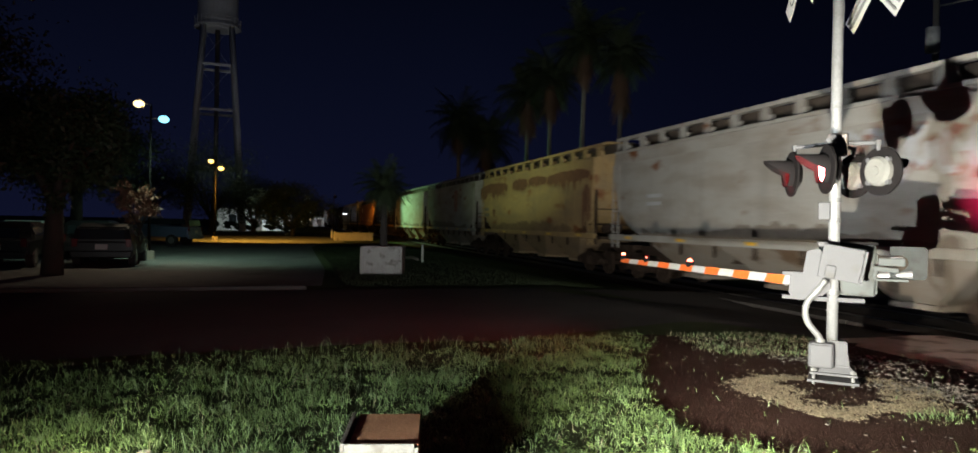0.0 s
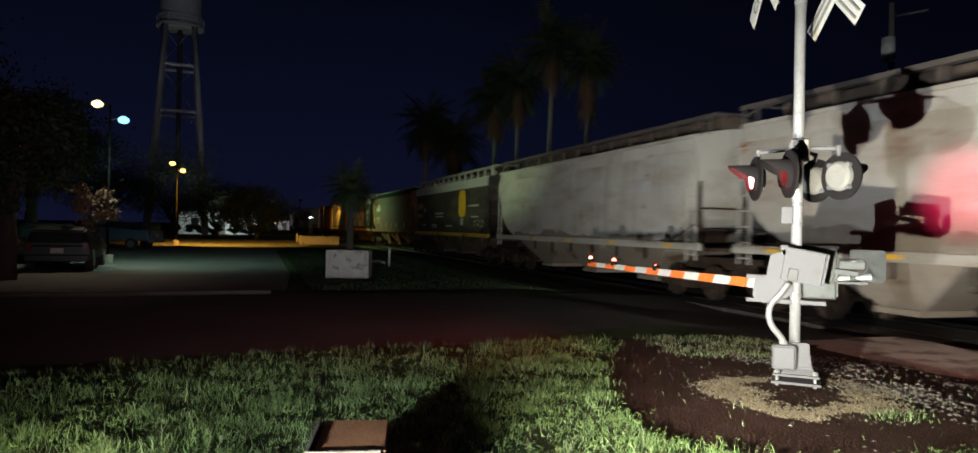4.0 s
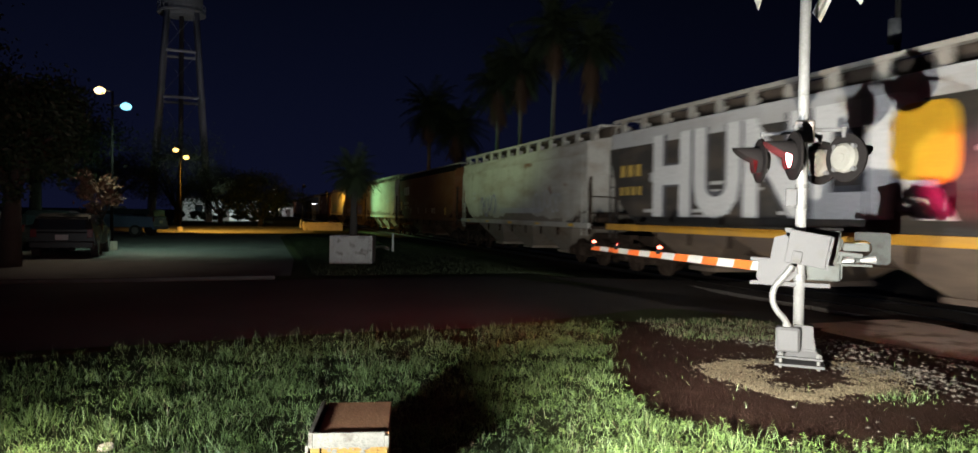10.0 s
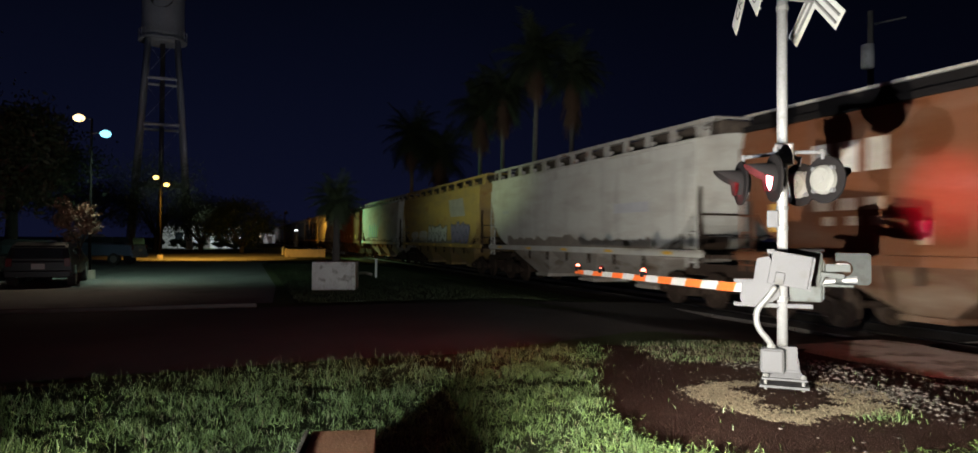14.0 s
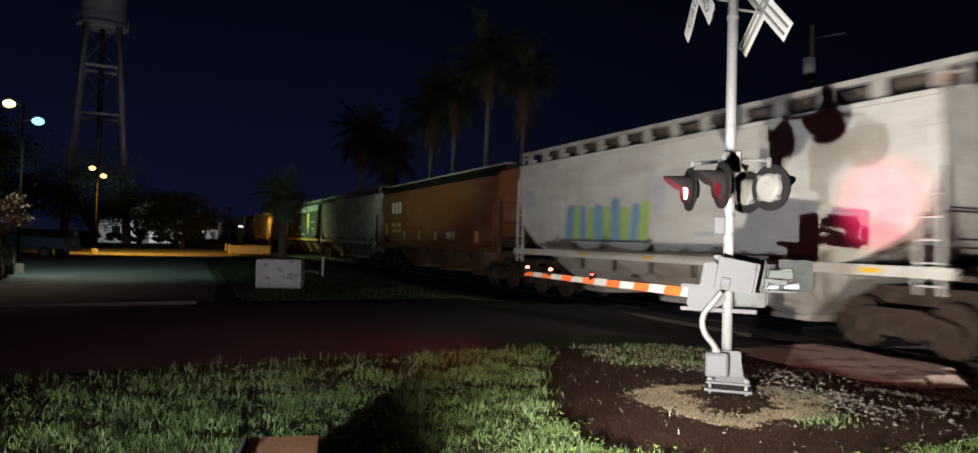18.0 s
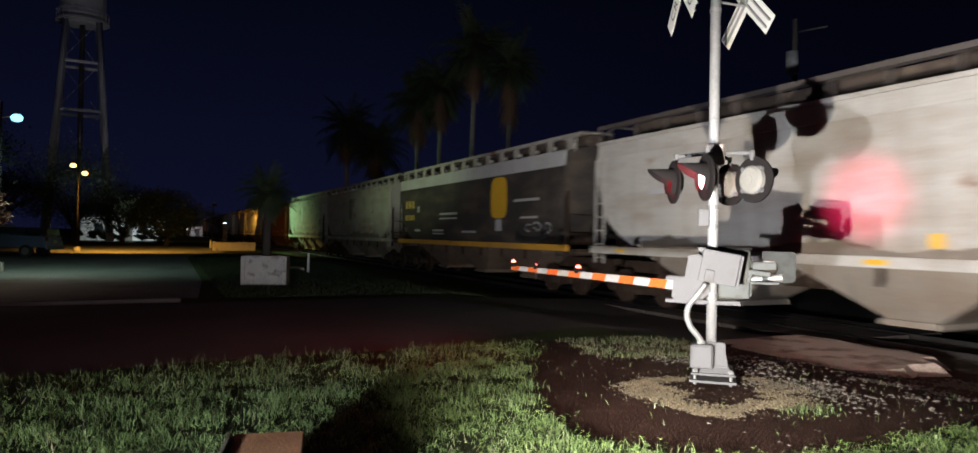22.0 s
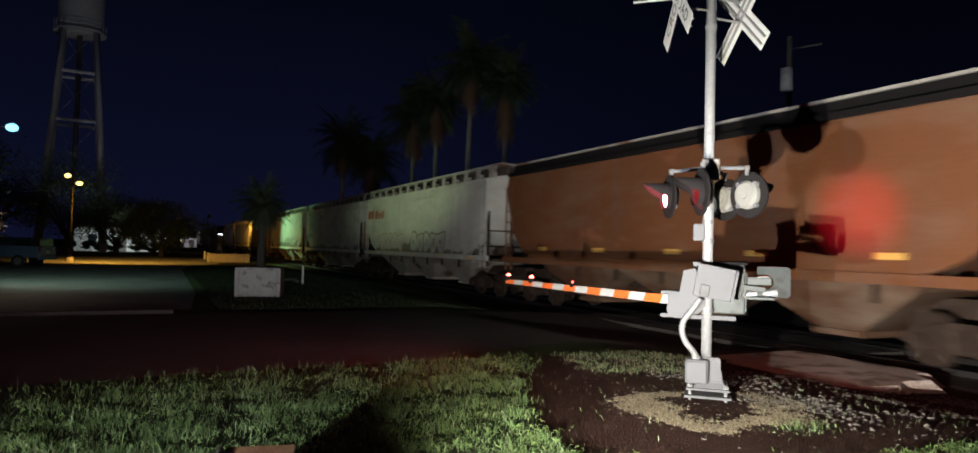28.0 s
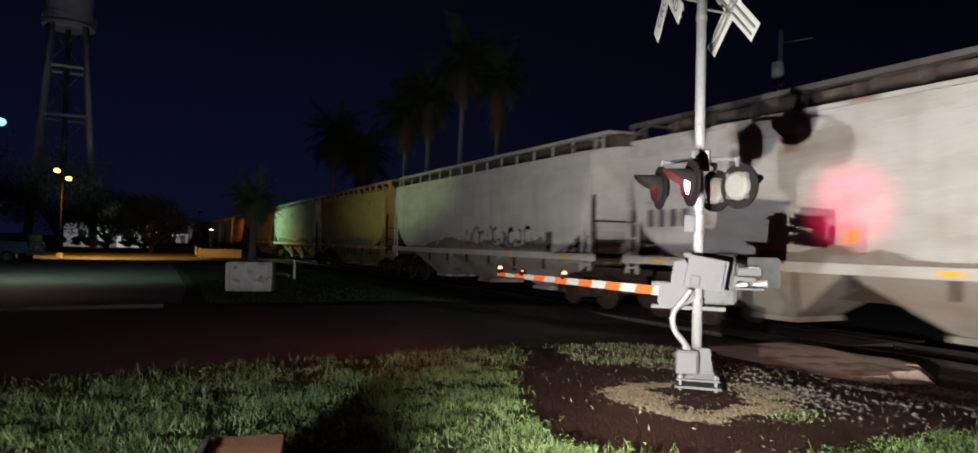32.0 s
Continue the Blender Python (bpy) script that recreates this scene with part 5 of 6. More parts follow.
for pos, phase in ((0.985, None), (0.80, 0), (0.52, 1)):
    p = ROOT_A.lerp(TIP_A, pos) + Vector((0, 0, 0.085))
    lamp = part("gate_lamp", box(B(), p.x, p.y, p.z - 0.02, 0.10, 0.10, 0.09, 0.012), "black", signal, "small red gate lamp")
    me = B()
    bmesh.ops.create_uvsphere(me, u_segments=14, v_segments=8, radius=0.042)
    me.faces.ensure_lookup_table()
    for f in me.faces:
        f.material_index = 0 if f.calc_center_median().z > 0.006 else 1
    bulb = part("lens", mesh_of(me, "lens", ("red_small", "red_lens"), True), None, lamp, "red lens")
    if phase is None:
        bulb.matrix_basis = Matrix.Translation(p + Vector((0, -0.01, 0.022)))
    else:
        blinkers.append((bulb, Matrix.Translation(p + Vector((0, -0.01, 0.022))), phase))
wire = part("hanging_wire", tube(B(), [ROOT_A + Vector((0.02, 0, 0)), ROOT_A + Vector((0.03, 0.02, -0.35)), ROOT_A + Vector((0.12, -0.05, -0.72)), Vector((-0.15, -0.1, 0.3))], 0.004, 5), "black", signal)

# gravel round the base and loose stones
rng = np.random.default_rng(4)


def stones(name, centres, sizes, material, label):
    """Many small angular stones in one mesh."""
    base = np.array([(1, 0, 0), (-1, 0, 0), (0, 1, 0), (0, -1, 0), (0, 0, 1), (0, 0, -0.6)])
    tri = np.array([(0, 2, 4), (2, 1, 4), (1, 3, 4), (3, 0, 4), (2, 0, 5), (1, 2, 5), (3, 1, 5), (0, 3, 5)])
    n = len(centres)
    v = base[None] * rng.uniform(0.6, 1.2, (n, 6, 1)) * np.asarray(sizes)[:, None, None] * np.array([1.15, 1, 0.5])
    a = rng.uniform(0, 6.28, n)
    c, s = np.cos(a)[:, None], np.sin(a)[:, None]
    vx, vy = v[..., 0] * c - v[..., 1] * s, v[..., 0] * s + v[..., 1] * c
    v = np.stack([vx, vy, v[..., 2]], -1) + np.asarray(centres)[:, None]
    f = (tri[None] + 6 * np.arange(n)[:, None, None]).reshape(-1, 3)
    return tagged(new(name, raw(name, v.reshape(-1, 3), f, material)), label, "gravel", "", "stuff")


def island_paint(name, a, b, rough=0.85):
    """A colour that varies from piece to piece of one mesh."""
    m = bpy.data.materials.new(name)
    n, l, p = nodes_of(m)
    g = n.new("ShaderNodeNewGeometry")
    mix = n.new("ShaderNodeMix")
    mix.data_type = "RGBA"
    mix.inputs["A"].default_value, mix.inputs["B"].default_value = rgba(a), rgba(b)
    l.new(g.outputs["Random Per Island"], mix.inputs["Factor"])
    nz = n.new("ShaderNodeTexNoise")
    nz.inputs["Scale"].default_value = 1.3
    co = n.new("ShaderNodeTexCoord")
    l.new(co.outputs["Object"], nz.inputs["Vector"])
    mix2 = n.new("ShaderNodeMix")
    mix2.data_type, mix2.blend_type = "RGBA", "OVERLAY"
    mix2.inputs["Factor"].default_value = 0.4
    l.new(mix.outputs["Result"], mix2.inputs["A"])
    l.new(nz.outputs["Fac"], mix2.inputs["B"])
    l.new(mix2.outputs["Result"], p.inputs["Base Color"])
    p.inputs["Roughness"].default_value = rough
    return m


M["gravel"] = island_paint("gravel", (0.055, 0.042, 0.024), (0.165, 0.132, 0.080))
M["rubble"] = island_paint("rubble", (0.036, 0.030, 0.024), (0.125, 0.108, 0.088))
n = 34000
ang, rad = rng.uniform(0, 6.28, n), np.sqrt(rng.uniform(0.02, 1.5, n))
gx, gy = 5.42 + rad * np.cos(ang) * 1.0, 5.74 + rad * np.sin(ang) * 0.98
wob = np.array([noise.noise((x * 1.6, y * 1.6, 7)) for x, y in zip(gx, gy)]) * 0.45 + np.array([noise.noise((x * 6, y * 6, 2)) for x, y in zip(gx, gy)]) * 0.2
dens = np.clip(1.35 - np.abs(rad + wob * 0.8 - 0.76) * 4.2, 0.015, 1) * np.where(gx > 5.9, 0.5, 1.0)
keep = (rng.uniform(0, 1, n) < dens) & ~((np.hypot(gx - 5.75, gy - 6.05) < 0.40) & (rng.uniform(0, 1, n) < 0.85))
gx, gy = gx[keep], gy[keep]
stones("gravel_ring", np.stack([gx, gy, np.full_like(gx, 0.006)], -1), rng.uniform(0.005, 0.015, len(gx)), "gravel", "ring of fine tan gravel round the signal base")
n = 22000
gx, gy = rng.uniform(5.9, 10.2, n), rng.uniform(4.1, 7.6, n)
dens = np.array([0.05 + 1.1 * noise.noise((x * 1.3, y * 1.3, 3)) for x, y in zip(gx, gy)])
keep = rng.uniform(0, 1, n) < np.clip(dens, 0.03, 0.9)
gx, gy = gx[keep], gy[keep]
stones("loose_stones", np.stack([gx, gy, [fall(x) + 0.004 for x in gx]], -1), 0.007 + 0.030 * rng.uniform(0, 1, len(gx)) ** 2.4, "rubble", "scatter of pale broken stones on the dark earth")
n = 420
gx, gy = rng.uniform(4.4, 10.5, n), rng.uniform(3.9, 9.0, n)
stones("grit", np.stack([gx, gy, [fall(x) for x in gx]], -1), rng.uniform(0.006, 0.022, n), "rubble", "thin scatter of grit on bare earth")


# ---- grass ----
def inside(px, py, poly):
    hit = np.zeros(len(px), bool)
    for (x0, y0), (x1, y1) in zip(poly, poly[1:] + poly[:1]):
        cross = ((y0 > py) != (y1 > py)) & (px < (x1 - x0) * (py - y0) / (y1 - y0 + 1e-12) + x0)
        hit ^= cross
    return hit


def blades(name, px, py, pz, high, wide, material, label, lean=0.6):
    n = len(px)
    a, b = rng.uniform(0, 6.28, n), rng.uniform(0, 6.28, n)
    h = high * rng.uniform(0.45, 1.25, n)
    l = h * lean * rng.uniform(0.1, 1.3, n)
    w = wide * rng.uniform(0.6, 1.3, n)
    dx, dy = np.cos(a) * w / 2, np.sin(a) * w / 2
    lx, ly = np.cos(b) * l, np.sin(b) * l
    P0 = np.stack([px - dx, py - dy, pz], -1)
    P1 = np.stack([px + dx, py + dy, pz], -1)
    P2 = np.stack([px + dx * 0.8 + lx * 0.35, py + dy * 0.8 + ly * 0.35, pz + h * 0.6], -1)
    P3 = np.stack([px - dx * 0.8 + lx * 0.35, py - dy * 0.8 + ly * 0.35, pz + h * 0.6], -1)
    P4 = np.stack([px + lx, py + ly, pz + h * np.clip(1.05 - l / h * 0.35, 0.5, 1)], -1)
    v = np.stack([P0, P1, P2, P3, P4], 1).reshape(-1, 3)
    k = 5 * np.arange(n)
    me = bpy.data.meshes.new(name)
    quads = np.stack([k, k + 1, k + 2, k + 3], -1)
    tris = np.stack([k + 3, k + 2, k + 4], -1)
    me.from_pydata(v.tolist(), [], quads.tolist() + tris.tolist())
    me.materials.append(M[material])
    return tagged(new(name, me), label, "grass", "", "stuff")


def leaf_paint(name, a, b):
    m = island_paint(name, a, b, 0.55)
    n, l, p = nodes_of(m)
    tr = n.new("ShaderNodeBsdfTranslucent")
    tr.inputs["Color"].default_value = rgba([c * 0.9 for c in b])
    add = n.new("ShaderNodeMixShader")
    add.inputs[0].default_value = 0.28
    out = n["Material Output"]
    l.new(p.outputs[0], add.inputs[1])
    l.new(tr.outputs[0], add.inputs[2])
    l.new(add.outputs[0], out.inputs["Surface"])
    return m


M["grass"] = leaf_paint("grass", (0.036, 0.064, 0.017), (0.112, 0.172, 0.054))
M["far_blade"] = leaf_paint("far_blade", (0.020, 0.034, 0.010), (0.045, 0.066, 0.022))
M["dry_grass"] = leaf_paint("dry_grass", (0.07, 0.062, 0.032), (0.16, 0.135, 0.08))
M["clover"] = leaf_paint("clover", (0.070, 0.118, 0.030), (0.155, 0.232, 0.062))


def scatter(n, x0, x1, y0, y1, poly, clump=0.0, seed=0.0):
    px, py = rng.uniform(x0, x1, n), rng.uniform(y0, y1, n)
    wx = np.array([noise.noise((x * 1.7, y * 1.7, 21)) for x, y in zip(px, py)]) * 0.22
    ok = inside(px + rng.normal(0, 0.07, n) + wx, py + rng.normal(0, 0.07, n) + wx, poly)
    edge = np.interp(px, [-6, -2.5, -1.1, 0.7, 5], [8.2, 8.6, 8.95, 9.4, 9.3])     # it thins out towards the street
    if y1 < 12:
        ok &= rng.uniform(0, 1, n) < np.clip((edge - py) / 2.4 + np.clip((px - 2.5) / 3, 0, 0.5), 0.10, 1)
    px, py = px[ok], py[ok]
    if clump:
        d = np.array([noise.noise((x * 2.2, y * 2.2, seed)) for x, y in zip(px, py)])
        d = d + np.array([noise.noise((x * 7.5, y * 7.5, seed + 3)) for x, y in zip(px, py)]) * 0.9
        ok = rng.uniform(-1, 1, len(px)) < d * 2 * clump + (1 - clump) - 0.25
        px, py = px[ok], py[ok]
    return px, py


VIEW = [(-2.6, 2.6), (1.0, 2.6), (9.5, 2.3), (10.4, 3.5), (7.6, 3.60), (5.45, 3.72), (4.3, 3.70), (3.86, 3.70), (3.6, 3.90), (3.44, 4.15), (3.32, 4.45), (3.16, 4.85), (3.15, 5.2), (3.32, 5.84), (3.72, 6.8), (4.15, 7.7), (4.6, 8.3), (5.0, 8.8), (5.0, 9.3), (2.4, 9.4), (0.7, 9.4), (-1.1, 8.95), (-2.5, 8.6), (-5.5, 8.2), (-5.5, 6.0)]
px, py = scatter(330000, -5.5, 10.4, 2.3, 9.4, VIEW, 0.7, 1.0)
tuft = np.array([noise.noise((x * 2.1, y * 2.1, 31)) + 0.75 * noise.noise((x * 5.5, y * 5.5, 5)) for x, y in zip(px, py)])
tall = 0.088 * (0.80 + 1.25 * tuft).clip(0.25, 1.9)
thin = rng.uniform(0, 1, len(px)) < np.clip(1.05 + 1.6 * tuft, 0.22, 1.0)     # bare patches between the tufts
px, py, tall = px[thin], py[thin], tall[thin]
blades("lawn_grass", px, py, np.full_like(px, 0.012), tall, 0.0062, "grass", "short rough green lawn grass", 1.3)
px, py = scatter(16000, -5.5, 10.4, 2.3, 9.4, VIEW, 0.8, 5.0)
blades("tall_grass", px, py, np.full_like(px, 0.012), 0.125, 0.0045, "grass", "longer loose grass blades in the lawn", 0.8)
px, py = scatter(2400, -5.5, 5.2, 8.3, 9.5, VIEW)
blades("edge_grass", px, py, np.full_like(px, 0.01), 0.15, 0.0045, "grass", "long grass at the edge of the street", 0.5)
px, py = scatter(5000, -5.5, 10.4, 2.3, 9.4, VIEW)
blades("dry_grass", px, py, np.full_like(px, 0.012), 0.10, 0.005, "dry_grass", "dry straw blades in the lawn", 1.2)
STRIP = [(5.3, 7.9), (6.3, 7.35), (7.7, 8.2), (7.9, 9.1), (6.7, 9.5), (5.7, 9.5)]
px, py = scatter(6000, 5.2, 8, 7.3, 9.6, STRIP, 0.6, 9.0)
blades("verge_grass", px, py, np.array([fall(x) for x in px]), 0.06, 0.006, "dry_grass", "sparse dusty grass on the verge", 0.9)
px, py = scatter(5000, 5.2, 8, 7.3, 9.6, STRIP, 0.8, 2.0)
blades("verge_green", px, py, np.array([fall(x) for x in px]), 0.055, 0.006, "grass", "sparse green grass on the verge", 0.9)
px, py = rng.normal(5.6, 0.16, 160), rng.normal(4.75, 0.10, 160)
blades("weed_tuft", px, py, np.full_like(px, 0.0), 0.06, 0.006, "grass", "tuft of weeds on the bare earth", 0.9)
px, py = rng.uniform(3.9, 10, 260), rng.uniform(4.2, 9.0, 260)
blades("stray_grass", px, py, np.array([fall(x) for x in px]), 0.07, 0.006, "grass", "stray blades on the bare earth", 0.9)
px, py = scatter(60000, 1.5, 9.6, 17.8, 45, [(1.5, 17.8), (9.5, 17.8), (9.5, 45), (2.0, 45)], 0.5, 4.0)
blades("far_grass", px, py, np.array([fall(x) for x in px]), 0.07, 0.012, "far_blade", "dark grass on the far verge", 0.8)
# clover: three round leaflets on a short stalk
px, py = scatter(16000, -5.5, 9.5, 2.4, 9.0, VIEW, 0.9, 13.0)
qx, qy = scatter(20000, 1.2, 9.5, 2.4, 6.2, VIEW, 0.5, 17.0)
keep = rng.uniform(0, 1, len(qx)) < np.clip((qx - 1.2) / 2.5, 0, 1) * np.clip((6.2 - qy) / 2, 0, 1)
px, py = np.append(px, qx[keep]), np.append(py, qy[keep])
n = len(px)
base_a, zz, rr = rng.uniform(0, 6.28, n), rng.uniform(0.03, 0.09, n), rng.uniform(0.008, 0.014, n)
vv, ff = [], []
tiltx, tilty = rng.uniform(-0.6, 0.6, n), rng.uniform(-0.9, 0.4, n)
for q in range(3):
    a = base_a + q * 2.094
    cx, cy = np.cos(a), np.sin(a)
    for da, dr in ((0, 0.1), (0.55, 1.1), (0.25, 1.9), (-0.25, 1.9), (-0.55, 1.1)):
        ox, oy = np.cos(a + da) * rr * dr, np.sin(a + da) * rr * dr
        vv.append(np.stack([px + ox, py + oy, zz + ox * tiltx + oy * tilty], -1))
v = np.stack(vv, 1).reshape(-1, 3)
k = (15 * np.arange(n))[:, None] + 5 * np.arange(3)[None]
k = k.ravel()
me = bpy.data.meshes.new("clover")
me.from_pydata(v.tolist(), [], np.stack([k, k + 1, k + 2, k + 3, k + 4], -1).tolist())
me.materials.append(M["clover"])
tagged(new("clover", me), "low clover leaves in the lawn", "clover", "", "stuff")

# ---- wooden box on the lawn ----
crate = thing("wooden_box", "weathered wooden box with a white rim and brown top", "box", at=pose(0.565, 4.19, 0, 0, 0, -12) @ Matrix.Diagonal((1.055, 1.055, 0.862, 1)))
M["box_top"] = surface("box_top", (0.25, 0.125, 0.065), 0.9, spec=0.1, var=0.3, scale=5, fine=60, bump=0.3)
M["box_white"] = surface("box_white", (0.095, 0.088, 0.070), 0.8, spec=0.1, var=0.2, scale=6, fine=50, bump=0.4, dirt=(0.05, 0.04, 0.028), dirt_at=0.62)
M["box_wood"] = surface("box_wood", (0.14, 0.080, 0.020), 0.8, spec=0.1, var=0.3, scale=6, fine=50, bump=0.4)
part("lid", box(B(), 0.022, 0.010, 0.444, 0.372, 0.590, 0.018, 0.004), "box_top", crate, "brown board top")
for x, y, sx, sy, top in ((-0.198, 0, 0.022, 0.622, 0.464), (0.198, 0, 0.022, 0.622, 0.434), (0, -0.300, 0.374, 0.022, 0.459), (0, 0.300, 0.374, 0.022, 0.434)):
    part("rim_board", box(B(), x, y, (top + 0.360) / 2, sx, sy, top - 0.360, 0.004), "box_white", crate, "white painted rim board")
part("side_board", box(B(), -0.219, 0, 0.19, 0.018, 0.60, 0.37, 0.004), "box_white", crate)
for x, y, sx, sy in ((-0.177, -0.27, 0.05, 0.04), (0.177, -0.27, 0.05, 0.04), (-0.177, 0.27, 0.05, 0.04), (0.177, 0.27, 0.05, 0.04)):
    part("corner_post", box(B(), x, y, 0.19, sx, sy, 0.38, 0.004), "box_wood", crate)
part("front_panel", box(B(), 0, -0.262, 0.18, 0.30, 0.018, 0.35, 0.003), "box_wood", crate, "yellow board with flaking white paint")
rnd = random.Random(8)
for k in range(26):     # flaking paint left along the front board's upper edge
    flake = B()
    fx, fz = rnd.uniform(-0.13, 0.11), 0.355 - abs(rnd.gauss(0, 0.055))
    size = rnd.uniform(0.006, 0.022)
    ring = [flake.verts.new((fx + size * rnd.uniform(0.6, 1.3) * math.cos(q * 1.05), -0.2735 - 0.0002 * k, max(0.01, fz + size * rnd.uniform(0.6, 1.3) * math.sin(q * 1.05)))) for q in range(6)]
    flake.faces.new(ring)
    part("paint_flake", flake, "box_white", crate)
part("rear_panel", box(B(), 0, 0.262, 0.18, 0.30, 0.018, 0.35, 0.003), "box_wood", crate)
part("side_panel", box(B(), 0.199, 0, 0.18, 0.018, 0.49, 0.35, 0.003), "box_wood", crate)

# ---- added lamps and stands for the unseen sources that light the crossing ----
for at, to in ((FLOOD_1, AIM_1), (FLOOD_2, AIM_2)):
    fl = thing("unseen_light", "added black lamp on a low stand, for an unseen light source", "work light", "work lights on the lawn", at=pose(at[0], at[1], 0, 0, 0, math.degrees(math.atan2(to[1] - at[1], to[0] - at[0])) - 90))
    part("housing", box(B(), 0, -0.10, at[2], 0.22, 0.05, 0.13, 0.012), "black", fl)
    part("face", box(B(), 0, -0.066, at[2], 0.18, 0.004, 0.09), "white_light", fl, "glowing glass face")
    part("post", rod(B(), (0, -0.11, 0.12), (0, -0.11, at[2] - 0.08), 0.014, seg=8), "black", fl)
    for k in range(3):
        a = radians(90 + 120 * k)
        part("foot", rod(B(), (0, -0.11, 0.16), (0.2 * math.cos(a), -0.11 + 0.2 * math.sin(a), 0.012), 0.01, seg=6), "black", fl)


ground_light = thing("ground_light", "small dark ground light set in the grass", "ground light", at=pose(WELL[0] - 0.02, WELL[1] - 0.05, 0))
part("can", rod(B(), (0, 0, -0.02), (0, 0, 0.085), 0.085, 0.095, 20), "black", ground_light)
part("rim", disc(B(), (0, 0, 0.092), (0, 0, 1), 0.105, 0.014, 24), "black", ground_light)
part("lens", disc(B(), (0, 0, 0.102), (0, 0, 1), 0.07, 0.006, 20), "white_light", ground_light, "glowing lens")
flat_stone = thing("flat_stone", "small flat pale stone lying in the grass", "stone", at=pose(-0.93, 5.15, 0.03, 8, -6, 30))
bm = B()
rod(bm, (0, 0, -0.03), (0, 0, 0.02), 0.045, 0.034, 9)
for v in bm.verts:
    v.co.x *= 1.35
part("stone_body", bm, "concrete", flat_stone)

# ---- planter, marker post ----
planter = thing("planter", "square pale concrete planter with a small palm", "planter", at=pose(3.05, 22.55, 0, 0, 0, -14))
for x, y, sx, sy in ((-0.60, 0, 0.12, 1.32), (0.60, 0, 0.12, 1.32), (0, -0.60, 1.08, 0.12), (0, 0.60, 1.08, 0.12)):
    part("planter_wall", box(B(), x, y, 0.43, sx, sy, 0.90, 0.02), "planter_wall", planter)
part("planter_soil", box(B(), 0, 0, 0.78, 1.06, 1.06, 0.08), "soil", planter)


def frond(verts, faces, base, yaw, lift, long, wide, droop=0.7, seg=5, fan=False):
    """A palm frond: a drooping rib with leaflets, appended to verts and faces."""
    d = Vector((math.cos(yaw) * math.cos(lift), math.sin(yaw) * math.cos(lift), math.sin(lift)))
    side = Vector((-math.sin(yaw), math.cos(yaw), 0))
    p = Vector(base)
    pts = []
    for k in range(seg + 1):
        pts.append(p.copy())
        d = (d + Vector((0, 0, -droop / seg))).normalized()
        p = p + d * long / seg
    for k in range(1, seg + 1):
        w = wide * (0.35 + 0.65 * math.sin(math.pi * k / (seg + 0.6)))
        for s in (-1, 1):
            for q in range(3):
                r = pts[k - 1].lerp(pts[k], q / 3)
                tip = r + side * s * w + (pts[k] - pts[k - 1]) * 0.9 + Vector((0, 0, -w * 0.45))
                i = len(verts)
                verts += [r, r + (pts[k] - pts[k - 1]) * 0.22, tip]
                faces.append((i, i + 1, i + 2))


def palm(name, x, y, height, crown, skirt, label, seed, trunk_r=0.22, group="palms beyond the railway", parent=None, base=0.0):
    rnd = random.Random(seed)
    root = parent or thing(name, label, "palm tree", group, at=pose(x, y, fall(x)))
    steps, seg = 10, 10
    px = 0.0
    v, f = [], []
    for k in range(steps + 1):
        z = base + (height - base) * k / steps
        r = trunk_r * (1.3 - 0.55 * k / steps) * (1 + 0.05 * (k % 2))
        v += [(px + r * math.cos(a * math.tau / seg), r * math.sin(a * math.tau / seg), z) for a in range(seg)]
        prev = Vector((px, 0, z))
        px += rnd.uniform(-0.02, 0.03) * height / 10
        if k:
            f += [((k - 1) * seg + a, (k - 1) * seg + (a + 1) % seg, k * seg + (a + 1) % seg, k * seg + a) for a in range(seg)]
    part("trunk", raw("trunk", v, f, "palm_bark" if not parent else "bark", True), None, root)
    top = prev
    v, f = [], []
    for k in range(110 if parent else int(26 * max(1.7, min(3.5, crown)))):
        frond(v, f, top + Vector((0, 0, rnd.uniform(-0.2, 0.25) * crown)), rnd.uniform(0, 6.28), rnd.uniform(-0.5, 1.35), crown * rnd.uniform(0.75, 1.1), crown * 0.26, rnd.uniform(0.5, 1.6))
    part("crown", raw("crown", v, f, "leaf" if parent else "palm_leaf"), None, root, "dark fan fronds")
    if skirt:
        v, f = [], []
        for k in range(int(60 * skirt)):
            z = -rnd.uniform(0.0, 1.0) ** 0.8 * skirt * 2.2
            frond(v, f, top + Vector((0, 0, z)), rnd.uniform(0, 6.28), rnd.uniform(-1.45, -0.7), crown * rnd.uniform(0.45, 0.75), crown * 0.15, 0.8)
        part("dead_skirt", raw("dead_skirt", v, f, "dry_leaf"), None, root, "hanging dry tan fronds")
    return root


palm("palm", 0, 0, 2.75, 0.95, 0, "", 3, 0.10, parent=planter, base=0.74)
for i, (x, y, h, c, s) in enumerate(((24.9, 56.8, 18.3, 3.7, 0.9), (27.9, 55.4, 16.9, 3.4, 1.7), (24.5, 63.4, 16.4, 3.6, 1.1), (23.0, 66.0, 15.0, 3.6, 1.1), (18.9, 77.7, 13.6, 3.9, 0.7), (22.0, 76.8, 11.6, 4.0, 0.8))):
    palm("palm_tree", x, y, h, c, s, "tall fan palm with a skirt of dry fronds" if s > 1 else "tall slender fan palm in the dark", 20 + i)

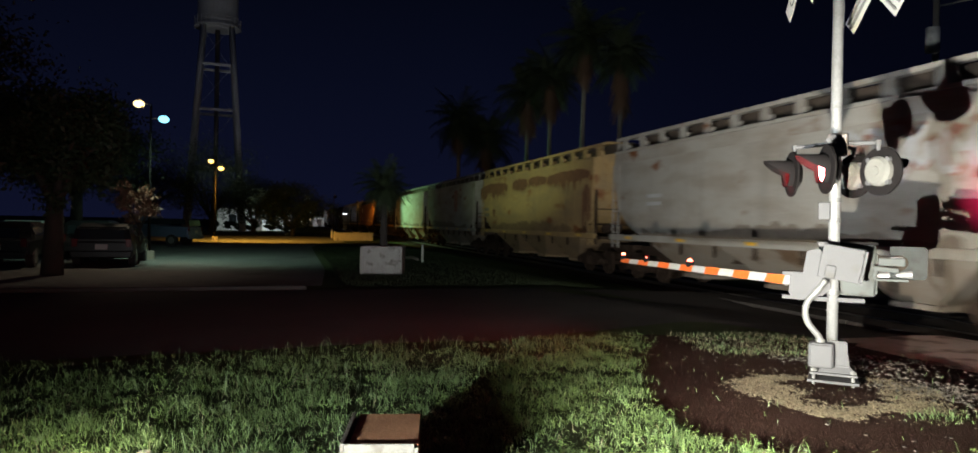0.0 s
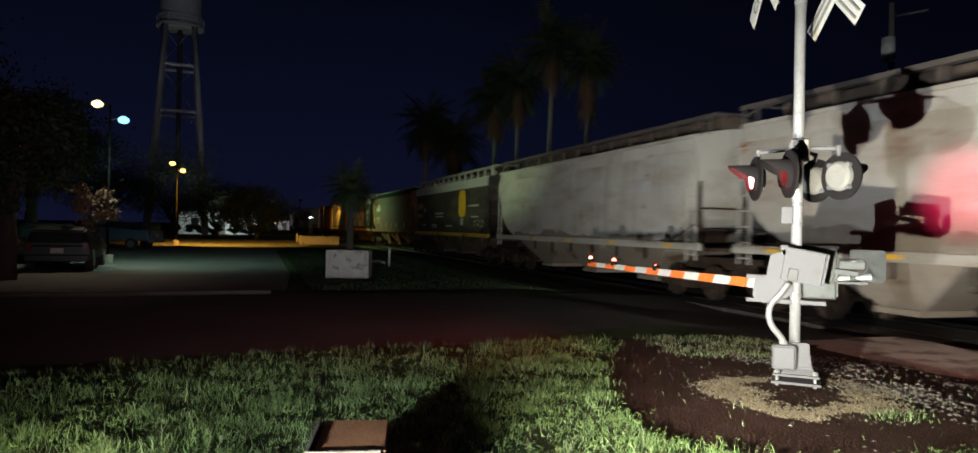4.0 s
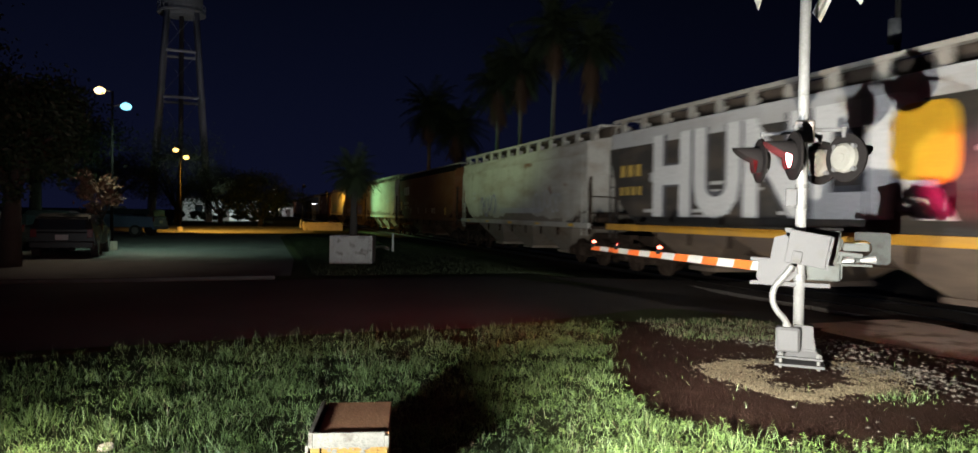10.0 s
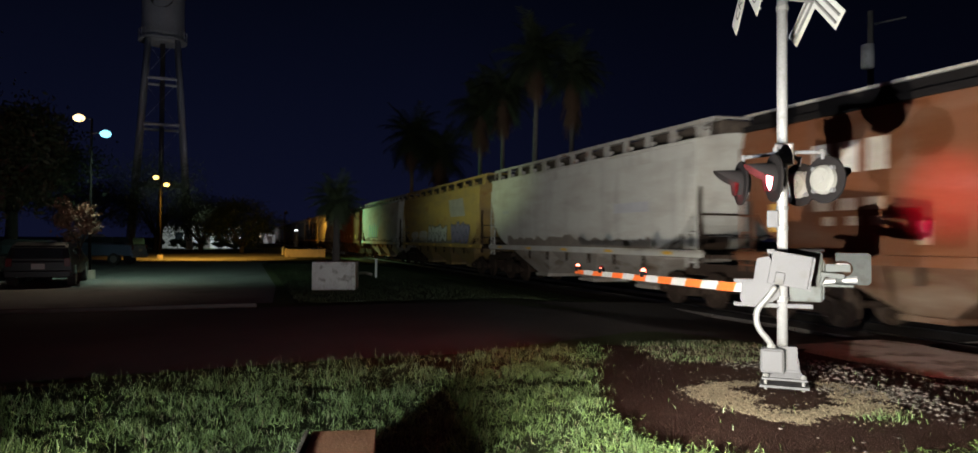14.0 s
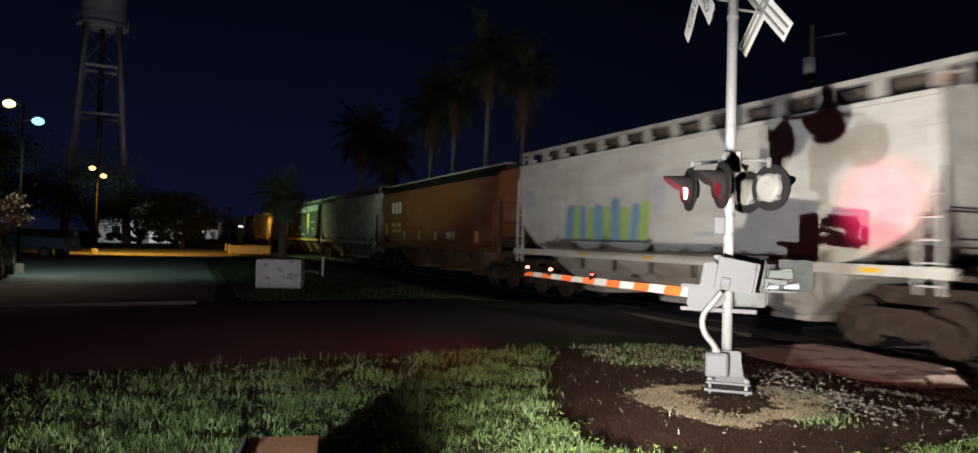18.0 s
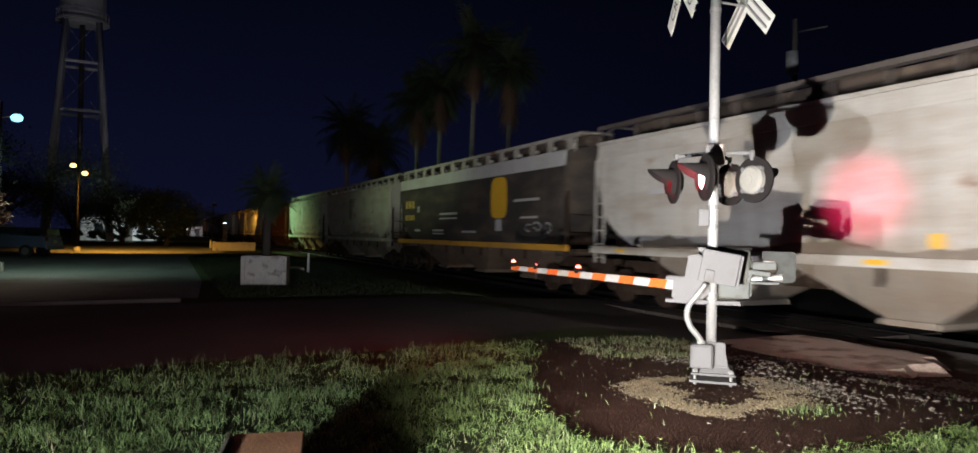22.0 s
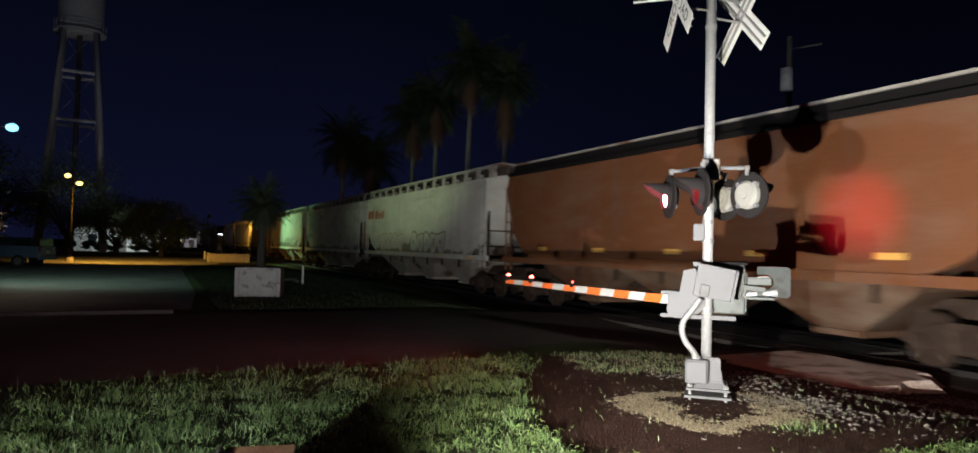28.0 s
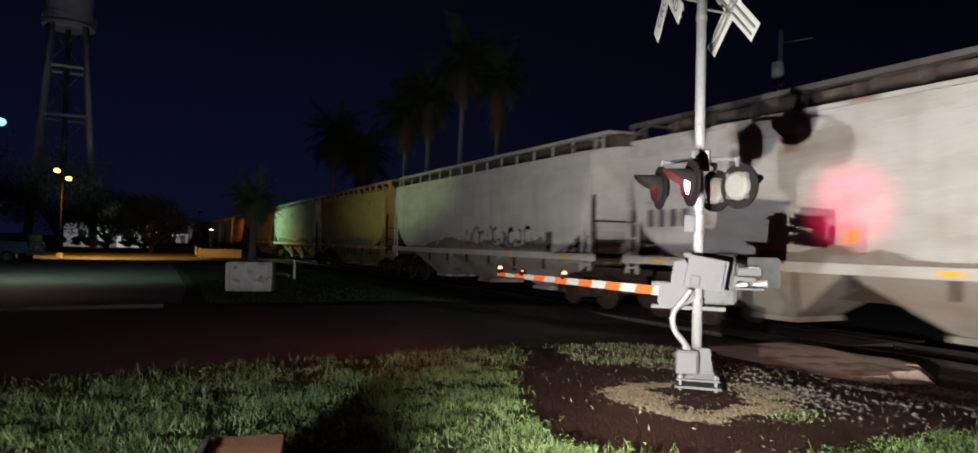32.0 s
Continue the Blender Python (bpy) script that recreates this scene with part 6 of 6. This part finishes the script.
post = thing("marker_post", "short white plastic marker post in the grass", "marker post", at=pose(5.5, 28.6, 0))
part("post", rod(B(), (0, 0, 0), (0, 0, 0.72), 0.05, 0.045, 10), "white_wall", post)
part("cap", disc(B(), (0, 0, 0.73), (0, 0, 1), 0.055, 0.05, 10), "white_wall", post)
valve = thing("pipe_outlet", "low pale pipe bend rising from the grass", "pipe", at=pose(4.9, 27.9, 0))
part("pipe", tube(B(), [(-0.35, 0, 0), (-0.35, 0, 0.22), (0.05, 0, 0.24), (0.3, 0, 0.16)], 0.06, 10), "concrete", valve, smooth=True)
part("flange", disc(B(), (-0.35, 0, 0.05), (0, 0, 1), 0.11, 0.05, 12), "concrete", valve)


# ---- street lamps ----
def street_lamp(x, y, heads, label):
    root = thing("street_lamp", label, "street lamp", "lit street lamps", at=pose(x, y, 0))
    top = max(h[2] for h in heads) - 0.05
    part("footing", rod(B(), (0, 0, 0), (0, 0, 0.35), 0.22, 0.20, 14), "concrete", root)
    part("pole", rod(B(), (0, 0, 0.35), (0, 0, top), 0.06, 0.04, 12), "black", root, smooth=True)
    for hx, hy, hz, glow in heads:
        part("bracket", rod(B(), (0, 0, hz - 0.08), (hx - x, hy - y, hz), 0.025, seg=8), "galv", root)
        head = part("lamp_head", rod(B(), (hx - x, hy - y, hz - 0.02), (hx - x, hy - y, hz + 0.12), 0.10, 0.05, 14), "galv", root)
        bm = B()
        bmesh.ops.create_uvsphere(bm, u_segments=14, v_segments=8, radius=0.20, matrix=Matrix.Translation((hx - x, hy - y, hz - 0.08)) @ Matrix.Diagonal((1, 1, 0.72, 1)))
        part("globe", bm, glow, head, "glowing lamp globe", True)


street_lamp(-5.15, 30.1, [(-5.55, 29.9, 6.15, "warm"), (-4.65, 29.9, 5.60, "mercury")], "tall pole with a warm and a bluish white lamp")
street_lamp(-4.98, 55.1, [(-5.30, 55.0, 5.95, "sodium"), (-4.60, 55.0, 5.45, "sodium")], "pole with two yellow sodium lamps")

street_lamp(4.6, 70.2, [(4.7, 70.0, 4.1, "black")], "dark pole with a shielded lamp")
# ---- water tower ----
tower = thing("water_tower", "tall pale municipal water tower on braced legs", "water tower", at=pose(-9.2, 102.0, 0, 0, 0, 5))


def leg_at(k, z):
    r = 5.0 - 0.090 * z
    a = radians(45 + 90 * k)
    return Vector((r * math.cos(a), r * math.sin(a), z))


for k in range(4):
    part("leg", rod(B(), leg_at(k, 0), leg_at(k, 27.7), 0.42, 0.36, 10), "tower", tower, smooth=True)
    for z in (8.5, 16.2, 22.3):
        part("strut", rod(B(), leg_at(k, z), leg_at(k + 1, z), 0.20, seg=8), "tower", tower)
    for z0, z1 in ((8.5, 16.2), (16.2, 22.3), (22.3, 27.6)):
        part("tie_rod", rod(B(), leg_at(k, z0), leg_at(k + 1, z1), 0.025, seg=5), "tower", tower)
part("riser_pipe", rod(B(), (0, 0, 0), (0, 0, 27.7), 0.30, seg=12), "steel", tower, smooth=True)
tank = part("tank", rod(rod(B(), (0, 0, 27.9), (0, 0, 36.0), 2.62, seg=36), (0, 0, 36.0), (0, 0, 37.2), 2.62, 0.2, 36), "tower", tower)
part("tank_bottom", rod(B(), (0, 0, 27.35), (0, 0, 27.9), 1.6, 2.62, 36), "tower", tower)
part("balcony", rod(B(), (0, 0, 27.55), (0, 0, 27.8), 3.0, seg=36), "tower", tower)
bm = B()
for k in range(24):
    a = k * math.tau / 24
    rod(bm, (2.95 * math.cos(a), 2.95 * math.sin(a), 27.8), (2.95 * math.cos(a), 2.95 * math.sin(a), 28.8), 0.04, seg=5)
    b2 = (k + 1) * math.tau / 24
    for z in (28.3, 28.8):
        rod(bm, (2.95 * math.cos(a), 2.95 * math.sin(a), z), (2.95 * math.cos(b2), 2.95 * math.sin(b2), z), 0.04, seg=5)
part("railing", bm, "tower", tower)
bm = B()
pts = []
for k in range(24):
    a = k * math.tau / 24
    u, w = 1.55 * math.cos(a), 1.55 * math.sin(a)
    ang = -1.68 + u / 2.66
    pts.append(bm.verts.new((2.66 * math.cos(ang), 2.66 * math.sin(ang), 33.0 + w)))
bm.faces.new(pts)
part("emblem", bm, "steel", tank, "dark round emblem")
# added fill in place of the town's stray light on the tower; no fixture
spot("tower_light", (-4, 70, 1.0), (-9.2, 102, 27), 3800, (0.9, 0.93, 1.0), 56, 0.7, 0.2)


# ---- trees ----
def leaf_cloud(n, centre, radii, size, seed):
    """Leaf quads, thick in clumps, with gaps between."""
    r = np.random.default_rng(seed)
    clumps = r.normal(0, 1, (max(6, n // 160), 3))
    clumps /= np.linalg.norm(clumps, axis=1)[:, None] + 1e-9
    clumps *= r.uniform(0.35, 1.0, (len(clumps), 1))
    c = clumps[r.integers(0, len(clumps), n)] + r.normal(0, 0.13, (n, 3))
    c = c * np.array(radii) + np.array(centre)
    u = r.normal(0, 1, (n, 3))
    u /= np.linalg.norm(u, axis=1)[:, None]
    w = np.cross(u, r.normal(0, 1, (n, 3)))
    w /= np.linalg.norm(w, axis=1)[:, None] + 1e-9
    s = size * r.uniform(0.6, 1.4, (n, 1))
    v = np.stack([c - u * s, c + w * s * 0.45, c + u * s, c - w * s * 0.45], 1).reshape(-1, 3)
    k = 4 * np.arange(n)
    return v, np.stack([k, k + 1, k + 2, k + 3], -1)


def tree(x, y, height, spread, label, seed, leaves=9000, material="leaf", trunk=0.28, low=0.38):
    rnd = random.Random(seed)
    root = thing("tree", label, "tree", "trees by the parking area", at=pose(x, y, 0))
    bm = B()
    fork = height * low
    rod(bm, (0, 0, -0.05), (0.05, 0, fork), trunk, trunk * 0.7, 10)
    part("trunk", bm, "bark", root, smooth=True)
    for k in range(6):
        a = k * 1.05 + rnd.uniform(-0.3, 0.3)
        mid = Vector((math.cos(a) * spread * 0.35, math.sin(a) * spread * 0.35, fork + (height - fork) * 0.35))
        end = Vector((math.cos(a) * spread * 0.72, math.sin(a) * spread * 0.72, fork + (height - fork) * rnd.uniform(0.45, 0.8)))
        bm = B()
        rod(bm, (0.05, 0, fork - 0.1), mid, trunk * 0.5, trunk * 0.32, 8)
        rod(bm, mid, end, trunk * 0.32, trunk * 0.10, 8)
        part("limb", bm, "bark", root, smooth=True)
    v, f = leaf_cloud(leaves, (0, 0, fork + (height - fork) * 0.52), (spread, spread, (height - fork) * 0.52), 0.085, seed)
    part("crown", raw("crown", v, f, material), None, root, "dense dark leaves")
    return root


tree(-6.2, 21.9, 5.3, 1.75, "dark shade tree with a thick trunk", 31, 16000, trunk=0.30)
tree(-11.5, 25.5, 8.5, 4.6, "broad dark shade tree", 32, 18000)
tree(-9.2, 36.0, 7.2, 3.6, "broad dark shade tree", 33, 14000)
tree(-11.6, 45.0, 7.6, 3.6, "broad dark shade tree", 34, 14000)
tree(-3.6, 88.0, 6.4, 4.6, "broad dark tree beyond the street lamps", 35, 22000, trunk=0.3, low=0.14)
tree(0.8, 78.0, 5.4, 4.4, "broad dark tree beyond the street lamps", 36, 22000, trunk=0.3, low=0.14)
tree(-8.2, 86.0, 10.5, 5.6, "tall dark tree in front of the water tower", 40, 22000, trunk=0.3, low=0.16)
tree(-12.0, 70.0, 6.5, 5.0, "broad dark tree beyond the street lamps", 37, 13000)
tree(-17.0, 40.0, 9.0, 5.0, "broad dark shade tree", 38, 14000)
tree(-5.0, 27.2, 2.9, 0.95, "small slender tree with reddish leaves near the lamp", 39, 2000, "dry_leaf", 0.05, 0.45)
tree(11.0, 150.0, 6.0, 5.0, "low dark tree far down the line", 41, 2500)
tree(3.0, 170.0, 7.0, 7.0, "low dark tree far down the line", 42, 2500)
tree(-4.0, 190.0, 7.0, 8.0, "low dark tree far down the line", 43, 2500)


# ---- parked vehicles ----
def car_shape(name, label, x, y, turn, paint, tall=1.45, long=4.5, wide=1.8, wagon=False, truck=False):
    root = thing(name, label, "car", "parked cars", at=pose(x, y, 0, 0, 0, turn))
    h = wide / 2
    belt = tall * 0.60
    if truck:
        prof = [(-0.5, 0.30), (-0.5, 0.62), (-0.1, 0.66), (-0.02, 0.98), (0.20, 0.99), (0.30, 0.66), (0.49, 0.60), (0.5, 0.30)]
    elif wagon:
        prof = [(-0.5, 0.25), (-0.5, 0.60), (-0.47, 0.92), (-0.38, 1.0), (0.08, 1.0), (0.24, 0.66), (0.47, 0.58), (0.5, 0.25)]
    else:
        prof = [(-0.5, 0.25), (-0.5, 0.60), (-0.36, 0.64), (-0.22, 0.98), (0.08, 1.0), (0.24, 0.66), (0.47, 0.56), (0.5, 0.25)]
    bm = B()
    loops = []
    for s, w in ((-1, 1.0), (1, 1.0)):
        loops.append([bm.verts.new((s * h * (1.0 if z < 0.7 else 0.80), yy * long, z * tall)) for yy, z in prof])
    n = len(prof)
    bm.faces.new(loops[0])
    bm.faces.new(loops[1][::-1])
    for i in range(n):
        j = (i + 1) % n
        bm.faces.new((loops[0][i], loops[1][i], loops[1][j], loops[0][j]))
    bmesh.ops.recalc_face_normals(bm, faces=bm.faces[:])
    bmesh.ops.bevel(bm, geom=bm.edges[:], offset=0.06, segments=2, affect="EDGES")
    body = part("body", bm, paint, root)
    part("rear_window", box(B(), 0, -long * 0.487, tall * 0.76, h * 1.4, 0.03, tall * 0.22, 0.01, Matrix.Rotation(radians(-8), 4, "X")), "glass", body)
    for s in (-1, 1):
        part("side_window", box(B(), s * h * 0.90, -0.08 * long, tall * 0.80, 0.03, long * 0.42, tall * 0.20, 0.01, Matrix.Rotation(radians(-s * 22), 4, "Y")), "glass", body)
        part("tail_lamp", box(B(), s * h * 0.84, -long * 0.502, tall * 0.56, 0.16, 0.03, 0.26, 0.01), "tail_lens", body)
        for yy in (-0.31, 0.31):
            wheel = part("wheel", disc(B(), (s * (h - 0.10), yy * long, 0.34), (1, 0, 0), 0.34, 0.22, 22), "tyre", root)
            part("rim", disc(B(), (s * (h + 0.015), yy * long, 0.34), (1, 0, 0), 0.2, 0.012, 14), "galv", wheel)
    part("bumper", box(B(), 0, -long * 0.505, tall * 0.30, wide * 0.96, 0.12, 0.22, 0.03), paint, body)
    part("plate", box(B(), 0.0, -long * 0.512, tall * 0.47, 0.36, 0.02, 0.17), "sign_white", body, "pale blank plate")
    return root


M["car_dark"] = surface("car_dark", (0.006, 0.006, 0.007), 0.4, 0.2, var=0.2, bump=0)
M["car_white"] = surface("car_white", (0.55, 0.56, 0.58), 0.3, 0.0, var=0.08, bump=0)
M["car_blue"] = surface("car_blue", (0.10, 0.14, 0.22), 0.3, 0.2, var=0.1, bump=0)
car_shape("parked_estate_car", "dark estate car parked facing away", -5.9, 27.6, 4, "car_dark", 1.42, 4.6, 1.85, True)
car_shape("parked_car", "pale sedan parked under the trees", -10.4, 33.0, 80, "car_white")
car_shape("parked_car", "dark sedan parked under the trees", -8.6, 26.5, 5, "car_dark")
car_shape("parked_pickup", "pale blue pickup truck parked on the lot", -7.6, 46.0, 70, "car_blue", 1.8, 5.2, 1.9, False, True)
car_shape("parked_car", "white sedan parked behind the trees", -10.6, 45.0, 85, "car_white")
car_shape("parked_car", "dark sedan parked on the lot", -7.6, 31.5, 12, "car_dark", 1.5)


# ---- far buildings, poles and lights ----
def building(x, y, w, d, h, label, windows=4):
    root = thing("building", label, "building", "far buildings", at=pose(x, y, 0))
    part("wall", box(B(), 0, 0, h / 2, w, d, h), "white_wall", root)
    part("roof", box(B(), 0, 0, h + 0.12, w + 0.5, d + 0.5, 0.24, 0.03), "steel", root)
    for k in range(windows):
        xx = -w / 2 + w * (k + 0.5) / windows
        win = part("window", box(B(), xx, -d / 2 - 0.02, h * 0.55, 1.0, 0.05, 1.1), "glass", root)
        part("sill", box(B(), xx, -d / 2 - 0.06, h * 0.55 - 0.6, 1.2, 0.12, 0.08), "concrete", win)
    part("door", box(B(), w * 0.08, -d / 2 - 0.03, 1.05, 1.0, 0.06, 2.1), "steel", root)
    return root


building(-4.6, 112.0, 11.0, 6.0, 3.2, "long low white building behind the trees", 2)
# unseen fill spot added before the building to brighten its wall
spot("wall_lamp_light", (-2.5, 104.0, 4.0), (-4.6, 110.0, 1.4), 1300, (0.85, 1.0, 0.97), 130, 0.5, 0.1)
building(10.5, 260.0, 9.0, 6.0, 4.0, "small pale building far down the line", 2)


hedge = thing("hedge", "low dark clipped hedge before the white building", "hedge", at=pose(-4.6, 104.5, 0))
for k in range(5):
    v, f = leaf_cloud(1500, (-5.2 + 2.6 * k, 0, 0.8), (1.5, 0.7, 0.9), 0.16, 60 + k)
    part("bush", raw("bush", v, f, "leaf"), None, hedge)
    part("stem", rod(B(), (-5.2 + 2.6 * k, 0, -0.02), (-5.2 + 2.6 * k, 0, 0.6), 0.06, 0.04, 6), "bark", hedge)


def utility_pole(x, y, h, label, cross=True, drum=False, r=0.15):
    root = thing("utility_pole", label, "utility pole", "utility poles", at=pose(x, y, fall(x)))
    part("pole", rod(B(), (0, 0, 0), (0, 0, h), r * 1.2, r * 0.8, 10), "bark" if not drum else "palm_bark", root, smooth=True)
    if cross:
        for dz in (0.5, 1.5):
            part("cross_arm", box(B(), 0, 0, h - dz, 2.4, 0.1, 0.12), "palm_bark", root)
            for k in (-1, 1):
                part("insulator", rod(B(), (k * 1.0, 0, h - dz + 0.06), (k * 1.0, 0, h - dz + 0.25), 0.05, seg=8), "concrete", root)
    if drum:
        part("transformer", rod(B(), (-0.45, -0.25, h - 2.6), (-0.45, -0.25, h - 1.6), 0.27, seg=16), "white_wall", root, "pale grey transformer can", True)
        part("street_arm", rod(B(), (0, 0, h - 0.6), (1.6, -0.4, h - 0.2), 0.04, seg=8), "galv", root)
    return root


utility_pole(26.0, 22.8, 12.0, "dark utility pole with a pale transformer", False, True)
utility_pole(7.3, 230.0, 12.8, "utility pole far down the line")
utility_pole(5.8, 205.0, 9.0, "utility pole far down the line")
street_lamp(9.1, 92.2, [(9.0, 92.0, 4.2, "black")], "thin pole with a shielded lamp beside the track")
utility_pole(10.0, 300.0, 12.0, "utility pole far down the line")
for i, (x, y, z, s, m) in enumerate(((7.55, 200, 4.2, 0.16, "red_small"), (2.96, 200, 2.4, 0.27, "white_light"), (3.6, 215, 1.7, 0.14, "white_light"), (5.0, 214, 1.5, 0.12, "white_light"), (9.5, 120, 2.85, 0.08, "white_light"), (9.75, 120, 2.9, 0.10, "white_light"), (10.0, 120, 2.85, 0.08, "white_light"), (1.6, 200, 1.5, 0.12, "white_light"), (8.2, 240, 2.0, 0.14, "warm"))):
    root = thing("far_lamp", "small far-off lamp down the line", "lamp", "far lamps", at=pose(x, y, 0))
    part("lamp_post", rod(B(), (0, 0, 0), (0, 0, z), 0.05, seg=6), "galv", root)
    bm = B()
    bmesh.ops.create_uvsphere(bm, u_segments=8, v_segments=6, radius=s, matrix=Matrix.Translation((0, 0, z)))
    part("glowing_bulb", bm, m, root, "glowing bulb", True)
for x, y, h in ((4.3, 68.0, 0.75), (4.75, 70.0, 0.6)):
    bollard = thing("bollard", "short pale post beside the street", "bollard", "pale posts", at=pose(x, y, 0))
    part("post", rod(B(), (0, 0, 0), (0, 0, h), 0.08, seg=10), "white_wall", bollard)
    part("cap", disc(B(), (0, 0, h + 0.02), (0, 0, 1), 0.09, 0.05, 10), "white_wall", bollard)


gantry = thing("signal_gantry", "pale steel frame of two posts beside the line", "gantry", at=pose(5.55, 200.0, 0))
for x in (0.0, 1.5):
    part("post", rod(B(), (x, 0, 0), (x, 0, 7.0), 0.20, 0.16, 10), "white_wall", gantry, smooth=True)
part("beam", box(B(), 0.75, 0, 6.1, 1.5, 0.25, 0.35, 0.02), "white_wall", gantry)
part("cabinet", box(B(), 0.45, 0, 7.6, 0.8, 0.5, 0.8, 0.03), "white_wall", gantry)
part("bracket", rod(B(), (0.0, 0, 6.9), (0.45, 0, 7.4), 0.06, seg=6), "white_wall", gantry)
spot("yard_lamp_light", (2.96, 199.0, 3.0), (6.4, 201.5, 4.5), 1500, (0.88, 0.94, 1.0), 100, 0.7, 0.1)
building(9.4, 207.0, 3.0, 3.0, 2.6, "small pale shed beside the line", 1)
wall_block = thing("low_wall", "low pale concrete wall at the end of the side street", "wall", at=pose(5.65, 60.6, 0, 0, 0, 6))
part("wall_body", box(B(), 0, 0, 0.30, 3.3, 0.45, 0.64, 0.03), "concrete", wall_block)
part("coping", box(B(), 0, 0, 0.65, 3.4, 0.55, 0.07, 0.015), "concrete", wall_block)
# unseen lamp and its beam, added behind the train to brighten the palms
street_lamp(18.0, 47.2, [(18.0, 47.0, 4.6, "white_light")], "added low lamp hidden behind the train to light the palms")
spot("street_lamp_light", (18.3, 47.3, 4.75), (25.5, 58.0, 13.0), 400, (0.92, 0.96, 1.0), 80, 0.8, 0.12)


# ---- what moves ----
def motions():
    for i, car in enumerate(cars):
        y = (U0[i] + U0[i + 1]) / 2
        walk(car, [(t, pose(TRACK, y - gone(t), RAIL_TOP)) for t in range(0, 33, 2)])
    # wheels roll with the train: each row less than a quarter turn
    for dy, group in wheelsets.items():
        first = group[0]
        step = 0.1 / 1.5
        rows = []
        for k in range(int(32 / step) + 1):
            t = k * step
            rows.append((t, pose(0, dy, WHEEL_R) @ Matrix.Rotation(gone(t) / WHEEL_R, 4, "X")))
        walk(first, rows)
        slot, action = first.animation_data.action_slot, first.animation_data.action
        for w in group[1:]:
            w.rotation_mode = "QUATERNION"
            w.animation_data_create()
            w.animation_data.action = action
            w.animation_data.action_slot = slot
    # lamps flash in turn: lit for half of each 1.095 s
    period, start = 1.095, 6.79 - 7 * 1.095
    for lens, rest, phase in blinkers:
        rows = [(0.0, None)]
        times = [0.0]
        state = lambda t: ((t - start) % period < period / 2) == (phase == 0)
        rows = [(0.0, 0.0 if state(0.0) else 180.0)]
        k = 0
        while True:
            t = start + k * period / 2
            k += 1
            if t <= 0.1:
                continue
            if t >= 31.9:
                break
            lit = ((k - 1) % 2 == 0) == (phase == 0)
            a0, a1 = (180.0, 360.0) if lit else (0.0, 180.0)
            rows += [(t - 0.067 + j / 30, (a0 + (a1 - a0) * j / 4) % 360) for j in range(5)]
        rows.append((32.0, rows[-1][1]))
        walk(lens, [(t, rest @ Matrix.Rotation(radians(a), 4, "X")) for t, a in rows])


motions()
